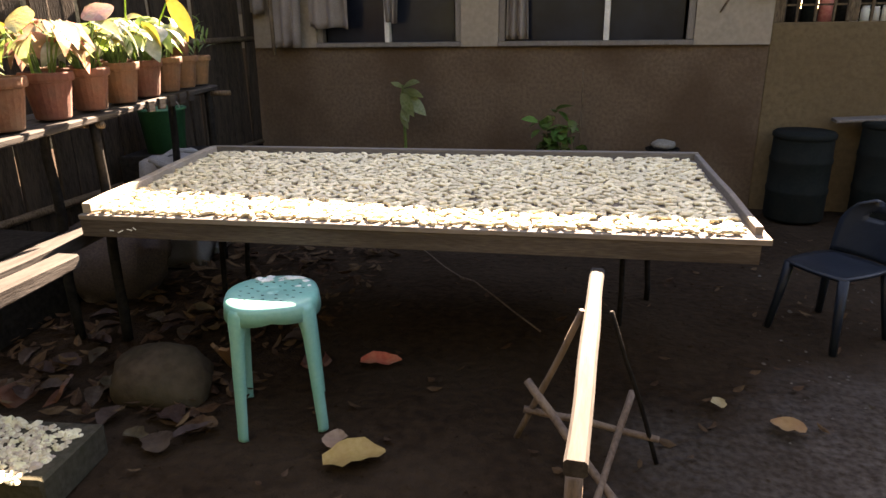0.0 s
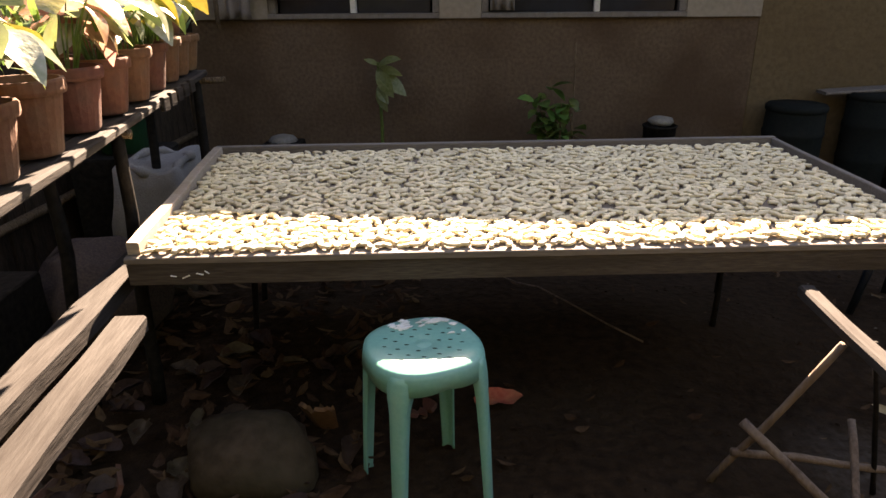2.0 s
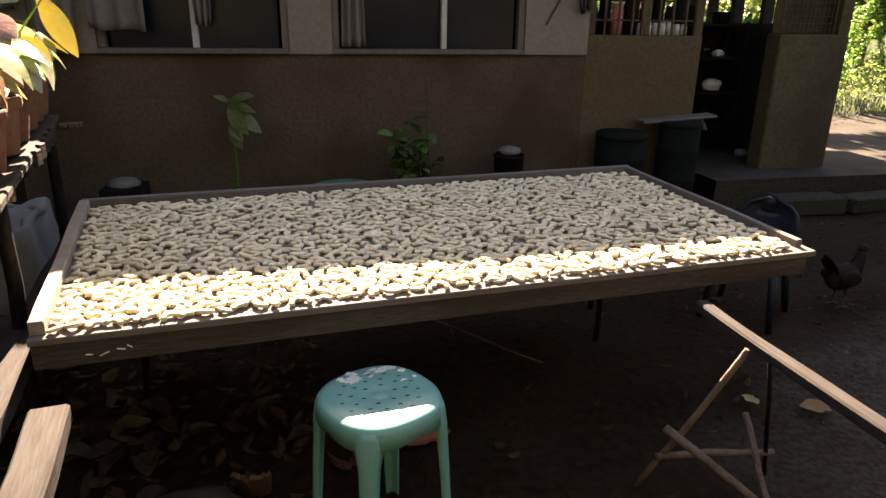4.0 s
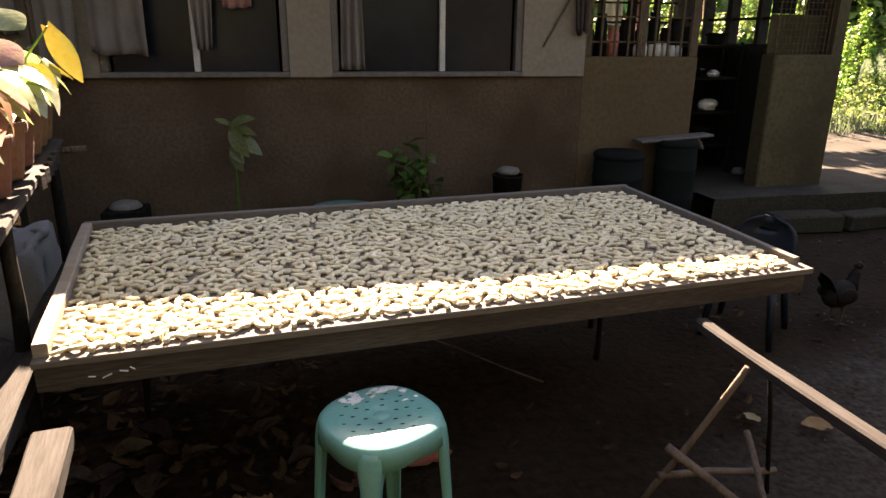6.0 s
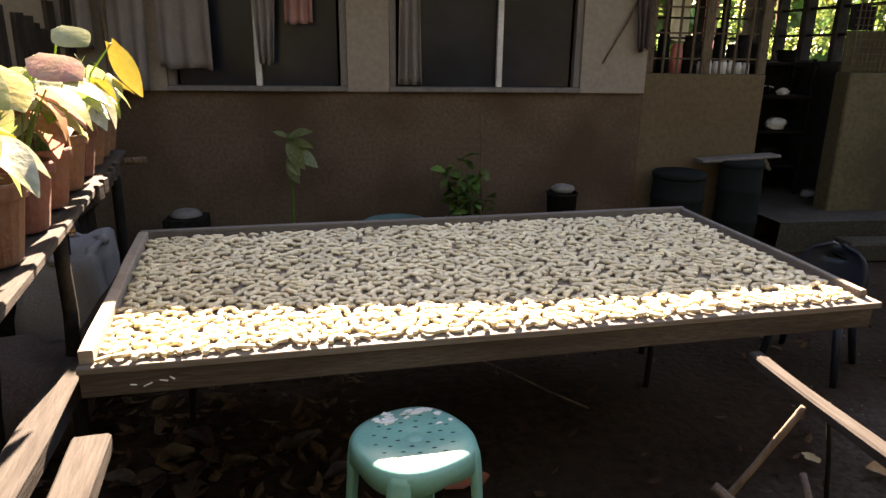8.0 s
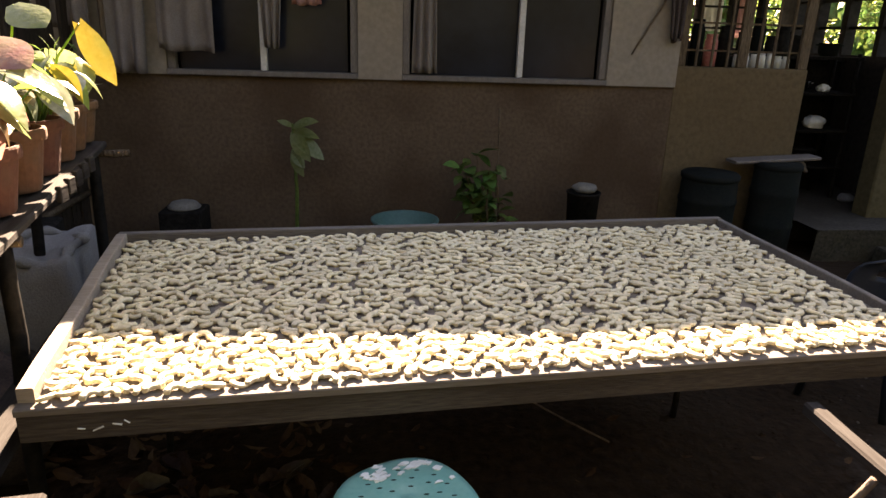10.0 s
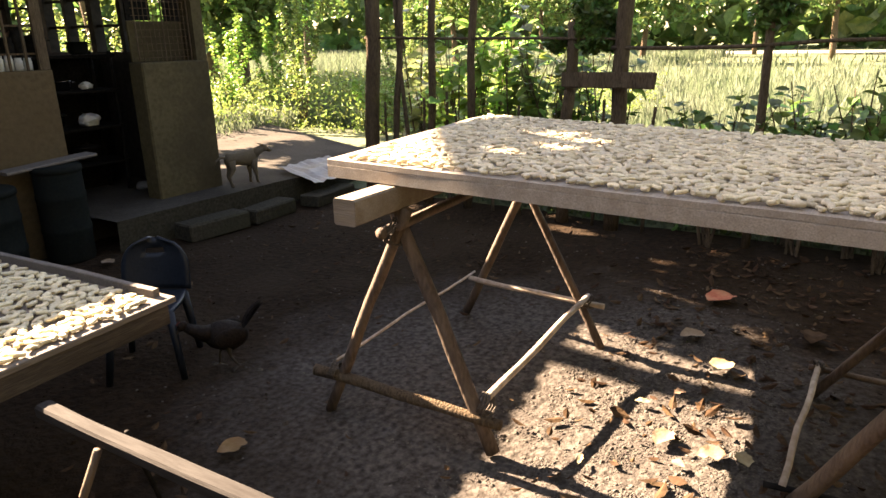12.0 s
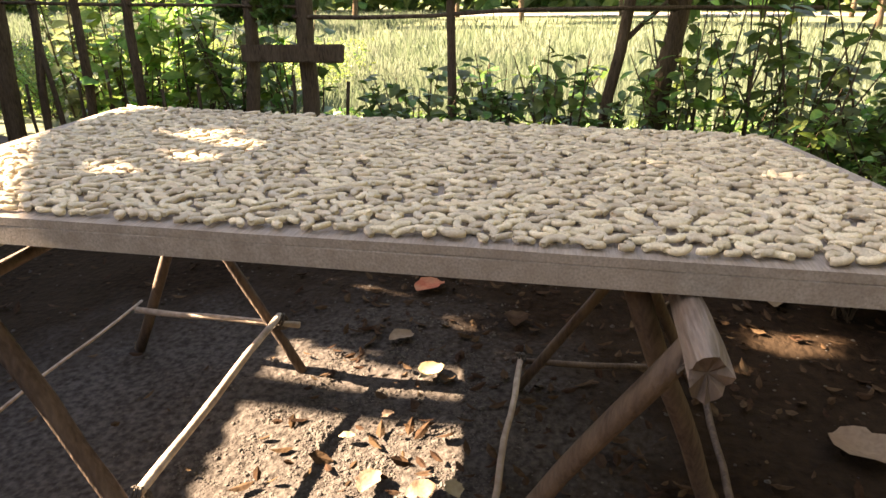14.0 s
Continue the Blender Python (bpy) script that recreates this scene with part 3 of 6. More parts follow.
def spread(layer, place, area, near, seed, mats, gap=(0.0480, 0.0292), turn=0.0, size=1.0):
    """A single layer of pieces on a board; those for which near(x, y) holds are objects of their own."""
    rng = np.random.default_rng(seed)
    x0, x1, y0, y1 = area
    meshes = []
    for v, f in VARIANTS:
        me = bpy.data.meshes.new("piece")
        me.from_pydata(v.tolist(), [], f)
        me.materials.append(mats[1])
        me.polygons.foreach_set("use_smooth", [True] * len(me.polygons))
        meshes.append(me)
    allv, allf, base, count = [], [], 0, 0
    nx, ny = int((x1 - x0) / gap[0]), int((y1 - y0) / gap[1])
    for j in range(ny + 1):
        for i in range(nx + 1):
            if rng.random() < 0.02:
                continue
            x = x0 + (i + 0.5 * (j % 2)) * (x1 - x0) / (nx + 0.5) + rng.normal(0, 0.006)
            y = y0 + j * (y1 - y0) / ny + rng.normal(0, 0.0045)
            x, y = min(max(x, x0), x1), min(max(y, y0), y1)
            k = rng.integers(0, len(VARIANTS))
            a = rng.normal(0, 0.6) + (math.pi if rng.random() < 0.62 else 0)
            if rng.random() < 0.18:
                a += rng.uniform(0.8, 2.2)
            s = size * rng.uniform(0.86, 1.12)
            M = Matrix.LocRotScale(place(x, y) + Vector((0, 0, 0.001 + rng.uniform(0, 0.004))), Euler((rng.normal(0, 0.16), rng.normal(0, 0.10), a + turn)), (s, s, s))
            if near(x, y) and count < 300:
                ob = new("piece", meshes[k])
                ob.parent = layer
                ob.matrix_basis = M
                count += 1
                continue
            v, f = VARIANTS[k]
            m3 = np.array(M.to_3x3())
            allv.append(v @ m3.T + np.array(M.translation))
            allf.extend([tuple(q + base for q in g) for g in f])
            base += len(v)
    me = bpy.data.meshes.new("pieces")
    me.from_pydata(np.concatenate(allv).tolist(), [], allf)
    me.materials.append(mats[0])
    me.polygons.foreach_set("use_smooth", [True] * len(me.polygons))
    ob = new("pieces", me)
    ob.parent = layer
    tagged(ob, kind="stuff")
    return layer


# ---- first drying tray ----
TRAY = pose(-1.35, 3.274, 0.665, 1.4, 0.0, 6.3)
TW, TD = 2.44, 1.165


def askew(x, y):
    """Skews the tray to fit the camera's view: its far left corner is drawn out."""
    f, g = y / TD, x / TW
    return x - f * (0.066 * (1 - g) + 0.012 * g), y - 0.02 * f * (1 - g)


def warped(bm):
    for v in bm.verts:
        v.co.x, v.co.y = askew(v.co.x, v.co.y)
    return bm


def sagging_strip(x0, x1, y0, y1, z0, z1, n=16, wave=0.004, axis=0):
    """A long timber strip with a slightly uneven run."""
    bm = bmesh.new()
    rings = []
    off = random.uniform(0, 60)
    for i in range(n + 1):
        f = i / n
        d1, d2 = (noise.noise((off, f * 4, k)) * wave for k in (0, 7))
        e = 0.003
        if axis == 0:
            x = x0 + (x1 - x0) * f
            p = [(x, y0 + d1, z0), (x, y1 + d1, z0), (x, y1 + d1, z1 + d2 - e), (x, y1 + d1 - e, z1 + d2), (x, y0 + d1 + e, z1 + d2), (x, y0 + d1, z1 + d2 - e)]
        else:
            y = y0 + (y1 - y0) * f
            p = [(x0 + d1, y, z0), (x1 + d1, y, z0), (x1 + d1, y, z1 + d2 - e), (x1 + d1 - e, y, z1 + d2), (x0 + d1 + e, y, z1 + d2), (x0 + d1, y, z1 + d2 - e)]
        rings.append([bm.verts.new(q) for q in p])
    for r, s in zip(rings, rings[1:]):
        for k in range(6):
            bm.faces.new((r[k], r[(k + 1) % 6], s[(k + 1) % 6], s[k]))
    bm.faces.new(rings[0])
    bm.faces.new(rings[-1])
    bmesh.ops.recalc_face_normals(bm, faces=bm.faces)
    return bm


def tray():
    t = thing("drying_tray", TRAY, "weathered plywood drying tray with raised rims, resting on planks", "drying tray")
    part("board", warped(sagging_strip(0, TW, 0, TD, -0.018, 0, wave=0.003)), PLY, t)
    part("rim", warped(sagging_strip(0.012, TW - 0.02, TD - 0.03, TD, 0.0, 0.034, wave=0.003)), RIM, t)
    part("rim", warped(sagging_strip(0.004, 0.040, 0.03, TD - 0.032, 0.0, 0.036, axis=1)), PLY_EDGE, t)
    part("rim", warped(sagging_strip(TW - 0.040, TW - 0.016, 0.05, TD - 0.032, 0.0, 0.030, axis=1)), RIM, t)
    part("front_board", warped(sagging_strip(0.004, TW - 0.03, 0.004, 0.026, -0.084, -0.0185, wave=0.003)), FASCIA, t)
    part("back_board", warped(sagging_strip(0.01, TW - 0.03, TD - 0.03, TD - 0.01, -0.08, -0.0185, wave=0.003)), FASCIA, t)
    for x in (0.01, TW - 0.05):
        part("side_board", warped(sagging_strip(x, x + 0.022, 0.028, TD - 0.032, -0.08, -0.0185, axis=1)), FASCIA, t)
    for x, z, w, a in ((0.13, -0.058, 0.016, 8), (0.165, -0.06, 0.024, -22), (0.205, -0.052, 0.02, 12), (0.225, -0.047, 0.014, 40)):
        part("tape_scrap", box(bmesh.new(), (-w / 2, -0.001, -0.0014), (w / 2, 0.001, 0.0014), pose(x, 0.001, z, 0, a, 0), jitter=0.0008), WHITE_FLECKS_SCRAPS, t, "torn white scrap of tape")
    layer = thing("snack_layer", TRAY, "single layer of pale cream curved tubular snacks drying on the tray", "drying snacks")
    spread(layer, lambda x, y: Vector((*askew(x, y), 0)), (0.062, TW - 0.075, 0.036, TD - 0.06), lambda x, y: y < 0.155, 5, (SNACK, SNACK_ONE), gap=(0.0445, 0.0272), size=0.9)


tray()


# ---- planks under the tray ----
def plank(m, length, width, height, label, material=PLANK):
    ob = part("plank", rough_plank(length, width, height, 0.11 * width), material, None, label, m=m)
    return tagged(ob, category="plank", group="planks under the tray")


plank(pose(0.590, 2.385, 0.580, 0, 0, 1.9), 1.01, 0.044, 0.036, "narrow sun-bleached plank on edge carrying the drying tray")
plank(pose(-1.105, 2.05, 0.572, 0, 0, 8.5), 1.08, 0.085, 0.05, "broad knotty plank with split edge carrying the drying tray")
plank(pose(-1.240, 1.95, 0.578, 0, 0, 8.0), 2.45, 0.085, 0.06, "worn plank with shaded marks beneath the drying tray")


def trestle(name, label, poles, ties=()):
    """poles: (part, a, b, r1, r2, material); ties: places of lashings."""
    t = thing(name, pose(0, 0, 0), label, "trestle")
    for nm, a, b, r1, r2, mt in poles:
        part(nm, stick(a, b, r1, r2, bend=0.007), mt, t, smooth=True)
    for p, r in ties:
        bm = bmesh.new()
        for k in range(3):
            pts = [Vector(p) + Vector((r * math.cos(a), 0.012 * (k - 1) + r * 0.3 * math.sin(a * 2), r * math.sin(a))) for a in [i * math.pi / 5 for i in range(11)]]
            tube(bm, pts, [0.005] * 11, 5)
        part("lashing", bm, ROPE, t, "dark cord lashing")
    return t


trestle("trestle", "low trestle of thin crooked branches under the narrow plank", [
    ("leg", (0.535, 3.12, 0.548), (0.33, 3.26, 0.0), 0.010, 0.011, POLE),
    # this leg is near black, its shade put into the colour
    ("leg", (0.615, 3.13, 0.550), (0.78, 3.24, 0.0), 0.006, 0.008, NEAR_BLACK),
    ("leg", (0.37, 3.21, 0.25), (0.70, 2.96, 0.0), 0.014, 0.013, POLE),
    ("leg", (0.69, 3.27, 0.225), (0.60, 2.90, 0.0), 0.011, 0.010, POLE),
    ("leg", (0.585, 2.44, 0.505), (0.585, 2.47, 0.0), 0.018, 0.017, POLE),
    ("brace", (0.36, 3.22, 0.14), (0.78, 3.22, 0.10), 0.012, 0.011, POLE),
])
# legs painted near black to sink into the shade under planks and tray
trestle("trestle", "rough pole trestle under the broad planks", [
    ("leg", (-1.24, 2.10, 0.510), (-1.30, 2.08, 0.0), 0.020, 0.018, NEAR_BLACK),
    ("leg", (-1.12, 2.12, 0.515), (-1.04, 2.10, 0.0), 0.020, 0.018, NEAR_BLACK),
    ("brace", (-1.285, 2.085, 0.14), (-1.055, 2.105, 0.12), 0.014, 0.013, NEAR_BLACK),
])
trestle("trestle", "pole trestle beneath the drying tray, legs painted dark for shade", [
    ("leg", (-1.25, 4.00, 0.57), (-1.30, 4.02, 0.0), 0.013, 0.013, NEAR_BLACK),
    ("leg", (0.62, 4.20, 0.57), (0.62, 4.24, 0.0), 0.013, 0.013, NEAR_BLACK),
    ("leg", (-1.30, 4.30, 0.56), (-1.38, 4.36, 0.0), 0.014, 0.014, NEAR_BLACK),
    ("leg", (0.72, 4.52, 0.56), (0.74, 4.58, 0.0), 0.014, 0.014, NEAR_BLACK),
    ("bearer", (-1.42, 3.98, 0.580), (0.93, 4.24, 0.592), 0.022, 0.020, BARK),
    ("bearer", (-1.45, 4.28, 0.590), (0.90, 4.54, 0.605), 0.022, 0.020, BARK),
])


# ---- second drying table ----
# corners placed to fit the camera's view, so the top is not square
Q2 = [Vector(p) for p in ((1.594, 3.312, 1.056), (1.515, 0.78, 1.056), (2.66, 0.965, 1.056), (2.985, 3.485, 1.056))]


def on_table(u, v, z=0.0):
    """A place on the four-sided top fitted to the view: u along the near edge from the house, v across."""
    a, b = Q2[0].lerp(Q2[1], u), Q2[3].lerp(Q2[2], u)
    return a.lerp(b, v) + Vector((0, 0, z))


def edge_bar(a, b, inward, depth, z0, z1, n=16, wave=0.003):
    """A timber along the line a to b, depth thick towards inward."""
    bm = bmesh.new()
    off = random.uniform(0, 60)
    rings = []
    for i in range(n + 1):
        p = a.lerp(b, i / n)
        d = noise.noise((off, i * 0.4, 0)) * wave
        q = p + inward * depth
        rings.append([bm.verts.new((r.x, r.y, r.z + z)) for r, z in ((p - inward * d, z0), (q, z0), (q, z1), (p + inward * (0.003 - d), z1), (p - inward * d, z1 - 0.003))])
    for r, s in zip(rings, rings[1:]):
        for k in range(5):
            bm.faces.new((r[k], r[(k + 1) % 5], s[(k + 1) % 5], s[k]))
    bm.faces.new(rings[0])
    bm.faces.new(rings[-1])
    bmesh.ops.recalc_face_normals(bm, faces=bm.faces)
    return bm


def table_two():
    t = thing("drying_board", pose(0, 0, 0), "weathered plywood drying board with thick grey edge timber, on pole trestles", "drying tray")
    bm = bmesh.new()
    g = [[bm.verts.new(on_table(i / 12, j / 6, noise.noise((i * 0.5, j * 0.7, 2)) * 0.003 - 0.002)) for i in range(13)] for j in range(7)]
    for j in range(6):
        for i in range(12):
            bm.faces.new((g[j][i], g[j][i + 1], g[j + 1][i + 1], g[j + 1][i]))
    r = bmesh.ops.extrude_face_region(bm, geom=bm.faces[:])
    for v in [e for e in r["geom"] if isinstance(e, bmesh.types.BMVert)]:
        v.co.z -= 0.018
    bmesh.ops.recalc_face_normals(bm, faces=bm.faces)
    part("board", bm, PLY_EDGE, t)
    mid = on_table(0.5, 0.5)
    for k in range(4):
        a, b = Q2[k], Q2[(k + 1) % 4]
        d = (b - a).normalized()
        inn = Vector((-d.y, d.x, 0))
        if (mid - a).dot(inn) < 0:
            inn = -inn
        cut = 0.0 if k % 2 == 0 else 0.034
        part("edge_timber", edge_bar(a + d * cut, b - d * cut, inn, 0.032, -0.036 if k == 3 else -0.064, -0.0205), PLY_EDGE, t)
    layer = thing("snack_layer", pose(0, 0, 0), "dense single layer of pale tan curved tubular snacks drying", "drying snacks")
    spread(layer, lambda x, y: on_table(x / 2.53, y / 1.3, 0.0), (0.10, 2.46, 0.035, 1.25), lambda x, y: x > 0.85 and y < 0.21, 11, (TAN_SNACK, TAN_SNACK_ONE), gap=(0.0450, 0.0274), turn=-1.6, size=0.91)


table_two()


def timber(m, length, w, h, label):
    bm = rough_plank(length, w, h, 0.004)
    return tagged(part("timber_beam", bm, BLOCK, None, label, m=m), category="timber beam")


timber(pose(1.36, 3.04, 0.988, 0, 0, -88.0), 1.62, 0.085, 0.085, "pale square-sawn timber beam carrying the drying board")


def log_beam():
    bm = bmesh.new()
    n, rings = 30, []
    for i in range(n + 1):
        f = i / n
        c = Vector((1.335 + 1.35 * f, 1.40 - 0.10 * f + 0.012 * math.sin(f * 5), 0.940 + 0.008 * math.sin(f * 7)))
        ring = []
        for k in range(20):
            a = 2 * math.pi * k / 20
            r = 0.0305 * (1 - 0.35 * min(1, f * 2.2)) * (1 + 0.36 * noise.noise((math.cos(a) * 1.4, math.sin(a) * 1.4, f * 6)) + 0.06 * noise.noise((math.cos(a) * 5, math.sin(a) * 5, f * 3)) + 0.12 * abs(math.cos(2 * a)) + (0.14 if 4 < k < 10 else 0)) * (1 + 0.10 * math.sin(f * 11))
            ring.append(bm.verts.new(c + Vector((0, math.cos(a) * r * 0.95, math.sin(a) * r * 1.1))))
        rings.append(ring)
    for r, s in zip(rings, rings[1:]):
        for k in range(20):
            bm.faces.new((r[k], r[(k + 1) % 20], s[(k + 1) % 20], s[k]))
    hub = bm.verts.new(sum((v.co for v in rings[0]), Vector()) / 20 + Vector((0.018, 0, 0.004)))
    for k in range(20):
        rings[0][k].co.x += 0.030 * noise.noise((k * 1.7, 0, 9))
        bm.faces.new((rings[0][k], rings[0][(k + 1) % 20], hub)).material_index = 1
    bm.faces.new(rings[-1])
    bmesh.ops.recalc_face_normals(bm, faces=bm.faces)
    tagged(part("log_beam", bm, (LOG, POLE), None, "gnarled split log with broken end under the drying board"), category="log")


log_beam()
trestle("pole_trestle", "tall trestle of brown lashed poles with a pale cross pole", [
    ("leg", (1.635, 3.00, 0.90), (1.625, 3.42, 0.0), 0.021, 0.023, POLE),
    ("leg", (1.655, 3.07, 0.90), (1.705, 2.70, 0.0), 0.026, 0.028, POLE),
    ("leg", (2.735, 3.02, 0.90), (2.790, 3.46, 0.0), 0.022, 0.023, POLE),
    ("leg", (2.700, 3.14, 0.90), (2.725, 2.66, 0.0), 0.018, 0.020, POLE),
    ("crossbar", (1.600, 3.46, 0.182), (1.690, 2.66, 0.135), 0.024, 0.021, BARK),
    ("crossbar", (2.760, 3.42, 0.215), (2.735, 2.66, 0.215), 0.015, 0.014, POLE_PALE),
    ("rail", (1.700, 2.735, 0.205), (2.720, 2.735, 0.262), 0.0155, 0.013, POLE_PALE),
    ("rail", (1.62, 3.36, 0.24), (2.78, 3.40, 0.25), 0.007, 0.006, POLE_PALE),
    ("rail", (1.575, 3.075, 0.815), (2.78, 3.10, 0.850), 0.020, 0.017, POLE),
    ("rail", (1.60, 3.02, 0.84), (2.76, 3.04, 0.868), 0.015, 0.013, POLE),
], [((1.64, 3.05, 0.815), 0.05), ((1.61, 3.36, 0.20), 0.034), ((1.71, 2.73, 0.19), 0.038), ((2.72, 2.73, 0.235), 0.032)])
trestle("pole_trestle", "tall trestle of thick rough poles crossing beneath the split log", [
    ("leg", (1.51, 1.385, 0.915), (1.955, 1.74, 0.0), 0.025, 0.027, POLE),
    ("leg", (1.68, 1.49, 0.985), (2.060, 1.12, 0.0), 0.026, 0.027, POLE),
    ("leg", (2.46, 1.20, 0.98), (2.727, 1.76, 0.0), 0.019, 0.019, POLE),
    ("leg", (2.50, 1.50, 0.98), (2.800, 1.05, 0.0), 0.022, 0.022, POLE),
    ("brace", (2.727, 1.745, 0.15), (1.95, 1.775, 0.06), 0.012, 0.012, POLE_PALE),
    ("brace", (2.80, 1.06, 0.12), (2.07, 1.075, 0.05), 0.012, 0.012, POLE),
    ("crossbar", (2.74, 1.78, 0.13), (2.81, 1.00, 0.12), 0.013, 0.012, POLE),
    # low crossbar coloured near black for the shade at the ground
    ("crossbar", (1.945, 1.83, 0.05), (2.075, 1.02, 0.045), 0.011, 0.010, NEAR_BLACK),
], [((1.545, 1.38, 0.89), 0.055), ((2.727, 1.745, 0.14), 0.028)])


# ---- plastic stool ----
def stool():
    s = thing("plastic_stool", pose(-0.501, 3.188, 0.0, 0, 0, 28.5), "teal plastic stool with a perforated round seat and painted sun flecks", "stool")
    H, R = 0.477, 0.162
    bm = bmesh.new()
    prof = [(0.0, H), (0.018, H - 0.001), (0.022, H - 0.004), (0.03, H), (0.09, H + 0.001), (0.136, H + 0.002), (0.149, H - 0.001), (R - 0.003, H - 0.006), (R + 0.001, H - 0.018), (R + 0.005, H - 0.062), (R + 0.001, H - 0.062), (R - 0.005, H - 0.018), (0.12, H - 0.008), (0.0, H - 0.007)]
    lathe(bm, prof, 48)
    # scalloped apron and a squarish outline
    for v in bm.verts:
        a = math.atan2(v.co.y, v.co.x)
        r = math.hypot(v.co.x, v.co.y)
        k = 1 + 0.035 * math.cos(4 * (a - math.pi / 4)) * min(1, r / R)
        v.co.x, v.co.y = v.co.x * k, v.co.y * k
        if v.co.z < H - 0.06:
            v.co.z += 0.012 * (1 - abs(math.sin(2 * a))) ** 1.5
    part("seat", bm, TEAL, s, smooth=True)
    # slots in the seat: near-black lozenges for the dark of holes, no openings
    for ring, n in ((0.045, 6), (0.075, 11), (0.105, 15)):
        for k in range(n):
            a = 2 * math.pi * k / n + ring * 20
            m = Matrix.Translation((ring * math.cos(a), ring * math.sin(a), H + 0.0012)) @ pose(0, 0, 0, 0, 0, -27)
            h = bmesh.new()
            tube(h, [m @ Vector((-0.0065, 0, 0)), m @ Vector((-0.003, 0, 0)), m @ Vector((0.003, 0, 0)), m @ Vector((0.0065, 0, 0))], [0.0008, 0.0025, 0.0025, 0.0008], 6)
            for v in h.verts:
                v.co.z = H + 0.0012 + (v.co.z - H - 0.0012) * 0.3
            part("slot", h, NEAR_BLACK, s)
    for k in range(4):
        a = math.radians(45 + 90 * k)
        bm = bmesh.new()
        rings = []
        for z, rad, w, d in ((H - 0.009, 0.152, 0.030, 0.018), (H - 0.013, 0.160, 0.034, 0.024), (H - 0.03, 0.165, 0.036, 0.026), (H - 0.056, 0.168, 0.038, 0.027), (H - 0.072, 0.170, 0.037, 0.027), (H - 0.090, 0.172, 0.033, 0.026), (H - 0.12, 0.174, 0.029, 0.025), (0.25, 0.182, 0.026, 0.023), (0.012, 0.196, 0.021, 0.019), (0.0, 0.196, 0.022, 0.020)):
            c, t = Vector((math.cos(a) * rad, math.sin(a) * rad, z)), Vector((-math.sin(a), math.cos(a), 0))
            o = Vector((math.cos(a), math.sin(a), 0))
            rings.append([bm.verts.new(c + t * x * w + o * y * d) for x, y in ((-1, -0.6), (-0.75, 0.1), (-0.35, 0.35), (0.35, 0.35), (0.75, 0.1), (1, -0.6), (0.75, -0.7), (0.3, -0.05), (-0.3, -0.05), (-0.75, -0.7))])
        for r, q in zip(rings, rings[1:]):
            for j in range(10):
                bm.faces.new((r[j], r[(j + 1) % 10], q[(j + 1) % 10], q[j]))
        bm.faces.new(rings[0])
        bm.faces.new(rings[-1])
        bmesh.ops.recalc_face_normals(bm, faces=bm.faces)
        part("leg", bm, TEAL, s, smooth=True)
    # sun dapples along the far rim, painted as white flecks
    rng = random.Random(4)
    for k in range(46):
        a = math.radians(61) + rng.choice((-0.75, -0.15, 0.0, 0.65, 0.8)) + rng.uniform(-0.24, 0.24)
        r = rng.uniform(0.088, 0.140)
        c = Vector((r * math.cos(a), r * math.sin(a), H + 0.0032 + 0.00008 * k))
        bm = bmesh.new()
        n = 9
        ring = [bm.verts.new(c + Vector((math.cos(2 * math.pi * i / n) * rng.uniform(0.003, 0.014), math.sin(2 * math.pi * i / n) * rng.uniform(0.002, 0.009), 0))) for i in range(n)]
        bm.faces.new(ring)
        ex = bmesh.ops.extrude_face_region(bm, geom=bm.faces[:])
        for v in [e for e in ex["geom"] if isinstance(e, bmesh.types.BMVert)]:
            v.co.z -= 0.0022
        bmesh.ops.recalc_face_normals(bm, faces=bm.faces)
        part("scuff", bm, WHITE_FLECKS_SCRAPS, s, "white fleck painted in for a sun dapple")


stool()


# ---- shelf with potted plants ----
SHELF_A, SHELF_B = Vector((-1.185, 2.45, 0.985)), Vector((-1.635, 4.66, 1.022))


def shelf_at(f, inset=0.0, z=0.0):
    d = (SHELF_B - SHELF_A).normalized()
    return SHELF_A.lerp(SHELF_B, f) + Vector((-d.y, d.x, 0)) * inset + Vector((0, 0, z))


def pot_shelf():
    t = thing("pot_shelf", pose(0, 0, 0), "long rough plank shelf on posts carrying clay flower pots", "shelf")
    d = (SHELF_B - SHELF_A)
    yaw = math.degrees(math.atan2(-d.x, d.y))
    for inset, w in ((0.045, 0.085), (0.145, 0.10), (0.26, 0.11)):
        m = Matrix.Translation(shelf_at(0, inset)) @ pose(0, 0, 0, math.degrees(math.asin(d.z / d.length)), 0, yaw)
        part("plank", rough_plank(d.length, w, 0.028, 0.006), PLANK, t, m=m)
    for f in (0.02, 0.5, 0.985):
        for inset in (0.05, 0.27):
            p = shelf_at(f, inset, -0.03)
            # posts painted near black for the shade below the shelf
            part("post", stick((p.x - 0.03, p.y, 0), p, 0.022, 0.02), NEAR_BLACK, t, smooth=True)
        a, b = shelf_at(f, -0.08 if f > 0.9 else 0.01, -0.045), shelf_at(f, 0.33, -0.045)
        part("bearer", stick(a, b, 0.014, 0.014), BARK, t, smooth=True)
    for k in range(5):
        p = shelf_at(0.66 + 0.045 * k, -0.004, -0.015)
        part("batten", box(bmesh.new(), (-0.010, -0.022, -0.03), (0.008, 0.022, 0.020), Matrix.Translation(p), bevel=0.003), PLANK, t)


pot_shelf()


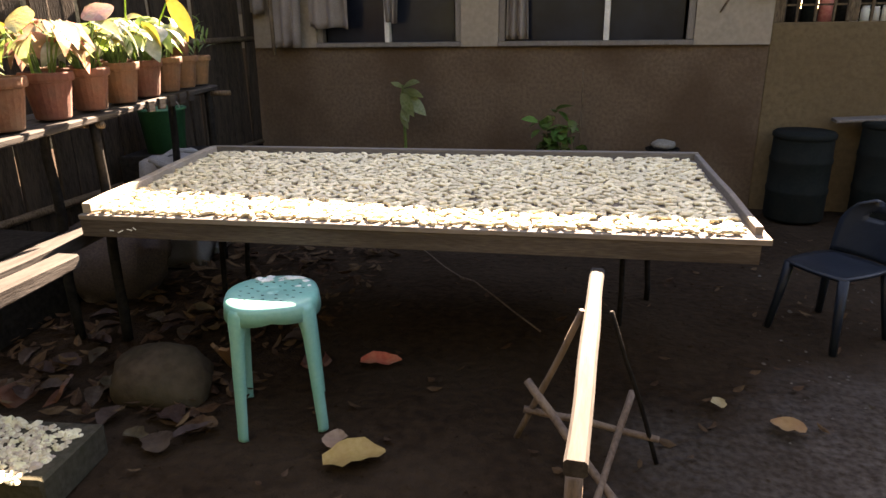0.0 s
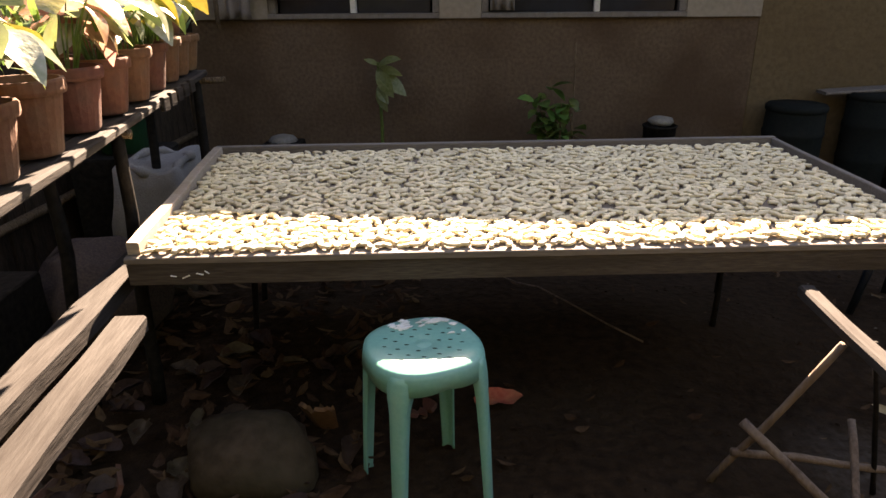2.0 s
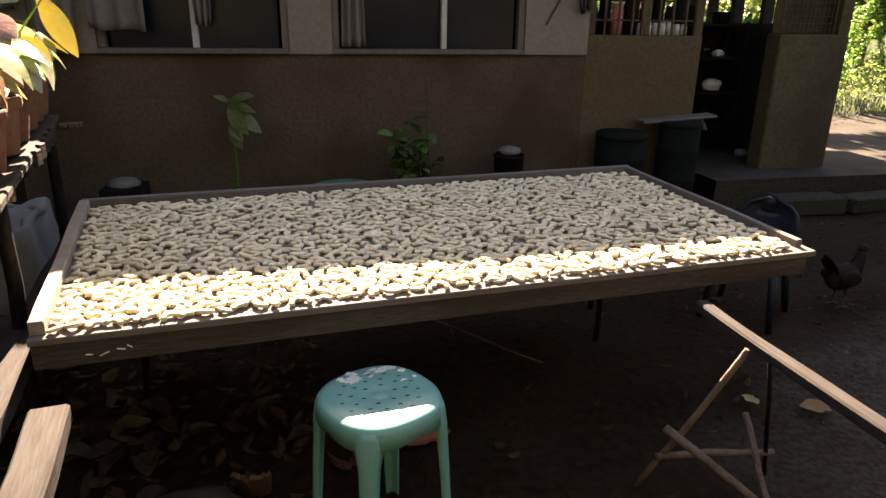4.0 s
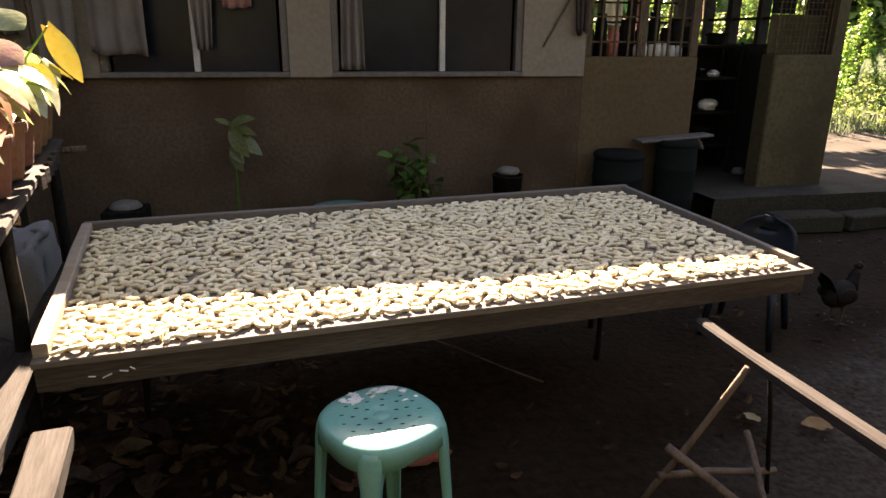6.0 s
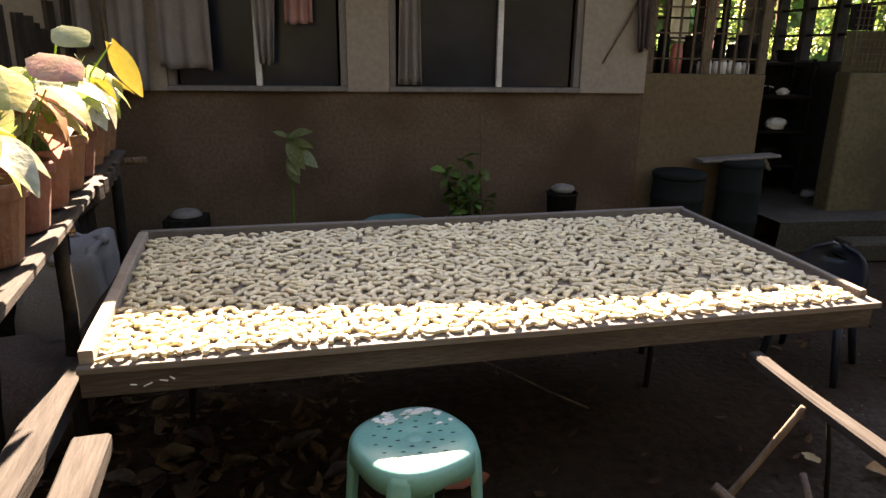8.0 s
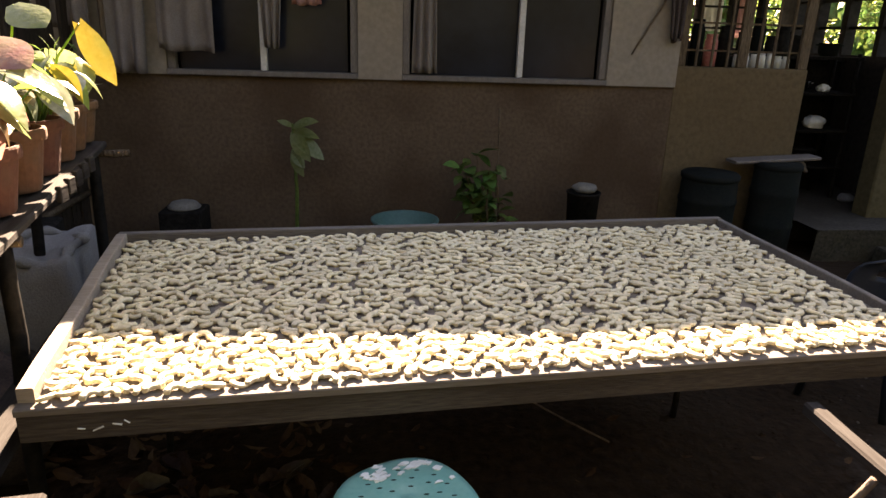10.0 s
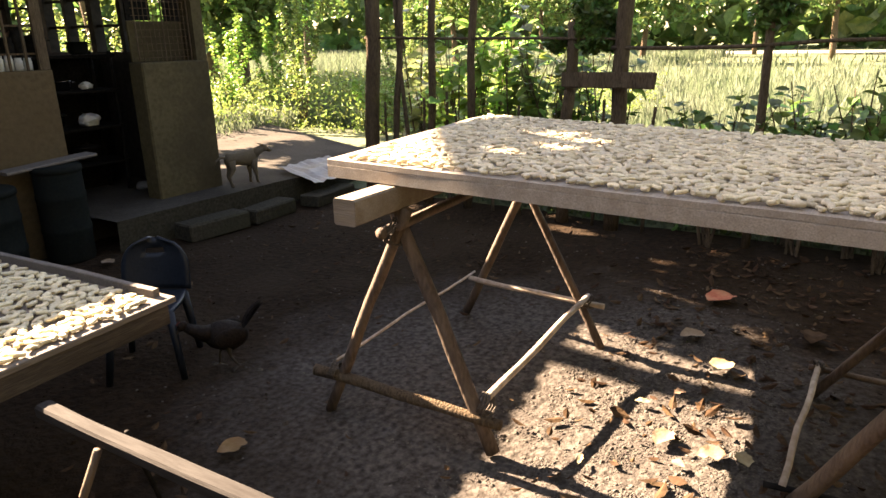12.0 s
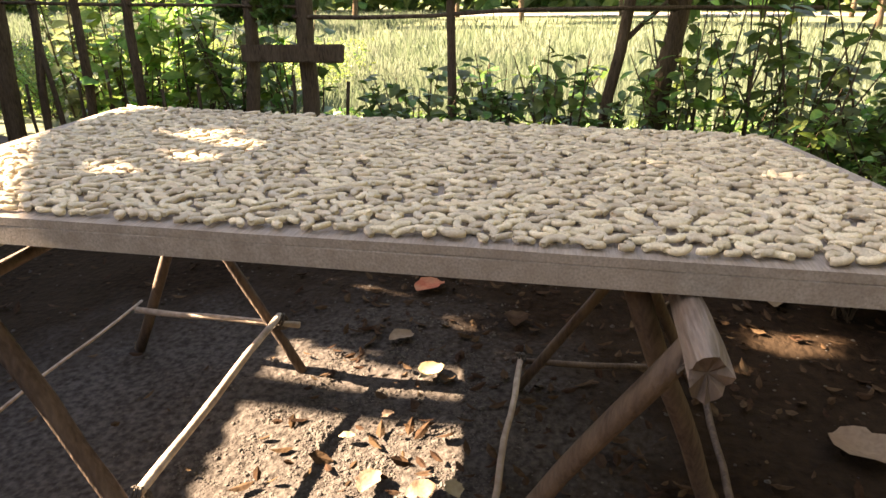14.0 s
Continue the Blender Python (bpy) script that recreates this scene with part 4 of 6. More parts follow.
def pot_mesh(r, h, bm):
    return lathe(bm, [(0.0, 0.0), (r * 0.66, 0.0), (r * 0.70, 0.006), (r * 0.93, h * 0.80), (r * 1.03, h * 0.81), (r * 1.06, h * 0.86), (r * 1.06, h * 0.97), (r * 1.03, h), (r * 0.93, h), (r * 0.90, h * 0.88), (0, h * 0.86)], 22)


def potted(pos, r, h, kind, seed, rotz, label):
    rng = random.Random(seed)
    t = thing("potted_plant", Matrix.Translation(pos) @ pose(0, 0, 0, 0, 0, rotz), label, "potted plant", "clay pots on the shelf")
    pot = part("pot", pot_mesh(r, h, bmesh.new()), TERRA, t, smooth=False)
    part("potting_soil", lathe(bmesh.new(), [(0, h * 0.885), (r * 0.5, h * 0.895), (r * 0.895, h * 0.882)], 16), POTSOIL, pot)

    def stalked(mat_leaf, n, height, size, heart, aspect, lean=0.6, droop=0.35):
        for k in range(n):
            a = 2 * math.pi * k / n + rng.uniform(-0.5, 0.5)
            hh = height * rng.uniform(0.6, 1.1)
            out = hh * lean * rng.uniform(0.4, 1.0)
            base, top = Vector((0.3 * r * math.cos(a), 0.3 * r * math.sin(a), h * 0.88)), Vector((out * math.cos(a), out * math.sin(a), h + hh))
            mid = base.lerp(top, 0.5) + Vector((0, 0, 0.12 * hh))
            part("stalk", tube(bmesh.new(), [base, mid, top], [0.003, 0.0026, 0.002], 5), LEAF_DARK, t)
            m = Matrix.Translation(top) @ pose(0, 0, 0, 0, 0, math.degrees(a) - 90 + rng.uniform(-25, 25)) @ pose(0, 0, 0, rng.uniform(-45, 12), rng.uniform(-25, 25), 0)
            s = size * rng.uniform(0.75, 1.2)
            mt = mat_leaf[k % len(mat_leaf)]
            part("leaf", leaf_blade(bmesh.new(), m, s, s * aspect, 0.25, droop, heart), mt, t, smooth=True)

    if kind == "caladium":
        stalked([LEAF_PINK, LEAF_PALE, LEAF_PINK], 17, 0.17, 0.130, 0.6, 0.38, 0.8, 0.55)
    elif kind == "yellow":
        stalked([LEAF_YELLOW, LEAF_PALE, LEAF_PALE, LEAF], 18, 0.17, 0.100, 0.4, 0.36, 0.9, 0.45)
    elif kind == "silver":
        stalked([LEAF_SILVER, LEAF_PALE, LEAF_SILVER, LEAF], 22, 0.16, 0.108, 0.3, 0.33, 1.0, 0.45)
    elif kind == "mixed":
        stalked([LEAF, LEAF_SILVER, LEAF_YELLOW, LEAF_PALE], 22, 0.16, 0.100, 0.3, 0.34, 0.9, 0.45)
    elif kind == "dry":
        for k in range(46):
            a, b = rng.uniform(0, 6.28), rng.uniform(0.0, 0.09)
            p = Vector((b * math.cos(a), b * math.sin(a), h * 0.88 + rng.uniform(0.02, 0.20)))
            m = Matrix.Translation(p) @ pose(0, 0, 0, rng.uniform(30, 85), 0, rng.uniform(0, 360))
            part("leaf", leaf_blade(bmesh.new(), m, 0.06, 0.008, 0.2, 0.3, 0, 2), LEAF_DARK, t)
    elif kind == "cactus":
        bm = bmesh.new()
        lathe(bm, [(0, h * 0.85), (0.035, h * 0.9), (0.05, h + 0.03), (0.045, h + 0.07), (0.02, h + 0.095), (0, h + 0.10)], 18)
        part("bulb", bm, TERRA, t, "round rusty brown bulb", smooth=True)
        stalked([LEAF_DARK, LEAF], 5, 0.09, 0.06, 0.1, 0.4)
    return t


for y, kind, r, h, lab in ((2.66, "yellow", 0.090, 0.165, "clay flower pot with broad yellow-green leaves"), (2.90, "mixed", 0.085, 0.16, "clay flower pot with mixed green and yellow leaves"),
                           (3.12, "dry", 0.092, 0.175, "clay flower pot with a bushy dark spiky plant"), (3.38, "caladium", 0.088, 0.17, "clay flower pot with large pink-veined leaves"),
                           (3.62, "silver", 0.085, 0.165, "clay flower pot with glossy silvery leaves"), (3.85, "mixed", 0.085, 0.17, "mossy clay pot with green and silvery leaves"),
                           (4.06, "silver", 0.083, 0.165, "clay flower pot with a thick cluster of pale leaves"), (4.26, "yellow", 0.083, 0.165, "clay flower pot with one drooping yellow leaf"),
                           (4.44, "cactus", 0.080, 0.16, "clay pot holding a round rusty bulb"), (4.60, "dry", 0.078, 0.15, "dark clay pot with a small withered plant")):
    f = (y - SHELF_A.y) / (SHELF_B.y - SHELF_A.y)
    potted(shelf_at(f, 0.088, 0.008), r, h, kind, int(y * 100), 40 * y, lab)
for y, kind in ((2.78, "caladium"), (3.25, "yellow"), (3.74, "caladium"), (4.16, "mixed")):
    f = (y - SHELF_A.y) / (SHELF_B.y - SHELF_A.y)
    potted(shelf_at(f, 0.29, 0.008), 0.08, 0.16, kind, int(y * 70), 50 * y, "clay flower pot in the second row with tall leaves")
# tall arrow-shaped leaves standing over the row
def tall_leaf(foot, neck, tip, facing, material, width, label):
    foot, neck, tip = Vector(foot), Vector(neck), Vector(tip)
    t = thing("tall_leaf", Matrix.Translation(foot), label, "plant")
    part("stalk", tube(bmesh.new(), [(0, 0, 0), (neck - foot) * 0.55 + Vector((-0.02, 0, 0.03)), neck - foot], [0.005, 0.004, 0.003], 6), LEAF, t)
    y = (tip - neck).normalized()
    z = Vector(facing)
    z = (z - y * z.dot(y)).normalized()
    x = y.cross(z)
    m = Matrix((x, y, z)).transposed().to_4x4()
    m.translation = neck - foot
    part("leaf", leaf_blade(bmesh.new(), m, (tip - neck).length, width, -0.2, 0.12, 0.3, 9), material, t, smooth=True)


tall_leaf((-1.60, 4.16, 1.17), (-1.45, 4.10, 1.455), (-1.375, 4.14, 1.275), (0.35, -0.9, 0.3), LEAF_YELLOW, 0.036, "drooping bright yellow arrow-shaped leaf over the pot row")
tall_leaf((-1.58, 3.98, 1.17), (-1.55, 3.95, 1.50), (-1.44, 3.86, 1.46), (0.2, -0.7, 0.8), LEAF_PALE, 0.052, "broad pale green leaf standing over the pots")
tall_leaf((-1.54, 3.72, 1.17), (-1.52, 3.70, 1.42), (-1.36, 3.58, 1.38), (0.2, -0.6, 0.8), LEAF_PINK, 0.062, "broad pink-veined leaf spreading over the pots")
tall_leaf((-1.45, 3.30, 1.16), (-1.42, 3.28, 1.40), (-1.30, 3.12, 1.34), (0.2, -0.6, 0.8), LEAF_YELLOW, 0.045, "broad yellow-green leaf spreading over the pots")
tall_leaf((-1.40, 3.0, 1.16), (-1.38, 2.98, 1.43), (-1.22, 2.90, 1.36), (0.2, -0.6, 0.8), LEAF_PALE, 0.055, "large pale green leaf spreading over the pots")


# ---- fence, field, trees ----
def fence():
    t = thing("pole_fence", pose(0, 0, 0), "rough fence of upright poles with rails and a nailed board", "fence")
    for y, r, lean, top in ((5.66, 0.075, 0.10, 2.6), (5.40, 0.03, 0.10, 2.4), (5.28, 0.022, -0.12, 2.3), (5.02, 0.035, 0.10, 2.5), (4.62, 0.036, 0.06, 2.5), (3.74, 0.05, 0.02, 1.55), (3.33, 0.062, 0.02, 2.4), (2.36, 0.032, -0.02, 2.4)):
        part("post", stick((4.8, y + lean * 0.4, -0.02), (4.8 + random.uniform(-0.03, 0.03), y - lean, top), r, r * 0.85, n=8, bend=0.025), BARK, t, smooth=True)
    for y in (5.55, 5.12, 4.85, 4.40, 4.15, 3.50, 3.10):
        part("picket", stick((4.82, y, -0.02), (4.84, y + random.uniform(-0.06, 0.06), random.uniform(0.85, 1.05)), 0.014, 0.012), BARK, t, smooth=True)
    part("rail", stick((4.78, 5.7, 1.46), (4.78, 3.3, 1.42), 0.012, 0.011), BARK, t, smooth=True)
    part("rail", stick((4.77, 3.4, 1.36), (4.77, 0.2, 1.40), 0.014, 0.011, bend=0.03), BARK, t, smooth=True)
    part("board", box(bmesh.new(), (4.70, 3.05, 1.08), (4.73, 3.75, 1.19), bevel=0.005, jitter=0.006), BARK, t)


fence()


def plant_stuff(name, label, category, pts, size, material, seed, aspect=0.45):
    rng = np.random.default_rng(seed)
    u, v = random_axes(len(pts), rng, size, aspect)
    return tagged(new(name, quads_mesh(name, pts, u, v, material)), label, category, kind="stuff")


def shrub(name, x, y, h, w, seed, material, leaf, label, n=90):
    """A many-stemmed shrub with its leaves set along the stems."""
    rng = random.Random(seed)
    t = thing(name, pose(x, y, 0), label, "shrub", "shrubs by the fence")
    lb = bmesh.new()
    for k in range(7):
        a = rng.uniform(0, 6.28)
        tip = Vector((math.cos(a) * w * rng.uniform(0.3, 1), math.sin(a) * w * rng.uniform(0.3, 1), h * rng.uniform(0.65, 1.05)))
        mid = tip * 0.5 + Vector((rng.uniform(-0.05, 0.05), rng.uniform(-0.05, 0.05), 0.08 * h))
        part("stem", tube(bmesh.new(), [Vector((rng.uniform(-0.04, 0.04), rng.uniform(-0.04, 0.04), 0)), mid, tip], [0.010, 0.007, 0.003], 5), BARK, t)
        for j in range(n // 7):
            f = rng.uniform(0.25, 1.0)
            p = (Vector((0, 0, 0)).lerp(mid, f * 2) if f < 0.5 else mid.lerp(tip, f * 2 - 1)) + Vector([rng.uniform(-0.05, 0.05) for _ in range(3)])
            m = Matrix.Translation(p) @ pose(0, 0, 0, 0, 0, rng.uniform(0, 360)) @ pose(0, 0, 0, rng.uniform(-40, 35), rng.uniform(-30, 30), 0)
            s = leaf * rng.uniform(0.7, 1.25)
            leaf_blade(lb, m, s, s * 0.33, 0.2, 0.25, 0.25, 4)
    part("leaves", lb, material, t, smooth=True)
    return t


for i, (x, y, h, w, leaf, mt) in enumerate(((5.2, 2.75, 0.95, 0.40, 0.10, LEAF_DARK), (5.15, 2.15, 1.15, 0.42, 0.11, LEAF_DARK), (5.3, 1.75, 1.05, 0.45, 0.12, LEAF_DARK), (5.1, 1.2, 1.2, 0.45, 0.10, LEAF_DARK), (4.9, 0.75, 1.45, 0.55, 0.10, LEAF),
                                           (4.8, 0.25, 1.5, 0.6, 0.10, LEAF_DARK), (4.3, -0.1, 0.8, 0.5, 0.09, LEAF_DARK), (3.9, -0.35, 0.65, 0.5, 0.09, LEAF_DARK), (5.15, 4.35, 1.5, 0.5, 0.13, LEAF), (5.1, 4.85, 1.5, 0.45, 0.14, LEAF), (5.1, 3.95, 1.5, 0.5, 0.12, LEAF_DARK),
                                           (5.2, 3.55, 1.4, 0.4, 0.11, LEAF_DARK), (5.15, 5.2, 1.3, 0.35, 0.13, LEAF), (4.7, -0.5, 1.2, 0.6, 0.1, LEAF))):
    shrub("shrub", x, y, h, w, 30 + i, mt, leaf, "leafy green shrub with thin stems growing by the fence", 110)


def sapling(x, y, h, r, seed, lean=(0, 0), label="slender leaning tree trunk by the fence"):
    rng = random.Random(seed)
    t = thing("young_tree", pose(x, y, 0), label, "tree")
    top = Vector((lean[0], lean[1], h))
    part("trunk", stick((0, 0, -0.03), top, r, r * 0.6, n=9, bend=0.05), BARK, t, smooth=True)
    pts = []
    for k in range(6):
        f = rng.uniform(0.45, 0.95)
        b = top * f
        a = rng.uniform(0, 6.28)
        e = b + Vector((math.cos(a) * 0.6, math.sin(a) * 0.6, 0.5))
        part("limb", stick(b, e, r * 0.4, r * 0.15), BARK, t)
        pts.append(e)
    nr = np.random.default_rng(seed)
    c = cloud(nr, [tuple(p) for p in pts] + [tuple(top)], [(0.45, 0.45, 0.35)] * 7, 420)
    u, v = random_axes(len(c), nr, 0.07)
    ob = new("crown", quads_mesh("crown", c, u, v, CROWN))
    ob.parent = t


sapling(4.95, 1.45, 2.6, 0.045, 3, (-0.1, -0.35))
sapling(5.0, 1.05, 2.8, 0.075, 4, (0.05, -0.2), "dark rough tree trunk with a bulging knot by the fence")


def field_grass():
    rng = np.random.default_rng(8)
    n = 120000
    x = 5.0 + rng.exponential(5.5, n)
    y = rng.uniform(-9, 17, n)
    x = np.concatenate([x, rng.uniform(7.5, 46, 60000)])
    y = np.concatenate([y, rng.uniform(10, 46, 60000)])
    keep = ~((x < 8.6) & (y > 5.9) & (y < 8.5 + (x - 4) * 0.4)) & (x < 46) & ~((x < 5.6) & (y > 5.6) & (y < 7))
    x, y = x[keep], y[keep]
    n = len(x)
    far = np.hypot(x, np.maximum(y, 0))
    h = rng.uniform(0.08, 0.30, n) * (1 + far * 0.025) * np.where(x < 6.2, 0.7, 1.0)
    a = rng.uniform(0, 2 * np.pi, n)
    w = rng.uniform(0.004, 0.009, n) * (1 + far * 0.10)
    lean = rng.uniform(0.05, 0.45, n) * h
    b = rng.uniform(0, 2 * np.pi, n)
    z0 = np.full(n, -0.02)
    p0 = np.stack([x - w * np.cos(a), y - w * np.sin(a), z0], 1)
    p1 = np.stack([x + w * np.cos(a), y + w * np.sin(a), z0], 1)
    p2 = np.stack([x + 0.5 * lean * np.cos(b) + 0.6 * w * np.cos(a), y + 0.5 * lean * np.sin(b) + 0.6 * w * np.sin(a), h * 0.65], 1)
    p3 = np.stack([x + lean * np.cos(b), y + lean * np.sin(b), h], 1)
    v = np.stack([p0, p1, p2, p3], 1).reshape(-1, 3)
    i = np.arange(n)[:, None] * 4
    f = np.concatenate([i + np.array([[0, 1, 2]]), i + np.array([[0, 2, 3]])], 1).reshape(-1, 3)
    me = bpy.data.meshes.new("field_grass")
    me.from_pydata(v.tolist(), [], f.tolist())
    me.materials.append(GRASS)
    tagged(new("field_grass", me), "tall sunlit yellow-green grass across the field", "grass", kind="stuff")
    # broad-leaved weeds at the field's near edge
    n = 42000
    c = np.stack([rng.uniform(5.4, 12.5, n), rng.uniform(5, 17, n), rng.uniform(0.02, 0.85, n) ** 1.6], 1)
    c = c[~((c[:, 0] < 8.0) & (c[:, 1] < 9.6 + (c[:, 0] - 5) * 0.1))]
    plant_stuff("field_weeds", "broad-leaved sunlit weeds at the edge of the field", "weeds", c, 0.036, LEAF_LIME, 9)
    n = 9000
    x = rng.uniform(4.95, 7.6, n)
    c = np.stack([x, rng.uniform(-4.5, 4.4, n), rng.uniform(0, 1, n) ** 1.5 * (0.62 - 0.12 * (x - 5))], 1)
    plant_stuff("fence_weeds", "low dark green weeds growing along the fence", "weeds", c, 0.05, LEAF_DARK, 10)


field_grass()


def far_tree(x, y, h, w, seed, trunk=0.16):
    rng = random.Random(seed)
    t = thing("far_tree", pose(x, y, 0), "broad leafy tree standing beyond the field", "tree", "trees beyond the field")
    part("trunk", stick((0, 0, -0.1), (rng.uniform(-0.4, 0.4), rng.uniform(-0.4, 0.4), h * 0.6), trunk, trunk * 0.5), BARK, t, smooth=True)
    cs, rs = [], []
    for k in range(9):
        a, q = rng.uniform(0, 6.28), rng.uniform(0.1, 0.7)
        cs.append((math.cos(a) * w * q, math.sin(a) * w * q, h * rng.uniform(0.35, 0.9)))
        rs.append((w * 0.42, w * 0.42, h * 0.16))
    nr = np.random.default_rng(seed)
    c = cloud(nr, cs, rs, 3200)
    u, v = random_axes(len(c), nr, 0.03 * w + 0.04, 0.6)
    ob = new("crown", quads_mesh("crown", c, u, v, CROWN))
    ob.parent = t


for i, (x, y, h, w) in enumerate(((11, 15.5, 5, 2.4), (15, 19, 6, 3), (21, 22, 7, 3.5), (28, 19, 7, 3.5), (34, 12, 7, 3.6), (38, 4, 8, 4), (36, -4, 8, 4), (32, -11, 7, 3.6), (26, -15, 7, 3.4), (19, -14, 6, 3), (44, 22, 9, 5), (48, 9, 9, 5), (50, -2, 9, 5), (46, -15, 9, 5), (9.5, 12.8, 3.2, 1.5))):
    far_tree(x, y, h, w, 200 + i)


def far_woods():
    rng = np.random.default_rng(77)
    n = 9000
    a = rng.uniform(-0.75, 1.35, n)
    d = rng.uniform(62, 80, n)
    c = np.stack([d * np.cos(a), d * np.sin(a), 0.3 + rng.uniform(0, 1, n) ** 1.2 * 11], 1)
    plant_stuff("far_woods", "dark band of woods on the far side of the field", "woods", c, 0.9, CROWN, 78, 0.7)
    bm = bmesh.new()
    pts = [(d, a) for a in np.linspace(-0.8, 1.3, 40) for d in (55.0,)]
    rows = [[bm.verts.new((r * math.cos(a), r * math.sin(a), 0.03)) for r in (50, 57)] for _, a in pts]
    for p, q in zip(rows, rows[1:]):
        bm.faces.new((p[0], p[1], q[1], q[0]))
    structure("road", bm, ROAD, "pale dusty road beyond the field", "road")


far_woods()


def shade_tree():
    """An unseen tree added behind the kitchen; its crown is laid out to shade the second board and the yard's right
    side.
    """
    t = thing("shade_tree", pose(2.9, 10.4, 0), "unseen tree added behind the kitchen to cast the yard's shade", "tree")
    part("trunk", stick((0, 0, -0.05), (-0.2, -0.6, 5.8), 0.17, 0.10, n=9, bend=0.08), BARK, t, smooth=True)
    for e in ((-5.2, -2.3, 6.9), (-3.2, -2.2, 6.5), (-1.3, -2.0, 6.2), (0.4, -2.3, 6.1), (1.6, -1.9, 6.0), (0.2, -1.2, 7.0)):
        part("limb", stick((-0.19, -0.57, 5.5), e, 0.08, 0.03, bend=0.1), BARK, t, smooth=True)
    rng = np.random.default_rng(21)
    cs, rs = [], []
    for k in range(13):
        for i in range(9):
            cs.append((0.98 + 0.31 * k + rng.uniform(-0.1, 0.1) - 2.33, rng.uniform(-2.6, -2.25), (4.97 if k < 4 else 4.56) + 0.29 * i + rng.uniform(-0.08, 0.08)))
            rs.append((0.27, 0.30, 0.25) if k < 5 else (0.20, 0.30, 0.175))
            if k > 4 and rng.random() < 0.06:
                cs.pop()
                rs.pop()
    for k in range(7):
        for i in range(5):
            if rng.random() < 0.92:
                cs.append((2.64 + 0.32 * k + rng.uniform(-0.1, 0.1) - 2.33, rng.uniform(-2.6, -2.25), 3.22 + 0.28 * i + rng.uniform(-0.1, 0.1)))
                rs.append((0.20, 0.30, 0.175))
    # extra crown, added to keep sun off the ground near the camera
    for k in range(12):
        for i in range(7):
            cs.append((-3.2 + 0.34 * k + rng.uniform(-0.1, 0.1) - 2.33, rng.uniform(-2.6, -2.25), 5.42 + 0.30 * i + rng.uniform(-0.08, 0.08)))
            rs.append((0.30, 0.30, 0.25))
    c = cloud(rng, cs, rs, 37000)
    u, v = random_axes(len(c), rng, 0.085, 0.55)
    ob = new("crown", quads_mesh("crown", c, u, v, CROWN))
    ob.parent = t


shade_tree()


def path_tree():
    """A tree added beyond the path, its crown out of view; its leaves fleck the concrete with shade."""
    t = thing("path_tree", pose(7.4, 14.2, 0), "tree added beyond the concrete path to fleck it with shade", "tree")
    part("trunk", stick((0, 0, -0.05), (-0.6, -0.4, 5.0), 0.12, 0.07, n=9, bend=0.08), BARK, t, smooth=True)
    for e in ((-2.4, -0.9, 5.3), (0.7, -0.8, 5.8), (-1.2, -0.6, 6.2)):
        part("limb", stick((-0.45, -0.3, 3.9), e, 0.05, 0.02, bend=0.1), BARK, t, smooth=True)
    rng = np.random.default_rng(41)
    cs = [(rng.uniform(-3.4, 1.6), rng.uniform(-1.4, -0.6), rng.uniform(3.9, 6.4)) for k in range(90)]
    c = cloud(rng, cs, [(0.42, 0.4, 0.24)] * 90, 21000)
    u, v = random_axes(len(c), rng, 0.085, 0.5)
    ob = new("crown", quads_mesh("crown", c, u, v, CROWN))
    ob.parent = t


path_tree()
for i, (x, y, h, w, leaf) in enumerate(((5.4, 12.2, 2.2, 0.9, 0.10), (3.9, 12.8, 2.3, 0.9, 0.10), (6.4, 12.6, 2.4, 1.0, 0.10), (11.5, 13.5, 2.8, 1.2, 0.11), (12.5, 10.5, 2.4, 1.1, 0.10), (7.5, 10.9, 1.9, 0.8, 0.095), (8.5, 10.2, 2.3, 0.9, 0.10), (9.3, 11.6, 2.6, 1.1, 0.105), (10.6, 9.6, 2.2, 1.0, 0.105), (8.2, 8.2, 0.9, 0.7, 0.08), (7.4, 7.0, 0.8, 0.6, 0.075))):
    shrub("field_bush", x, y, h, w, 130 + i, LEAF if i % 2 else LEAF_LIME, leaf * 0.68, "bright sunlit leafy bush at the field's edge", 1100)
for i, (x, y, h, w, leaf) in enumerate(((5.25, 5.45, 1.7, 0.4, 0.13), (5.3, 5.0, 1.75, 0.4, 0.14), (5.25, 4.6, 1.6, 0.4, 0.13), (5.4, 4.2, 1.75, 0.45, 0.13), (5.35, 3.8, 1.5, 0.4, 0.11), (5.6, 4.9, 1.9, 0.5, 0.14))):
    shrub("shrub", x, y, h, w, 220 + i, LEAF if i % 3 else LEAF_PALE, leaf, "bright sunlit leafy shrub growing through the fence", 130)
for i, (x, y, h, w) in enumerate(((4.05, -0.15, 1.0, 0.5), (4.5, 0.15, 1.0, 0.55), (3.6, 0.25, 0.72, 0.4), (4.2, 0.5, 0.95, 0.45), (3.3, -0.3, 0.85, 0.5), (3.85, -0.6, 1.0, 0.5))):
    shrub("shrub", x, y, h, w, 240 + i, LEAF if i % 3 == 0 else LEAF_DARK, 0.075, "dense broad-leaved green shrub beside the drying board", 380)
for i, (x, y, h, w) in enumerate(((3.45, 0.05, 0.62, 0.42), (3.1, -0.45, 0.7, 0.45), (4.0, 0.35, 0.75, 0.45), (4.45, 0.6, 0.95, 0.45), (3.75, -0.1, 0.8, 0.5), (4.6, 1.55, 1.15, 0.45), (4.75, 2.05, 1.1, 0.45), (4.65, 2.6, 0.95, 0.4), (4.4, 1.05, 0.9, 0.4))):
    shrub("shrub", x, y, h, w, 160 + i, LEAF_DARK, 0.08, "dense dark green shrub beside the drying board", 230)


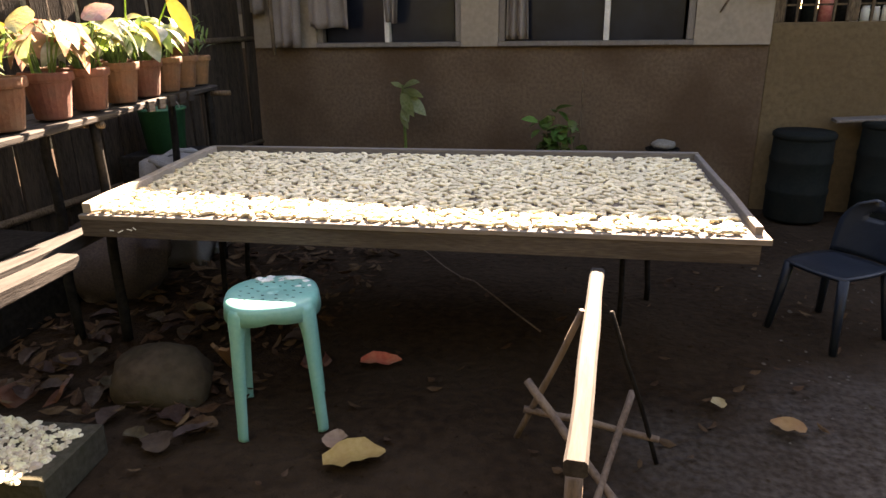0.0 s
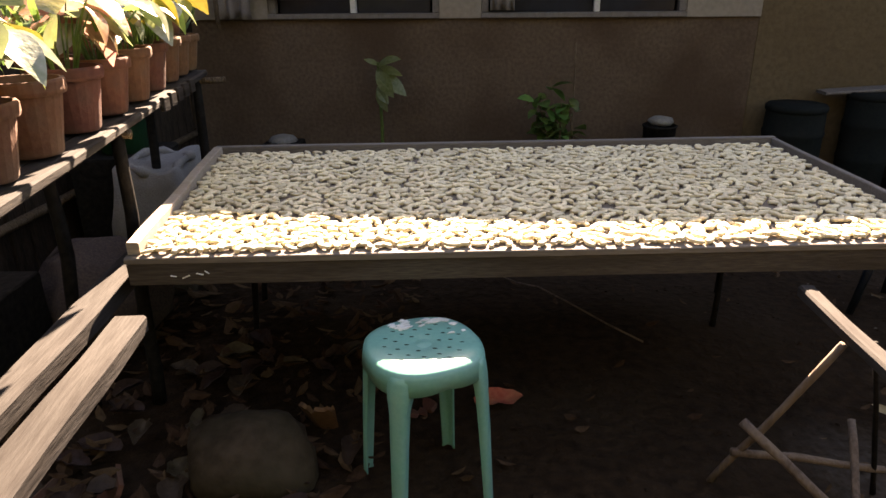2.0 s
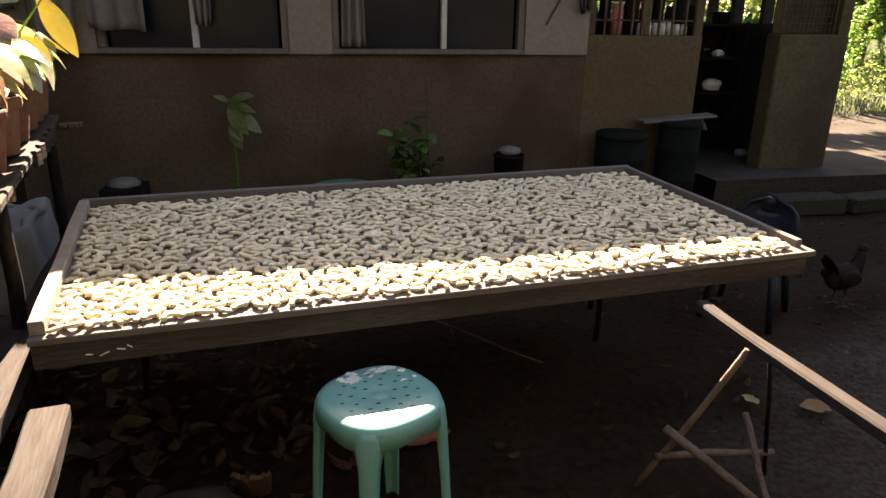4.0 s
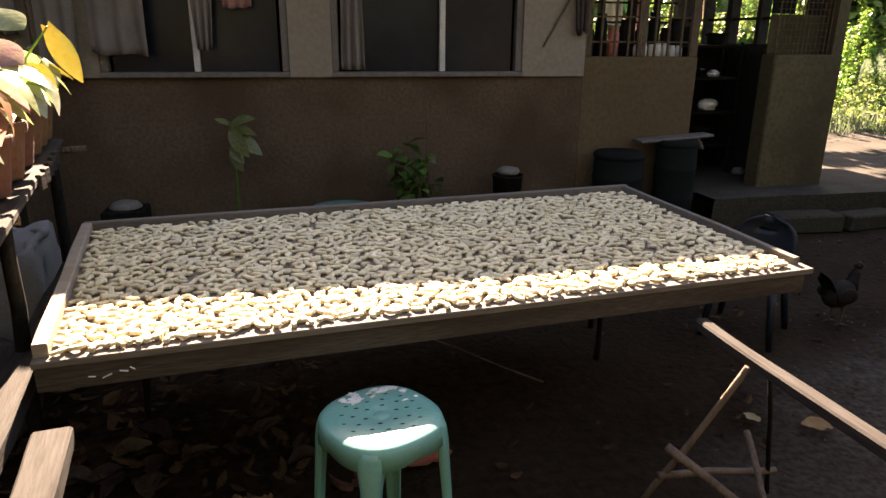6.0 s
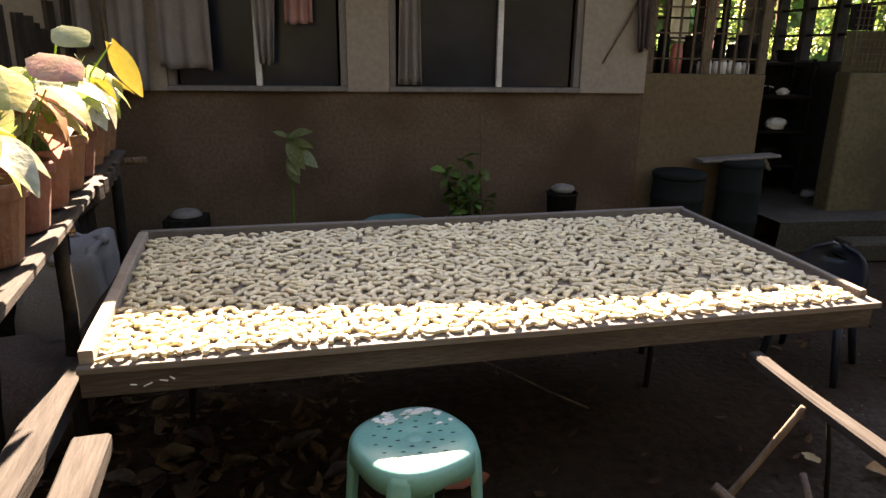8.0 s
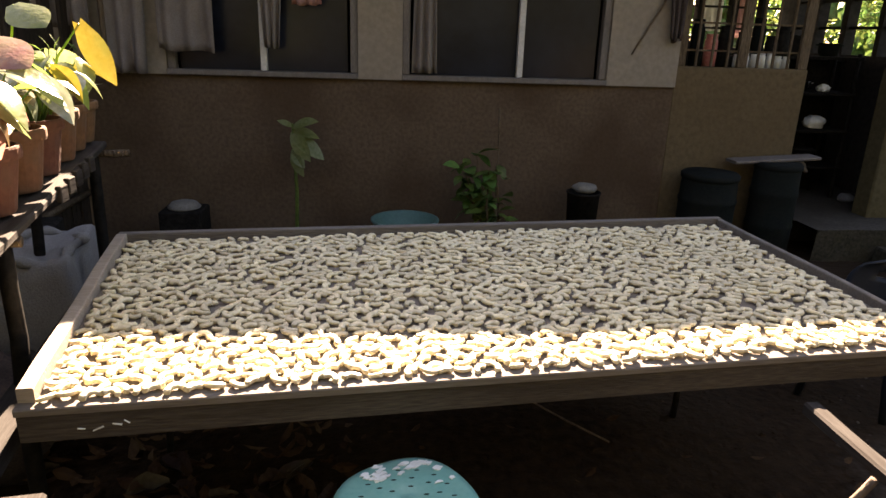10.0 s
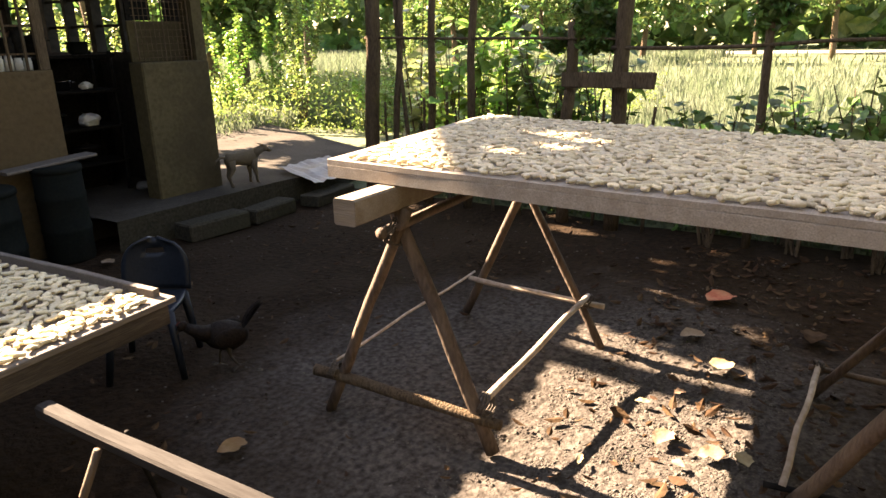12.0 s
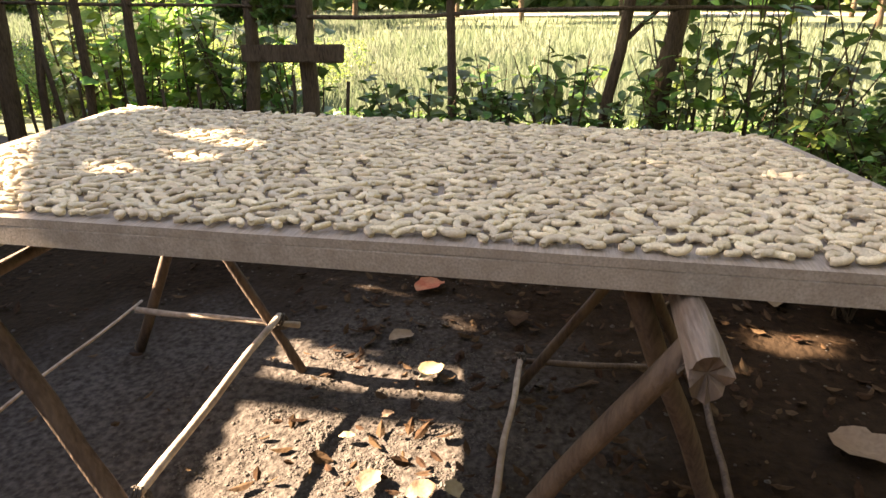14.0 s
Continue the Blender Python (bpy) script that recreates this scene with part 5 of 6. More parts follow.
for i, (x, y, h, w, leaf) in enumerate(((4.95, 2.15, 1.08, 0.30, 0.105), (4.85, 1.72, 1.22, 0.30, 0.10), (4.95, 0.85, 1.55, 0.36, 0.105), (4.75, 0.50, 1.62, 0.38, 0.11), (4.9, 0.12, 1.60, 0.42, 0.115),
                                         (4.55, -0.15, 1.50, 0.42, 0.11), (4.35, 0.35, 1.30, 0.34, 0.10), (5.0, 2.65, 1.0, 0.30, 0.10))):
    shrub("shrub", x, y, h, w, 300 + i, LEAF_OLIVE, leaf, "open-branched shrub with round olive-green leaves by the fence", 105)


def creeper(x, y, z, size, count, seed, label):
    """A hanging tangle of creeper on the fence: its stems and its leaves."""
    rng = np.random.default_rng(seed)
    t = thing("creeper", pose(x, y, z), label, "creeper")
    for k in range(5):
        e = Vector((rng.uniform(-0.5, 0.5) * size[0], rng.uniform(-0.9, 0.9) * size[1], rng.uniform(-0.9, 0.5) * size[2]))
        part("stem", stick((0, 0, 0.1), e, 0.006, 0.003, bend=0.03, sides=5), BARK, t)
    cs = [(rng.uniform(-0.5, 0.5) * size[0], rng.uniform(-0.8, 0.8) * size[1], rng.uniform(-0.7, 0.8) * size[2]) for k in range(12)]
    c = cloud(rng, cs, [(0.09, 0.10, 0.09)] * 12, count)
    u, v = random_axes(len(c), rng, 0.032, 0.55)
    ob = new("leaves", quads_mesh("leaves", c, u, v, LEAF_DARK))
    ob.parent = t


creeper(4.86, 3.62, 1.56, (0.12, 0.42, 0.24), 2600, 51, "dense dark creeper hanging over the fence posts")
creeper(4.84, 2.38, 1.60, (0.08, 0.16, 0.20), 900, 52, "dark creeper clinging to a thin fence post")


# ---- porch, path and slabs ----
def pad():
    bm = bmesh.new()
    n = 26
    front, back = [], []
    for i in range(n + 1):
        x = 2.45 + 3.65 * i / n
        y = 6.18 + 0.03 * noise.noise((x * 3, 0, 4)) + (max(0, x - 4.0) * 0.12)
        front.append((x, y))
    top = [bm.verts.new((x, y, 0.235 - max(0, x - 4) * 0.05)) for x, y in front]
    bot = [bm.verts.new((x, y + 0.02, -0.03)) for x, y in front]
    far = [bm.verts.new((x + (9.5 - y) * 0.55 * min(1, max(0, (x - 3.0) / 2.5)), 10.8, 0.18)) for x, y in front]
    for i in range(n):
        # riser takes the darker concrete, its shade painted in
        bm.faces.new((bot[i], bot[i + 1], top[i + 1], top[i])).material_index = 1
        bm.faces.new((top[i], top[i + 1], far[i + 1], far[i]))
    b2 = bm.verts.new((front[-1][0], front[-1][1], -0.03))
    f2 = bm.verts.new((far[-1].co.x, far[-1].co.y, -0.03))
    bm.faces.new((top[-1], bot[-1], f2, far[-1]))
    structure("pavement", bm, (CONCRETE, CONCRETE_SHADED), "worn pale concrete porch and path with a broken edge", "pavement")


pad()


def slab(m, size, material, label, category="slab", name="concrete_slab", bevel=0.01):
    bm = box(bmesh.new(), (-size[0] / 2, -size[1] / 2, 0), (size[0] / 2, size[1] / 2, size[2]), bevel=bevel, jitter=0.006)
    return tagged(part(name, bm, material, None, label, m=m), category=category)


slab(pose(3.15, 6.02, 0.0, 0, 0, -4), (0.55, 0.22, 0.13), CONCRETE_SHADED, "dark weathered concrete block beside the porch step", name="concrete_block")
slab(pose(3.72, 6.00, 0.0, 0, 0, 6), (0.50, 0.20, 0.12), CONCRETE_SHADED, "dark chipped concrete block along the porch edge", name="concrete_block")
slab(pose(4.45, 5.98, 0.0, 0, 0, 8), (0.62, 0.2, 0.10), CONCRETE_SHADED, "concrete block lying at the corner of the path", name="concrete_block")


def metal_sheet():
    """A bent sheet with torn edges, lying over the kerb."""
    bm = bmesh.new()
    g = []
    for j in range(9):
        row = []
        for i in range(15):
            u, v = i / 14, j / 8
            x = (u - 0.5) * 0.88 + 0.16 * (v - 0.5) + 0.035 * noise.noise((v * 4, i // 14, 3))
            y = (v - 0.5) * 0.56 + 0.05 * noise.noise((u * 5, j // 8, 8))
            z = 0.028 * noise.noise((u * 4, v * 3, 1)) + 0.008 * math.sin(u * 34) - 0.05 * max(0, 0.35 - v)
            row.append(bm.verts.new((x, y, z)))
        g.append(row)
    for j in range(8):
        for i in range(14):
            bm.faces.new((g[j][i], g[j][i + 1], g[j + 1][i + 1], g[j + 1][i]))
    ob = part("metal_sheet", bm, TIN, None, "battered pale metal sheet lying over the kerb", m=pose(4.74, 6.30, 0.235, 7, 2, 8))
    md = ob.modifiers.new("thick", "SOLIDIFY")
    md.thickness = 0.003
    tagged(ob, category="sheet")


metal_sheet()


# ---- fence behind the flower pots, its boards painted dark for shade ----
def side_fence():
    t = thing("slat_fence", pose(-2.55, 1.2, 0), "board fence, painted dark for shade, with leaning split-bamboo slats behind the pots", "fence")
    rng = random.Random(6)
    y = 0.0
    while y < 5.25:
        w = rng.uniform(0.11, 0.16)
        h = rng.uniform(1.5, 1.75)
        part("board", box(bmesh.new(), (0, y, -0.02), (0.022, y + w - 0.012, h), pose(0, 0, 0, 0, rng.uniform(-1.5, 1.5), 0), bevel=0.003, jitter=0.004), FENCE, t)
        y += w
    for z in (0.35, 1.2):
        part("rail", stick((0.05, 0, z), (0.05, 5.25, z + 0.03), 0.026, 0.022), BARK, t, smooth=True)
    for k in range(12):
        a = 0.2 + k * 0.16
        part("slat", stick((0.09, a, 2.05), (0.09, a + 1.05, 1.15), 0.013, 0.012, bend=0.01), POLE_PALE, t, "pale split-bamboo slat", smooth=True)


side_fence()


# ---- things against the house wall ----
def bucket(bm, r, h, wall=0.006):
    return lathe(bm, [(0, 0), (r * 0.82, 0), (r, h - 0.015), (r * 1.06, h - 0.012), (r * 1.06, h), (r - wall, h), (r * 0.82 - wall, 0.012), (0, 0.012)], 28)


def drum(x, y, r, h, label):
    t = thing("water_drum", pose(x, y, 0), label, "drum", "drums by the kitchen wall")
    bm = lathe(bmesh.new(), [(0, 0.002), (r * 0.94, 0), (r, 0.02), (r, h * 0.3), (r * 1.03, h * 0.32), (r * 1.03, h * 0.36), (r, h * 0.38), (r, h * 0.64), (r * 1.03, h * 0.66), (r * 1.03, h * 0.70), (r, h * 0.72), (r * 0.98, h - 0.04)], 30)
    part("shell", bm, DRUM, t, smooth=True)
    part("lid", lathe(bmesh.new(), [(r * 0.985, h - 0.045), (r * 1.03, h - 0.04), (r * 1.03, h - 0.012), (r * 0.96, h), (0, h)], 30), DRUM, t, smooth=True)


drum(1.70, 6.34, 0.19, 0.60, "dark blue-grey plastic drum against the kitchen wall")
drum(2.20, 6.37, 0.155, 0.672, "blue-grey plastic drum carrying one end of a pale board")
bm = rough_plank(0.62, 0.15, 0.022, 0.004)
tagged(part("pale_board", bm, FRAME, None, "pale board laid across the tops of the drums", m=pose(1.885, 6.44, 0.672, 3.6, 0, -90)), category="board")


def broad_plant(x, y, h, leaves, label):
    """A short stem with a few oblong leaves: each (height, bearing, tilt, length)."""
    t = thing("wall_plant", pose(x, y, 0), label, "plant")
    part("stem", tube(bmesh.new(), [(0, 0, 0), (0.015, -0.01, h * 0.5), (0, 0, h)], [0.014, 0.012, 0.007], 7), LEAF_DARK, t)
    for z, bearing, tilt, ln in leaves:
        m = Matrix.Translation((0, 0, z)) @ pose(0, 0, 0, 0, 0, bearing - 90) @ pose(0, 0, 0, tilt, 35 if bearing < 0 else -35, 0)
        part("leaf", leaf_blade(bmesh.new(), m, ln, ln * 0.24, 0.12, 0.25, 0.0, 8), LEAF_PALE, t, smooth=True)


broad_plant(-1.14, 6.30, 0.88, ((0.86, -20, 30, 0.20), (0.84, -12, -8, 0.17), (0.80, -40, -32, 0.24), (0.83, -100, -62, 0.22), (0.86, 160, 40, 0.10), (0.72, -120, -62, 0.20), (0.70, -80, -30, 0.15)), "tall plant with a few pale oblong leaves by the wall")


shrub("wall_shrub", 0.20, 6.25, 0.74, 0.33, 61, LEAF_DARK, 0.11, "dark bushy plant at the foot of the house wall", 120)
tagged(part("stake", stick((0.22, 6.36, 0), (0.21, 6.42, 0.99), 0.009, 0.006), BARK, None, "thin dark garden stake beside the bushy plant", smooth=True), category="stake")
t = thing("covered_pot", pose(0.80, 6.30, 0), "dark plastic pot with a pale rag on top", "pot")
part("pot", bucket(bmesh.new(), 0.11, 0.46), NEAR_BLACK, t, smooth=True)
bm = bmesh.new()
bmesh.ops.create_icosphere(bm, subdivisions=2, radius=0.075)
for v in bm.verts:
    v.co = Vector((v.co.x * 1.15, v.co.y, 0.485 + v.co.z * 0.45)) * 1.0
    v.co += noise.noise_vector(v.co * 25) * 0.012
part("rag", bm, RAG, t, smooth=True)
t = thing("teal_basin", pose(-0.42, 6.15, 0), "teal plastic basin propped against the wall", "basin")
part("basin", bucket(bmesh.new(), 0.21, 0.30), mat("dull_teal_plastic", (0.05, 0.13, 0.12), (0.07, 0.17, 0.155), 6, 0.5, 0.1, 50), t, smooth=True)
t = thing("enamel_bowl", pose(-1.84, 6.25, 0.0), "pale upturned bowl on a dark crate by the wall", "bowl")
part("bowl", lathe(bmesh.new(), [(0.10, 0.335), (0.105, 0.342), (0.08, 0.37), (0.04, 0.382), (0, 0.383)], 24), RAG, t, smooth=True)
part("crate", box(bmesh.new(), (-0.13, -0.12, 0), (0.13, 0.12, 0.333), bevel=0.008), NEAR_BLACK, t)


# ---- laundry ----
def cloth(x0, x1, z0, z1, material, label, seed, y=WY - 0.10, taper=0.0, name="hanging_cloth", hem=0.03):
    bm = bmesh.new()
    nx, nz = 18, 14
    g = []
    for j in range(nz + 1):
        f = j / nz
        row = []
        for i in range(nx + 1):
            e = i / nx - 0.5
            w = (x1 - x0) * (1 - taper * f)
            x = (x0 + x1) / 2 + e * w
            dy = 0.022 * math.sin(e * 17 + seed) * (0.3 + f) + 0.02 * noise.noise((e * 4, f * 3, seed))
            row.append(bm.verts.new((x, y + dy, z1 + (z0 - z1) * f + hem * noise.noise((e * 3, seed, 0)) * f)))
        g.append(row)
    for j in range(nz):
        for i in range(nx):
            bm.faces.new((g[j][i], g[j][i + 1], g[j + 1][i + 1], g[j + 1][i]))
    ob = part(name, bm, material, None, label, smooth=True)
    md = ob.modifiers.new("thick", "SOLIDIFY")
    md.thickness = 0.004
    return tagged(ob, category="laundry", group="laundry under the eaves")


cloth(-1.97, -1.62, 1.30, 2.0, CLOTH, "faded pale shirt hung before the window", 3)
cloth(-2.32, -2.02, 1.16, 2.0, CLOTH, "faded grey cloth hung beside the window", 5, y=WY - 0.12, taper=0.2)
cloth(-2.60, -2.36, 1.42, 2.0, CLOTH, "crumpled grey cloth hung under the eaves", 8, y=WY - 0.09)
cloth(-1.36, -1.18, 1.33, 2.0, CLOTH, "narrow pale cloth hung by the window upright", 2, taper=0.45, y=WY - 0.08)
cloth(-1.14, -0.95, 1.60, 2.0, CLOTH_RED, "faded red cloth hung high in the window", 9, y=WY - 0.08)
cloth(1.30, 1.46, 1.46, 2.0, CLOTH_DARK, "dark ragged cloth hung at the wall's corner", 12, y=WY - 0.07, taper=0.5)
cloth(-0.36, -0.23, 1.20, 2.05, CLOTH, "narrow pale curtain gathered in the window", 14, y=WY + 0.012 - 0.035, taper=-0.3, name="curtain", hem=0.0)
tagged(part("hanging_stick", stick((-2.255, WY - 0.17, 2.0), (-2.265, WY - 0.17, 1.10), 0.018, 0.016), BARK, None, "dark stick hanging down under the eaves", smooth=True), category="stick")
tagged(part("hanging_stick", stick((1.33, WY - 0.05, 1.80), (1.10, WY - 0.045, 1.36), 0.009, 0.006), BARK, None, "thin crooked stick leaning on the cream wall", smooth=True), category="stick")
tagged(part("clothes_line", stick((-3.4, WY - 0.11, 2.01), (1.5, WY - 0.09, 2.0), 0.004, 0.004, bend=0.02, sides=5), ROPE, None, "thin dark clothes line stretched under the eaves"), category="clothes line")


# ---- kitchen ----
def grille(name, x0, x1, z0, z1, ups, rails, label, post=0.035, wire=0.008):
    t = thing(name, pose(0, 0, 0), label, "grille", kind="structure")
    for k in range(ups + 1):
        x = x0 + (x1 - x0) * k / ups
        thick = post if k in (0, ups, ups // 2) else wire
        part("upright", box(bmesh.new(), (x - thick, WY + 0.03, z0 + 0.002), (x + thick, WY + 0.03 + max(0.004, min(0.03, 2 * thick)), z1), bevel=min(0.002, thick * 0.4)), BARK, t)
    for k in range(rails):
        z = z0 + (z1 - z0) * (k + 0.6) / rails
        part("rail", box(bmesh.new(), (x0, WY + 0.062, z - wire * 0.8), (x1, WY + 0.076, z + wire * 0.8)), BARK, t)


cloth(2.30, 2.62, 1.48, 2.02, CLOTH_PINK, "sunlit pink cloth hung at the back of the kitchen", 21, y=9.16)
cloth(2.72, 3.00, 1.56, 2.02, CLOTH_WHITE, "sunlit white cloth hung at the back of the kitchen", 23, y=9.17)
cloth(3.10, 3.33, 1.50, 2.02, CLOTH_PINK, "pale pink cloth hung at the back of the kitchen", 25, y=9.16)
grille("grille_kitchen", 1.48, 2.37, 1.29, 2.2, 8, 5, "dark timber and wire grille over the kitchen wall")
grille("grille_pillar", 3.10, 3.58, 1.31, 2.05, 12, 14, "rusty mesh in the opening of the wall end", 0.005, 0.0025)
tagged(part("mesh_panel", box(bmesh.new(), (3.09, WY + 0.12, 1.312), (3.58, WY + 0.14, 1.62), bevel=0.003), PILLAR, None, "ochre board standing behind the rusty mesh"), category="board")
tagged(part("mesh_panel", box(bmesh.new(), (3.09, WY + 0.12, 1.624), (3.30, WY + 0.14, 1.80), bevel=0.003), NEAR_BLACK, None, "dark board propped behind the rusty mesh"), category="board")


def jar(x, y, z, r, h, material, label):
    t = thing("jar", pose(x, y, z), label, "jar", "jars behind the grille")
    part("body", lathe(bmesh.new(), [(0, 0), (r, 0), (r, h * 0.8), (r * 0.8, h * 0.88), (r * 0.8, h * 0.9), (0, h * 0.9)], 16), material, t, smooth=True)
    part("lid", lathe(bmesh.new(), [(0, h * 0.9), (r * 0.86, h * 0.9), (r * 0.86, h), (0, h)], 16), material, t)


bm = bmesh.new()
box(bm, (1.55, WY + 0.145, 1.24), (2.40, WY + 0.40, 1.27), bevel=0.004)
tagged(part("kitchen_shelf", bm, FRAME, None, "narrow timber shelf behind the kitchen grille"), category="shelf")
rg = random.Random(3)
for k in range(7):
    jar(1.98 + 0.062 * k, WY + 0.22, 1.271, 0.027, rg.uniform(0.10, 0.13), ENAMEL, "pale jar with a lid on the kitchen shelf")
for k, (x, h) in enumerate(((1.61, 0.22), (1.71, 0.34), (1.82, 0.24), (1.92, 0.30), (2.06, 0.26), (2.17, 0.36), (2.28, 0.24), (2.36, 0.31))):
    jar(x, WY + 0.32, 1.271, 0.047, h, (NEAR_BLACK, DRUM, REDTIN, NEAR_BLACK, NEAR_BLACK, DRUM, NEAR_BLACK, NEAR_BLACK)[k], "dark bottle-like container on the kitchen shelf")


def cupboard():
    t = thing("kitchen_cupboard", pose(2.3, 7.7, 0.16), "near-black wooden cupboard inside the kitchen", "cupboard")
    part("body", box(bmesh.new(), (0, 0, 0), (0.62, 0.35, 1.18), bevel=0.01), NEAR_BLACK, t)
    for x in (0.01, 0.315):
        part("door", box(bmesh.new(), (x, -0.022, 0.05), (x + 0.295, -0.002, 1.12), bevel=0.006), NEAR_BLACK, t)
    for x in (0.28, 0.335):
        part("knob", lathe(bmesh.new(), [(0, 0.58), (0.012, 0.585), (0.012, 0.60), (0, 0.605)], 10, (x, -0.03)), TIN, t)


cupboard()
t = thing("stove_counter", pose(3.15, 8.1, 0.16), "near-black kitchen counter with a thick top", "counter")
part("body", box(bmesh.new(), (-0.4, -0.24, 0), (0.4, 0.24, 1.15), bevel=0.01), NEAR_BLACK, t)
part("top", box(bmesh.new(), (-0.43, -0.27, 1.152), (0.43, 0.27, 1.20), bevel=0.01), NEAR_BLACK, t)
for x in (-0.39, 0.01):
    part("door", box(bmesh.new(), (x, -0.262, 0.08), (x + 0.38, -0.243, 1.08), bevel=0.006), NEAR_BLACK, t)


def bag(x, y, z, r, label, material=SACK, name="plastic_bag", squash=0.7, seed=1):
    bm = bmesh.new()
    bmesh.ops.create_icosphere(bm, subdivisions=3, radius=r)
    off = Vector((seed * 7.1, 0, 0))
    for v in bm.verts:
        v.co += noise.noise_vector(v.co * (2.2 / r) + off) * r * 0.30
        v.co += noise.noise_vector(v.co * (6.0 / r) + off) * r * 0.10
        v.co.z = max(v.co.z * squash, -r * squash * 0.72)
    lo = min(v.co.z for v in bm.verts)
    for v in bm.verts:
        v.co.z -= lo
    return tagged(part(name, bm, material, None, label, smooth=True, m=pose(x, y, z)), category="bag")


bag(2.55, 7.35, 0.161, 0.09, "crumpled white plastic bag on the kitchen floor", seed=2)
bag(3.26, 7.05, 0.228, 0.06, "small crumpled white plastic bag added for a glint at the doorway", seed=3)
bag(2.45, 6.98, 0.236, 0.10, "crumpled pale bag leaning inside the doorway", seed=5)


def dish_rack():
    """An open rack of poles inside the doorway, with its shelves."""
    t = thing("dish_rack", pose(2.58, 7.22, 0.16), "near-black pole dish rack with three shelves inside the doorway", "rack")
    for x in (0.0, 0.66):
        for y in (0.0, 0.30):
            part("post", stick((x, y, 0), (x, y, 1.24), 0.02, 0.018), NEAR_BLACK, t, smooth=True)
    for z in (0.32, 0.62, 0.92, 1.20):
        part("shelf", box(bmesh.new(), (-0.03, -0.03, z - 0.012), (0.69, 0.33, z + 0.012), bevel=0.004, jitter=0.004), NEAR_BLACK, t)
    part("back_panel", box(bmesh.new(), (-0.02, 0.335, 0.02), (0.68, 0.35, 1.18), bevel=0.003), NEAR_BLACK, t)


dish_rack()
# bright white bags added where daylight glints in the doorway
bag(3.04, 7.34, 0.793, 0.085, "crumpled white plastic bag on the dish rack, added for a daylight glint", WHITE_FLECKS_SCRAPS, seed=4)
bag(3.06, 7.33, 1.093, 0.05, "small white plastic bundle on the dish rack, added for a daylight glint", WHITE_FLECKS_SCRAPS, seed=8)


def cooking_pot(x, y, z, r, h, material, label, lid=True, rz=0):
    t = thing("cooking_pot", pose(x, y, z, 0, 0, rz), label, "cooking pot", "pots on the dish rack")
    part("body", lathe(bmesh.new(), [(0, 0), (r * 0.78, 0), (r * 0.98, h * 0.25), (r, h * 0.8), (r * 1.07, h * 0.82), (r * 1.07, h * 0.86), (r * 0.93, h * 0.86), (r * 0.9, h * 0.3), (0, h * 0.06)], 24), material, t, smooth=True)
    for sx in (-1, 1):
        part("handle", tube(bmesh.new(), [(sx * r, -0.025, h * 0.7), (sx * (r + 0.022), -0.02, h * 0.72), (sx * (r + 0.022), 0.02, h * 0.72), (sx * r, 0.025, h * 0.7)], [0.005] * 4, 6), material, t)
    if lid:
        part("lid", lathe(bmesh.new(), [(r * 1.04, h * 0.865), (r * 0.9, h * 0.93), (r * 0.3, h), (r * 0.14, h * 1.01), (r * 0.14, h * 1.12), (0, h * 1.14)], 24), material, t, smooth=True)


for x, y, z, r, h, mt, lid, lab in ((2.74, 7.37, 0.793, 0.10, 0.15, STEEL, True, "shiny dented aluminium pot with a lid"), 
                                    (2.72, 7.36, 0.493, 0.09, 0.10, STEEL, False, "shiny dented aluminium bowl on the rack"), (3.00, 7.37, 0.493, 0.10, 0.14, NEAR_BLACK, True, "near-black cooking pot with a lid"),
                                    (2.70, 7.37, 1.093, 0.08, 0.12, NEAR_BLACK, True, "dark covered pot on the upper shelf"), (2.88, 7.37, 1.093, 0.07, 0.09, STEEL, False, "shallow aluminium pan on the upper shelf"),
                                    (2.72, 7.36, 1.373, 0.09, 0.16, NEAR_BLACK, True, "near-black tall pot on top of the rack"), (3.06, 7.36, 1.373, 0.08, 0.12, DRUM, False, "dark enamel basin on top of the rack")):
    cooking_pot(x, y, z, r, h, mt, lab, lid)


# ---- sacks and clutter beneath the pot shelf ----
bm = bmesh.new()
bmesh.ops.create_cube(bm, size=1)
bmesh.ops.subdivide_edges(bm, edges=bm.edges[:], cuts=7, use_grid_fill=True)
for v in bm.verts:
    r = Vector((v.co.x, v.co.y)).length
    v.co = Vector((v.co.x * 0.30 * (1.1 - 0.25 * abs(v.co.z)), v.co.y * 0.46 * (1.1 - 0.2 * abs(v.co.z)), (v.co.z + 0.5) * 0.60))
    v.co += noise.noise_vector(v.co * 6) * 0.035
    if v.co.z > 0.5:
        v.co.z += 0.05 * noise.noise((v.co.x * 9, v.co.y * 9, 1))
    v.co.z = max(v.co.z, 0.0)
sack = tagged(part("woven_sack", bm, SACK, None, "dirty white woven sack standing beneath the pot shelf", smooth=True, m=pose(-1.92, 4.62, 0, 0, 0, 8)), category="sack")
ring = [Vector((0.135 * math.cos(a) * (1 + 0.12 * math.sin(5 * a)), 0.205 * math.sin(a) * (1 + 0.10 * math.cos(4 * a)), 0.595 + 0.022 * math.sin(3 * a + 1))) for a in [2 * math.pi * k / 36 for k in range(37)]]
part("hem", tube(bmesh.new(), ring, [0.020 + 0.006 * math.sin(k * 1.9) for k in range(37)], 7), SACK, sack, "crumpled folded hem", smooth=True)
bag(-1.93, 4.02, 0.0, 0.27, "dark slumped cloth bag beneath the pot shelf", CLOTH_DARK, "cloth_bag", 0.9, 7)
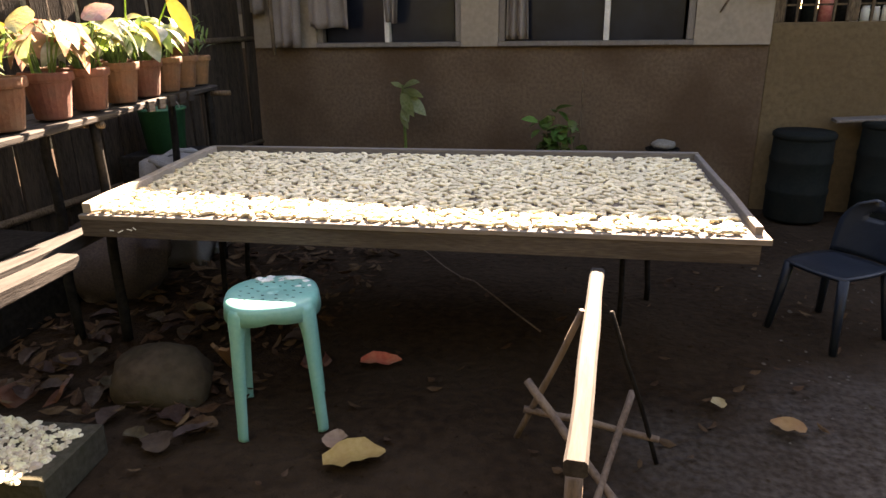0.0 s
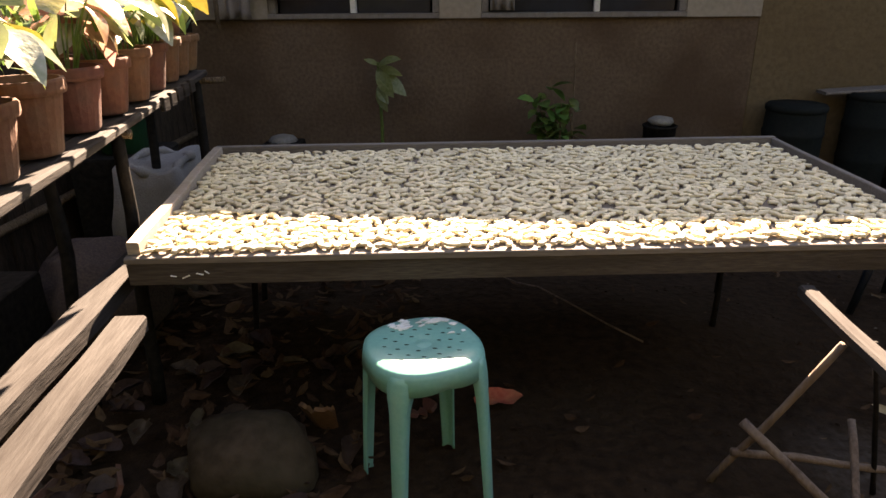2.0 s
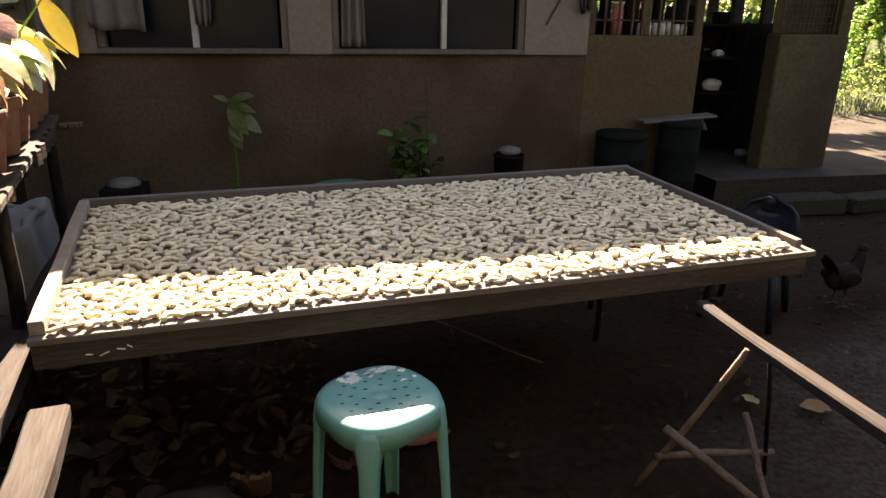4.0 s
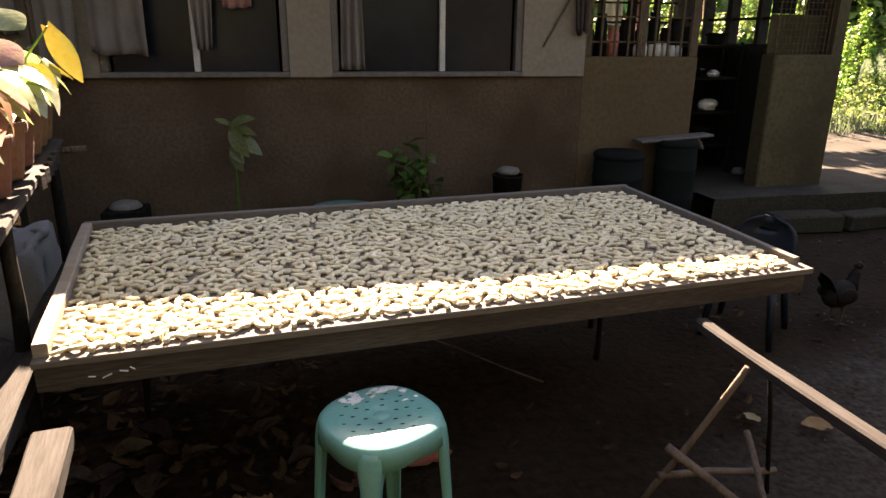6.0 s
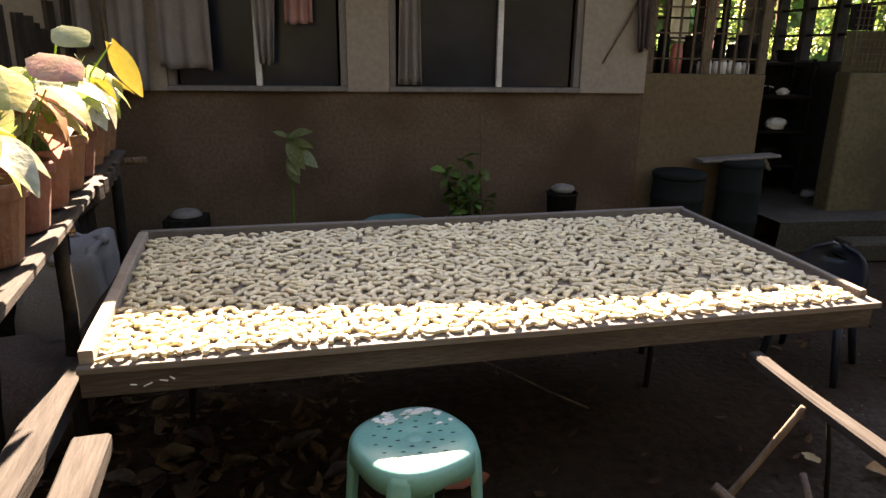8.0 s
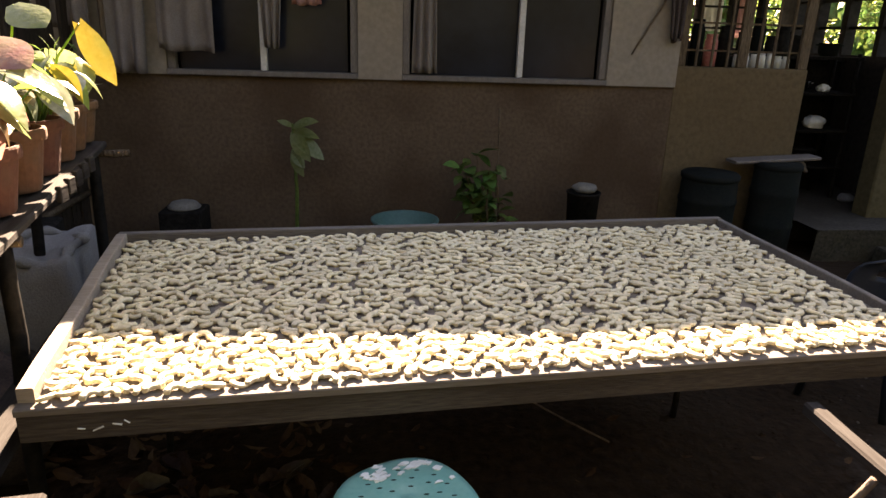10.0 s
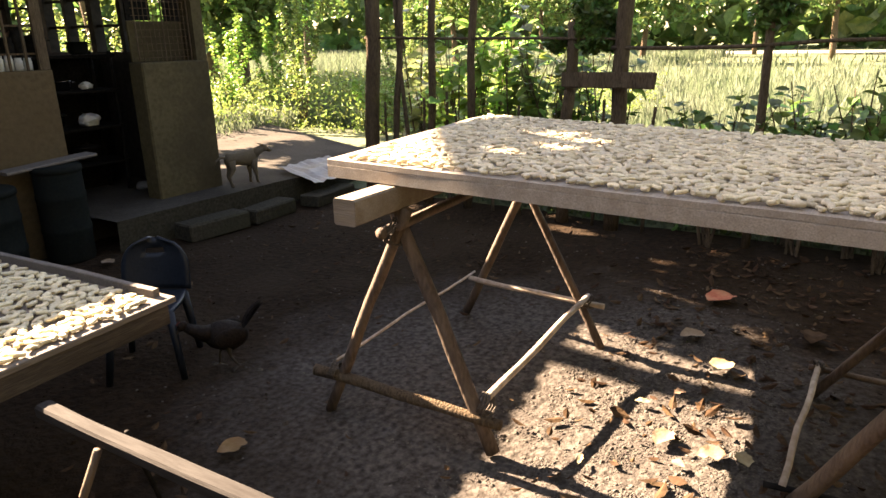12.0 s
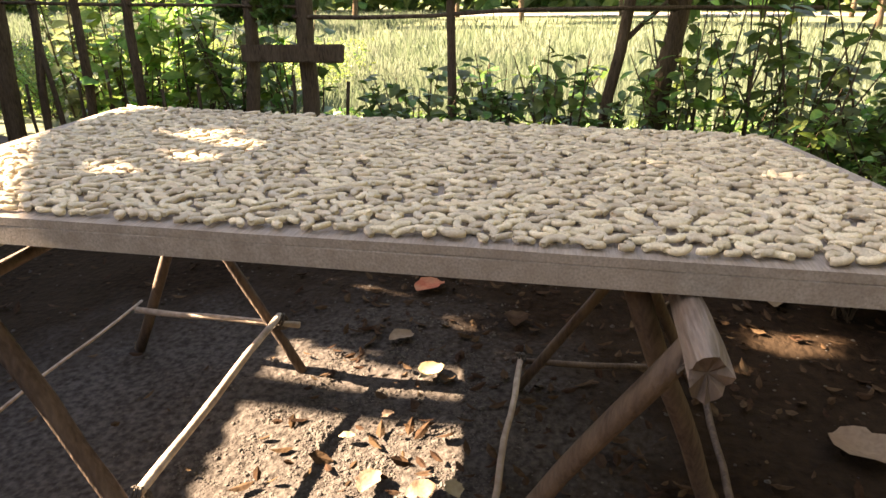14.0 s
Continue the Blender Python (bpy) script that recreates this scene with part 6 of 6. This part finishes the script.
t = thing("green_bucket", pose(-2.25, 4.92, 0.58), "green plastic bucket standing on a dark crate", "bucket")
part("bucket", bucket(bmesh.new(), 0.14, 0.27), GREEN_NET, t, smooth=True)
part("handle", tube(bmesh.new(), [(0.14 * math.cos(a), 0, 0.26 + 0.10 * math.sin(a)) for a in [i * math.pi / 8 for i in range(9)]], [0.004] * 9, 6), TIN, t)
slab(pose(-2.25, 4.92, 0.0, 0, 0, 10), (0.42, 0.40, 0.578), NEAR_BLACK, "wooden crate beneath the pot shelf, shade painted into its colour", "crate", "wooden_crate")
# near-black box stands in for deep shade under the shelf
slab(pose(-2.15, 3.3, 0.0, 0, 0, 5), (0.4, 0.9, 0.40), NEAR_BLACK, "near-black box filling the shade beneath the pot shelf", "crate", "wooden_crate")


# ---- navy chair ----
def kid_chair():
    t = thing("plastic_chair", pose(1.50, 4.40, -0.012, 0, 0, -50), "small navy plastic chair with a rounded backrest", "chair")
    bm = bmesh.new()
    g, n = [], 10
    for j in range(n + 1):
        row = []
        for i in range(n + 1):
            u, v = i / n * 2 - 1, j / n * 2 - 1
            k = 1 - 0.10 * (u * u * v * v)
            row.append(bm.verts.new((u * 0.155 * k, v * 0.155 * k, 0.335 - 0.018 * (1 - u * u) * (1 - v * v) - 0.02 * max(0, -v - 0.7))))
        g.append(row)
    for j in range(n):
        for i in range(n):
            bm.faces.new((g[j][i], g[j][i + 1], g[j + 1][i + 1], g[j + 1][i]))
    ex = bmesh.ops.extrude_face_region(bm, geom=bm.faces[:])
    for v in [e for e in ex["geom"] if isinstance(e, bmesh.types.BMVert)]:
        v.co.z -= 0.014
    bmesh.ops.recalc_face_normals(bm, faces=bm.faces)
    part("seat", bm, BLUE, t, smooth=True)
    bm = bmesh.new()
    g = []
    for j in range(11):
        f = j / 10
        w = 0.155 * math.sqrt(max(0.02, 1 - max(0, (f - 0.35) / 0.65) ** 2.6))
        g.append([bm.verts.new((u * w, 0.148 + 0.05 * f - 0.03 * u * u + 0.03, 0.33 + 0.245 * f)) for u in [i / 6 - 1 for i in range(13)]])
    for j in range(10):
        for i in range(12):
            if j == 7 and 4 <= i <= 7:
                continue
            bm.faces.new((g[j][i], g[j][i + 1], g[j + 1][i + 1], g[j + 1][i]))
    ob = part("backrest", bm, BLUE, t, smooth=True)
    md = ob.modifiers.new("thick", "SOLIDIFY")
    md.thickness = 0.014
    for sx in (-1, 1):
        for sy in (-1, 1):
            part("leg", tube(bmesh.new(), [(sx * 0.128, sy * 0.128, 0.323), (sx * 0.145, sy * 0.145, 0.16), (sx * 0.165, sy * 0.165, 0.0)], [0.022, 0.018, 0.015], 8), BLUE, t, smooth=True)


kid_chair()


# ---- things lying in the yard ----
def stone(x, y, r, sz, seed, material, label, name="stone"):
    bm = bmesh.new()
    bmesh.ops.create_icosphere(bm, subdivisions=3, radius=1)
    for v in bm.verts:
        d = 1 + 0.22 * noise.noise(v.co * 1.1 + Vector((seed, 0, 0))) + 0.10 * noise.noise(v.co * 3 + Vector((seed, 0, 0))) + 0.04 * noise.noise(v.co * 8 + Vector((seed, 0, 0)))
        v.co = Vector((v.co.x * r[0] * d, v.co.y * r[1] * d, max(v.co.z * r[2] * d, -r[2] * 0.55)))
    lo = min(v.co.z for v in bm.verts)
    for v in bm.verts:
        v.co.z -= lo
    return tagged(part(name, bm, material, None, label, smooth=True, m=pose(x, y, sz)), category="stone")


stone(-1.03, 3.22, (0.20, 0.16, 0.13), -0.02, 3, STONE, "large brown weathered field stone among dry leaves")


def shard(x, y, z, rz, tilt, r, h, arc, label):
    bm = bmesh.new()
    n = 12
    lo = [(r * 0.72 * math.cos(a), r * 0.72 * math.sin(a), 0) for a in [arc * (i / n - 0.5) for i in range(n + 1)]]
    hi = [(r * math.cos(a), r * math.sin(a), h * (1 - 0.35 * abs(noise.noise((i * 0.5, 2, x))))) for i, a in enumerate([arc * (i / n - 0.5) for i in range(n + 1)])]
    A, B = [bm.verts.new(p) for p in lo], [bm.verts.new(p) for p in hi]
    for i in range(n):
        bm.faces.new((A[i], A[i + 1], B[i + 1], B[i]))
    ob = part("pot_shard", bm, TERRA, None, label, m=pose(x, y, z, 0, tilt, rz))
    md = ob.modifiers.new("thick", "SOLIDIFY")
    md.thickness = 0.014
    return tagged(ob, category="pot shard", group="broken pots")


shard(-1.52, 3.16, 0.05, -70, 75, 0.13, 0.17, 2.6, "broken orange clay pot lying in dry leaves")
shard(-0.86, 3.50, 0.02, -95, 20, 0.10, 0.15, 1.3, "orange clay pot shard standing in the soil")
shard(-0.62, 3.66, 0.03, -60, 70, 0.09, 0.13, 1.6, "fallen orange clay pot shard behind the stool")

# a rough block at the yard's near corner with a gravelly top
slab(pose(-1.22, 2.62, 0.0, 0, 0, 10), (0.62, 0.30, 0.12), CONCRETE_SHADED, "rough concrete block with a gravelly top", "block", "concrete_block")


def lying_leaf(x, y, rz, length, width, material, label, curl=0.5, name="fallen_leaf"):
    bm = bmesh.new()
    rows, n = [], 7
    for i in range(n + 1):
        f = i / n
        w = width * math.sin(math.pi * min(1, f * 0.9 + 0.08)) ** 0.75
        row = []
        for k in range(5):
            u = k / 2 - 1
            z = 0.012 + curl * (abs(u) ** 1.6) * w * 0.6 + 0.05 * length * math.sin(f * 4 + rz) ** 2 + 0.004 * noise.noise((f * 6, u * 3, rz))
            row.append(bm.verts.new((u * w * (1 + 0.55 * noise.noise((f * 5, u * 0.8, rz))), length * (f - 0.5), z)))
        rows.append(row)
    for a, b in zip(rows, rows[1:]):
        for k in range(4):
            bm.faces.new((a[k], a[k + 1], b[k + 1], b[k]))
    return tagged(part(name, bm, material, None, label, smooth=True, m=pose(x, y, 0.012, 0, 0, rz)), category="leaf", group="fallen leaves")


for x, y, rz, ln, w, mt, lab in ((-0.29, 3.60, -75, 0.17, 0.055, DRY_RED, "bright red-orange fallen leaf on dark soil"), (-0.14, 2.99, -60, 0.20, 0.07, DRY_YELLOW, "torn ochre fallen leaf on dark soil"),
                                 (-0.24, 3.06, 10, 0.10, 0.04, DRY_PALE, "small pale fallen leaf on dark soil"), (1.20, 3.52, 70, 0.11, 0.045, DRY_YELLOW, "pale yellow fallen leaf on bare soil"),
                                 (0.99, 3.62, 20, 0.07, 0.025, DRY_PALE, "small curled pale leaf on bare soil"), (3.62, 2.29, 60, 0.19, 0.075, DRY_RED, "large orange fallen leaf beneath the drying board"),
                                 (2.08, 2.19, 80, 0.11, 0.04, DRY_PALE, "dry cream leaf in the sunlit patch"), (2.06, 2.01, 30, 0.10, 0.045, DRY_PALE, "crumpled cream leaf in the sunlit patch"),
                                 (2.09, 1.91, 120, 0.09, 0.03, DRY_PALE, "torn cream leaf in the sunlit patch"), (2.30, 2.33, 15, 0.06, 0.018, DRY_PALE, "small cream leaf scrap in the sunlit patch"), (1.80, 2.40, 100, 0.06, 0.010, DRY_PALE, "thin pale husk on the soil"), (2.45, 2.22, 50, 0.055, 0.02, DRY_PALE, "crumpled pale leaf scrap on the soil"), (1.95, 2.10, 160, 0.05, 0.018, DRY_PALE, "torn pale leaf scrap on the soil"), (2.78, 2.12, 75, 0.13, 0.05, DRY_PALE, "tan fallen leaf near the trestle"),
                                 (3.31, 1.80, 90, 0.14, 0.06, DRY, "brown fallen leaf beneath the board"), (2.51, 0.57, 130, 0.20, 0.10, DRY_PALE, "large buff fallen leaf in shade"),
                                 (3.73, 0.53, 80, 0.20, 0.07, DRY_PALE, "large pale fallen leaf in shade"), (3.05, 2.31, 40, 0.12, 0.05, DRY_PALE, "pale fallen leaf beneath the board"),
                                 (-1.62, 3.02, 30, 0.16, 0.05, BROWN_LEAF, "curled tan leaf among dry litter"), (-1.25, 3.35, 60, 0.15, 0.05, BROWN_LEAF, "crumpled brown leaf beside the stone"), (-0.80, 2.89, 40, 0.13, 0.05, BROWN_LEAF, "crumpled tan leaf near the stone"), (-0.72, 3.0, 120, 0.12, 0.05, DRY, "brown curled leaf near the stone"),
                                 (4.85, 6.15, 60, 0.13, 0.06, LEAF_YELLOW, "bright yellow fallen leaf beside the path"), (2.23, 6.0, 20, 0.1, 0.045, DRY_PALE, "pale leaf on dark soil near the drums"),
                                 (1.75, 2.0, 10, 0.10, 0.03, DRY, "small curled brown leaf on soil"), (3.85, 1.4, 100, 0.16, 0.06, DRY, "dry brown leaf under the board")):
    ob = lying_leaf(x, y, rz, ln, w, mt, lab)
    if mt is LEAF_YELLOW:
        ob.location.z = 0.20

rl = random.Random(17)
for k in range(46):
    x, y = rl.uniform(-1.75, -0.72), rl.uniform(2.86, 3.95)
    if (x + 1.03) ** 2 + (y - 3.22) ** 2 < 0.045:
        continue
    lying_leaf(x, y, rl.uniform(0, 360), rl.uniform(0.09, 0.17), rl.uniform(0.022, 0.045), BROWN_LEAF, "curled brown dry leaf lying in the litter", rl.uniform(0.8, 1.7))

for a, b, r in (((0.29, 4.05, 0.02), (-0.58, 4.95, 0.06), 0.004), ((3.3, 1.2, 0.012), (4.0, 0.9, 0.015), 0.009)):
    tagged(part("twig", stick(a, b, r, r * 0.6, bend=0.03), POLE, None, "thin dry twig lying on the soil", smooth=True), category="twig", group="twigs on the ground")


def litter():
    rng = np.random.default_rng(31)
    areas = (((-2.3, -0.65), (2.95, 4.9), 640, 0.045), ((-1.3, 1.5), (2.4, 6.3), 160, 0.028), ((1.2, 3.1), (1.6, 5.8), 150, 0.026), ((1.6, 4.7), (-0.3, 2.6), 900, 0.038), ((3.0, 4.8), (2.4, 5.8), 140, 0.035), ((4.2, 5.0), (-0.6, 1.2), 260, 0.06))
    for k, ((x0, x1), (y0, y1), n, size) in enumerate(areas):
        c = np.stack([rng.uniform(x0, x1, n), rng.uniform(y0, y1, n), rng.uniform(0.012, 0.05 if k in (0, 5) else 0.025, n)], 1)
        a = rng.uniform(0, 2 * np.pi, n)
        s = size * rng.uniform(0.4, 1.2, n)
        v = np.stack([np.cos(a) * s, np.sin(a) * s, rng.normal(0, 0.25, n) * s], 1)
        u = np.stack([-np.sin(a) * s * 0.42, np.cos(a) * s * 0.42, rng.normal(0, 0.16, n) * s], 1)
        tagged(new("leaf_litter", quads_mesh("leaf_litter", c, u, v, DRY)), "scattered brown dry leaves on the bare soil", "leaf litter", kind="stuff")


litter()


def clods():
    """Clods and pebbles, joined: squashed eight-sided lumps."""
    rng = np.random.default_rng(32)
    base = np.array([(1, 0, 0), (0.7, 0.7, 0.1), (0, 1, 0), (-0.7, 0.7, 0), (-1, 0, 0.1), (-0.7, -0.7, 0), (0, -1, 0), (0.7, -0.7, 0.1), (0.45, 0.2, 0.75), (-0.25, 0.45, 0.7), (-0.35, -0.4, 0.8), (0.35, -0.4, 0.65)])
    faces = [(0, 1, 8), (1, 2, 9, 8), (2, 3, 9), (3, 4, 10, 9), (4, 5, 10), (5, 6, 11, 10), (6, 7, 11), (7, 0, 8, 11), (8, 9, 10, 11)]
    groups = (((1.1, 3.3), (1.6, 2.95), 26000, 0.008, PALE_SOIL), ((1.2, 4.6), (0.0, 5.8), 1500, 0.010, PALE_SOIL), ((1.2, 4.6), (0.0, 5.8), 2000, 0.012, SOIL), ((-1.3, 1.4), (2.4, 6.2), 1400, 0.011, SOIL), ((-1.48, -0.95), (2.50, 2.76), 900, 0.015, SUN_CHIPS))
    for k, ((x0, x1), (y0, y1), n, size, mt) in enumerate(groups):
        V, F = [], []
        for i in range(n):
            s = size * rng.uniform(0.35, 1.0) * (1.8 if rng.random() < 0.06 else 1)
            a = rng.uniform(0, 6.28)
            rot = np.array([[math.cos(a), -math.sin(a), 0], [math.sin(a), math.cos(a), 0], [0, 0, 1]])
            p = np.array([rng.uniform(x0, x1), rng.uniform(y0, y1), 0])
            # pale crumbs crowd in here to brighten the sunlit patch
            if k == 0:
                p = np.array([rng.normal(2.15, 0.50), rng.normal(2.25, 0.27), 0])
            p[2] = 0.1195 if mt is SUN_CHIPS else 0.022 * noise.noise((p[0] * 1.7, p[1] * 1.7, 0)) + 0.012 * noise.noise((p[0] * 6, p[1] * 6, 3)) - 0.008
            V.append((base * np.array([1, rng.uniform(0.6, 1), rng.uniform(0.6, 1)]) * rng.uniform(0.8, 1.2, (12, 3))) @ rot.T * s + p)
            F.extend([tuple(q + i * 12 for q in f) for f in faces])
        me = bpy.data.meshes.new("soil_clods")
        me.from_pydata(np.concatenate(V).tolist(), [], F)
        me.materials.append(mt)
        tagged(new("gravel" if mt is SUN_CHIPS else "soil_clods", me), "loose gravel on the concrete block, coloured pale for sunlight" if mt is SUN_CHIPS else "loose clods and crumbs of dark soil", "gravel" if mt is SUN_CHIPS else "soil", kind="stuff")


clods()


# ---- hen and dog ----
def blob(bm, centre, r, seg=14, rings=9, m=None):
    ob = bmesh.ops.create_uvsphere(bm, u_segments=seg, v_segments=rings, radius=1)
    for v in ob["verts"]:
        v.co = Vector((v.co.x * r[0], v.co.y * r[1], v.co.z * r[2]))
        if m is not None:
            v.co = m @ v.co
        v.co += Vector(centre)
    return bm


def hen():
    t = thing("hen", pose(2.045, 4.40, 0), "black hen with a raised tail walking in the yard", "hen")
    bm = blob(bmesh.new(), (0, 0, 0.155), (0.098, 0.062, 0.066), m=pose(0, 0, 0, 0, -12, 0))
    for v in bm.verts:
        v.co += noise.noise_vector(v.co * 40) * 0.004
    part("body", bm, FEATHER, t, smooth=True)
    for s in (-1, 1):
        part("wing", blob(bmesh.new(), (-0.01, s * 0.056, 0.162), (0.075, 0.014, 0.042), m=pose(0, 0, 0, 0, 10, 0)), FEATHER, t, smooth=True)
    for k in range(7):
        a = (k - 3) * 0.13
        m = Matrix.Translation((-0.07, 0.01 * (k - 3), 0.18)) @ pose(0, 0, 0, 0, 0, 90 + math.degrees(a) * 0.8) @ pose(0, 0, 0, 55 + 5 * (k % 3), 0, 0)
        part("tail_feather", leaf_blade(bmesh.new(), m, 0.135, 0.024, 0.2, 0.25, 0, 4), FEATHER, t)
    head = part("neck", tube(bmesh.new(), [(0, 0, 0), (0.02, 0, 0.035), (0.032, 0, 0.075), (0.038, 0, 0.10)], [0.042, 0.032, 0.023, 0.019], 12), FEATHER, t, smooth=True, m=pose(0.065, 0, 0.175))
    part("skull", blob(bmesh.new(), (0.043, 0, 0.112), (0.025, 0.018, 0.020)), FEATHER, head, smooth=True)
    part("beak", tube(bmesh.new(), [(0.062, 0, 0.112), (0.085, 0, 0.104)], [0.008, 0.001], 6), SHANK, head)
    part("comb", box(bmesh.new(), (0.035, -0.002, 0.127), (0.056, 0.002, 0.137), bevel=0.002), COMB, head)
    legs = []
    for s in (-1, 1):
        leg = part("leg", tube(bmesh.new(), [(0, 0, 0.0), (0.012, 0, -0.05), (0.0, 0, -0.108)], [0.016, 0.006, 0.005], 8), SHANK, t, m=pose(0.0, s * 0.03, 0.112))
        for a in (-0.5, 0, 0.5, 3.14):
            part("toe", tube(bmesh.new(), [(0, 0, -0.106), (0.036 * math.cos(a), 0.036 * math.sin(a), -0.110)], [0.004, 0.002], 5), SHANK, leg)
        legs.append(leg)
    return t, head, legs


def dog():
    t = thing("dog", pose(2.75, 7.6, 0.235), "lean tan short-haired dog walking past the pillar", "dog")
    bm = bmesh.new()
    secs = ((-0.20, 0.325, 0.030, 0.045), (-0.17, 0.33, 0.062, 0.075), (-0.08, 0.325, 0.060, 0.072), (0.02, 0.315, 0.068, 0.085), (0.12, 0.315, 0.075, 0.098), (0.18, 0.33, 0.060, 0.082), (0.225, 0.345, 0.035, 0.05))
    rings = [[bm.verts.new((x, w * math.cos(a), z + h * math.sin(a))) for a in [2 * math.pi * k / 14 for k in range(14)]] for x, z, w, h in secs]
    for r, s in zip(rings, rings[1:]):
        for k in range(14):
            bm.faces.new((r[k], r[(k + 1) % 14], s[(k + 1) % 14], s[k]))
    bm.faces.new(rings[0])
    bm.faces.new(rings[-1])
    bmesh.ops.recalc_face_normals(bm, faces=bm.faces)
    part("body", bm, FUR, t, smooth=True)
    part("neck", tube(bmesh.new(), [(0.17, 0, 0.345), (0.25, 0, 0.385), (0.30, 0, 0.40)], [0.064, 0.047, 0.042], 12), FUR, t, smooth=True)
    head = part("head", blob(bmesh.new(), (0.315, 0, 0.405), (0.058, 0.047, 0.048)), FUR, t, smooth=True)
    part("muzzle", tube(bmesh.new(), [(0.34, 0, 0.395), (0.385, 0, 0.375), (0.415, 0, 0.362)], [0.034, 0.025, 0.018], 10), FUR, head, smooth=True)
    part("nose", blob(bmesh.new(), (0.418, 0, 0.366), (0.010, 0.011, 0.008), 8, 6), NOSE, head)
    for s in (-1, 1):
        part("ear", leaf_blade(bmesh.new(), Matrix.Translation((0.29, s * 0.030, 0.435)) @ pose(0, 0, 0, 60, 0, 90), 0.06, 0.022, 0.4, 0.5), FUR, head)
    part("tail", tube(bmesh.new(), [(-0.19, 0, 0.35), (-0.25, 0, 0.36), (-0.31, 0.01, 0.33), (-0.34, 0.01, 0.28)], [0.020, 0.015, 0.012, 0.006], 8), FUR, t, smooth=True)
    legs = []
    for x, z in ((0.15, 0.30), (-0.15, 0.31)):
        for s in (-1, 1):
            rear = x < 0
            pts = [(0, 0, 0), (0.015 if rear else -0.01, 0, -0.10), (-0.03 if rear else 0.0, 0, -0.19), (0.0, 0, 0.016 - z), (0.025, 0, 0.010 - z)]
            legs.append(part("leg", tube(bmesh.new(), pts, [0.048, 0.036, 0.020, 0.015, 0.012], 10), FUR, t, smooth=True, m=pose(x, s * 0.045, z)))
    return t, legs


def resize(root, k):
    """Makes a thing and its parts k times as large."""
    done = set()
    for o in root.children_recursive:
        if o.data.name not in done:
            o.data.transform(Matrix.Scale(k, 4))
            done.add(o.data.name)
        o.location = o.location * k


HEN, HEN_NECK, HEN_LEGS = hen()
DOG, DOG_LEGS = dog()
resize(HEN, 1.06)
resize(DOG, 0.74)


def motions():
    walk(HEN, [(t, pose(x, y, 0, 0, 0, a)) for t, x, y, a in ((0, 2.06, 4.42, 12), (4.8, 2.05, 4.40, 10), (7.7, 2.03, 4.40, 15), (9.8, 2.05, 4.33, 25), (10.5, 2.02, 4.27, 40), (11.0, 1.985, 4.22, 50), (11.5, 1.78, 4.13, 98), (12.0, 1.66, 4.08, 150), (12.5, 1.56, 4.2, 155), (14.0, 1.2, 4.3, 180))])
    walk(HEN_NECK, [(t, pose(0.069, 0, 0.1855, 0, a, 0)) for t, a in ((0, 0), (10.5, 0), (11.0, 10), (11.5, 5), (12.0, 40), (12.5, 45), (14.0, 0))])
    for s, leg in zip((-1, 1), HEN_LEGS):
        walk(leg, [(0, pose(0, s * 0.0318, 0.1187))] + [(10 + 0.25 * k, pose(0, s * 0.0318, 0.1187, 0, s * 20 * (-1) ** k if k else 0, 0)) for k in range(12)] + [(14.0, pose(0, s * 0.0318, 0.1187))])
    walk(DOG, [(t, pose(x, y, 0.235, 0, 0, a)) for t, x, y, a in ((0, 2.74, 7.2, -85), (10.8, 2.74, 7.2, -85), (11.0, 2.76, 7.0, -80), (11.2, 2.84, 6.60, -60), (11.3, 2.97, 6.44, -32), (11.5, 3.19, 6.39, -12), (12.0, 3.78, 6.36, -10), (12.5, 4.05, 6.36, -14), (13.0, 4.25, 6.42, 5), (14.0, 4.9, 6.75, 20))])
    for k, leg in enumerate(DOG_LEGS):
        base = leg.location.copy()
        sg = 1 if k in (0, 3) else -1
        walk(leg, [(0, pose(*base)), (10.6, pose(*base))] + [(10.85 + 0.25 * j, pose(*base, 0, sg * 22 * (-1) ** j, 0)) for j in range(12)] + [(14.0, pose(*base))])


motions()
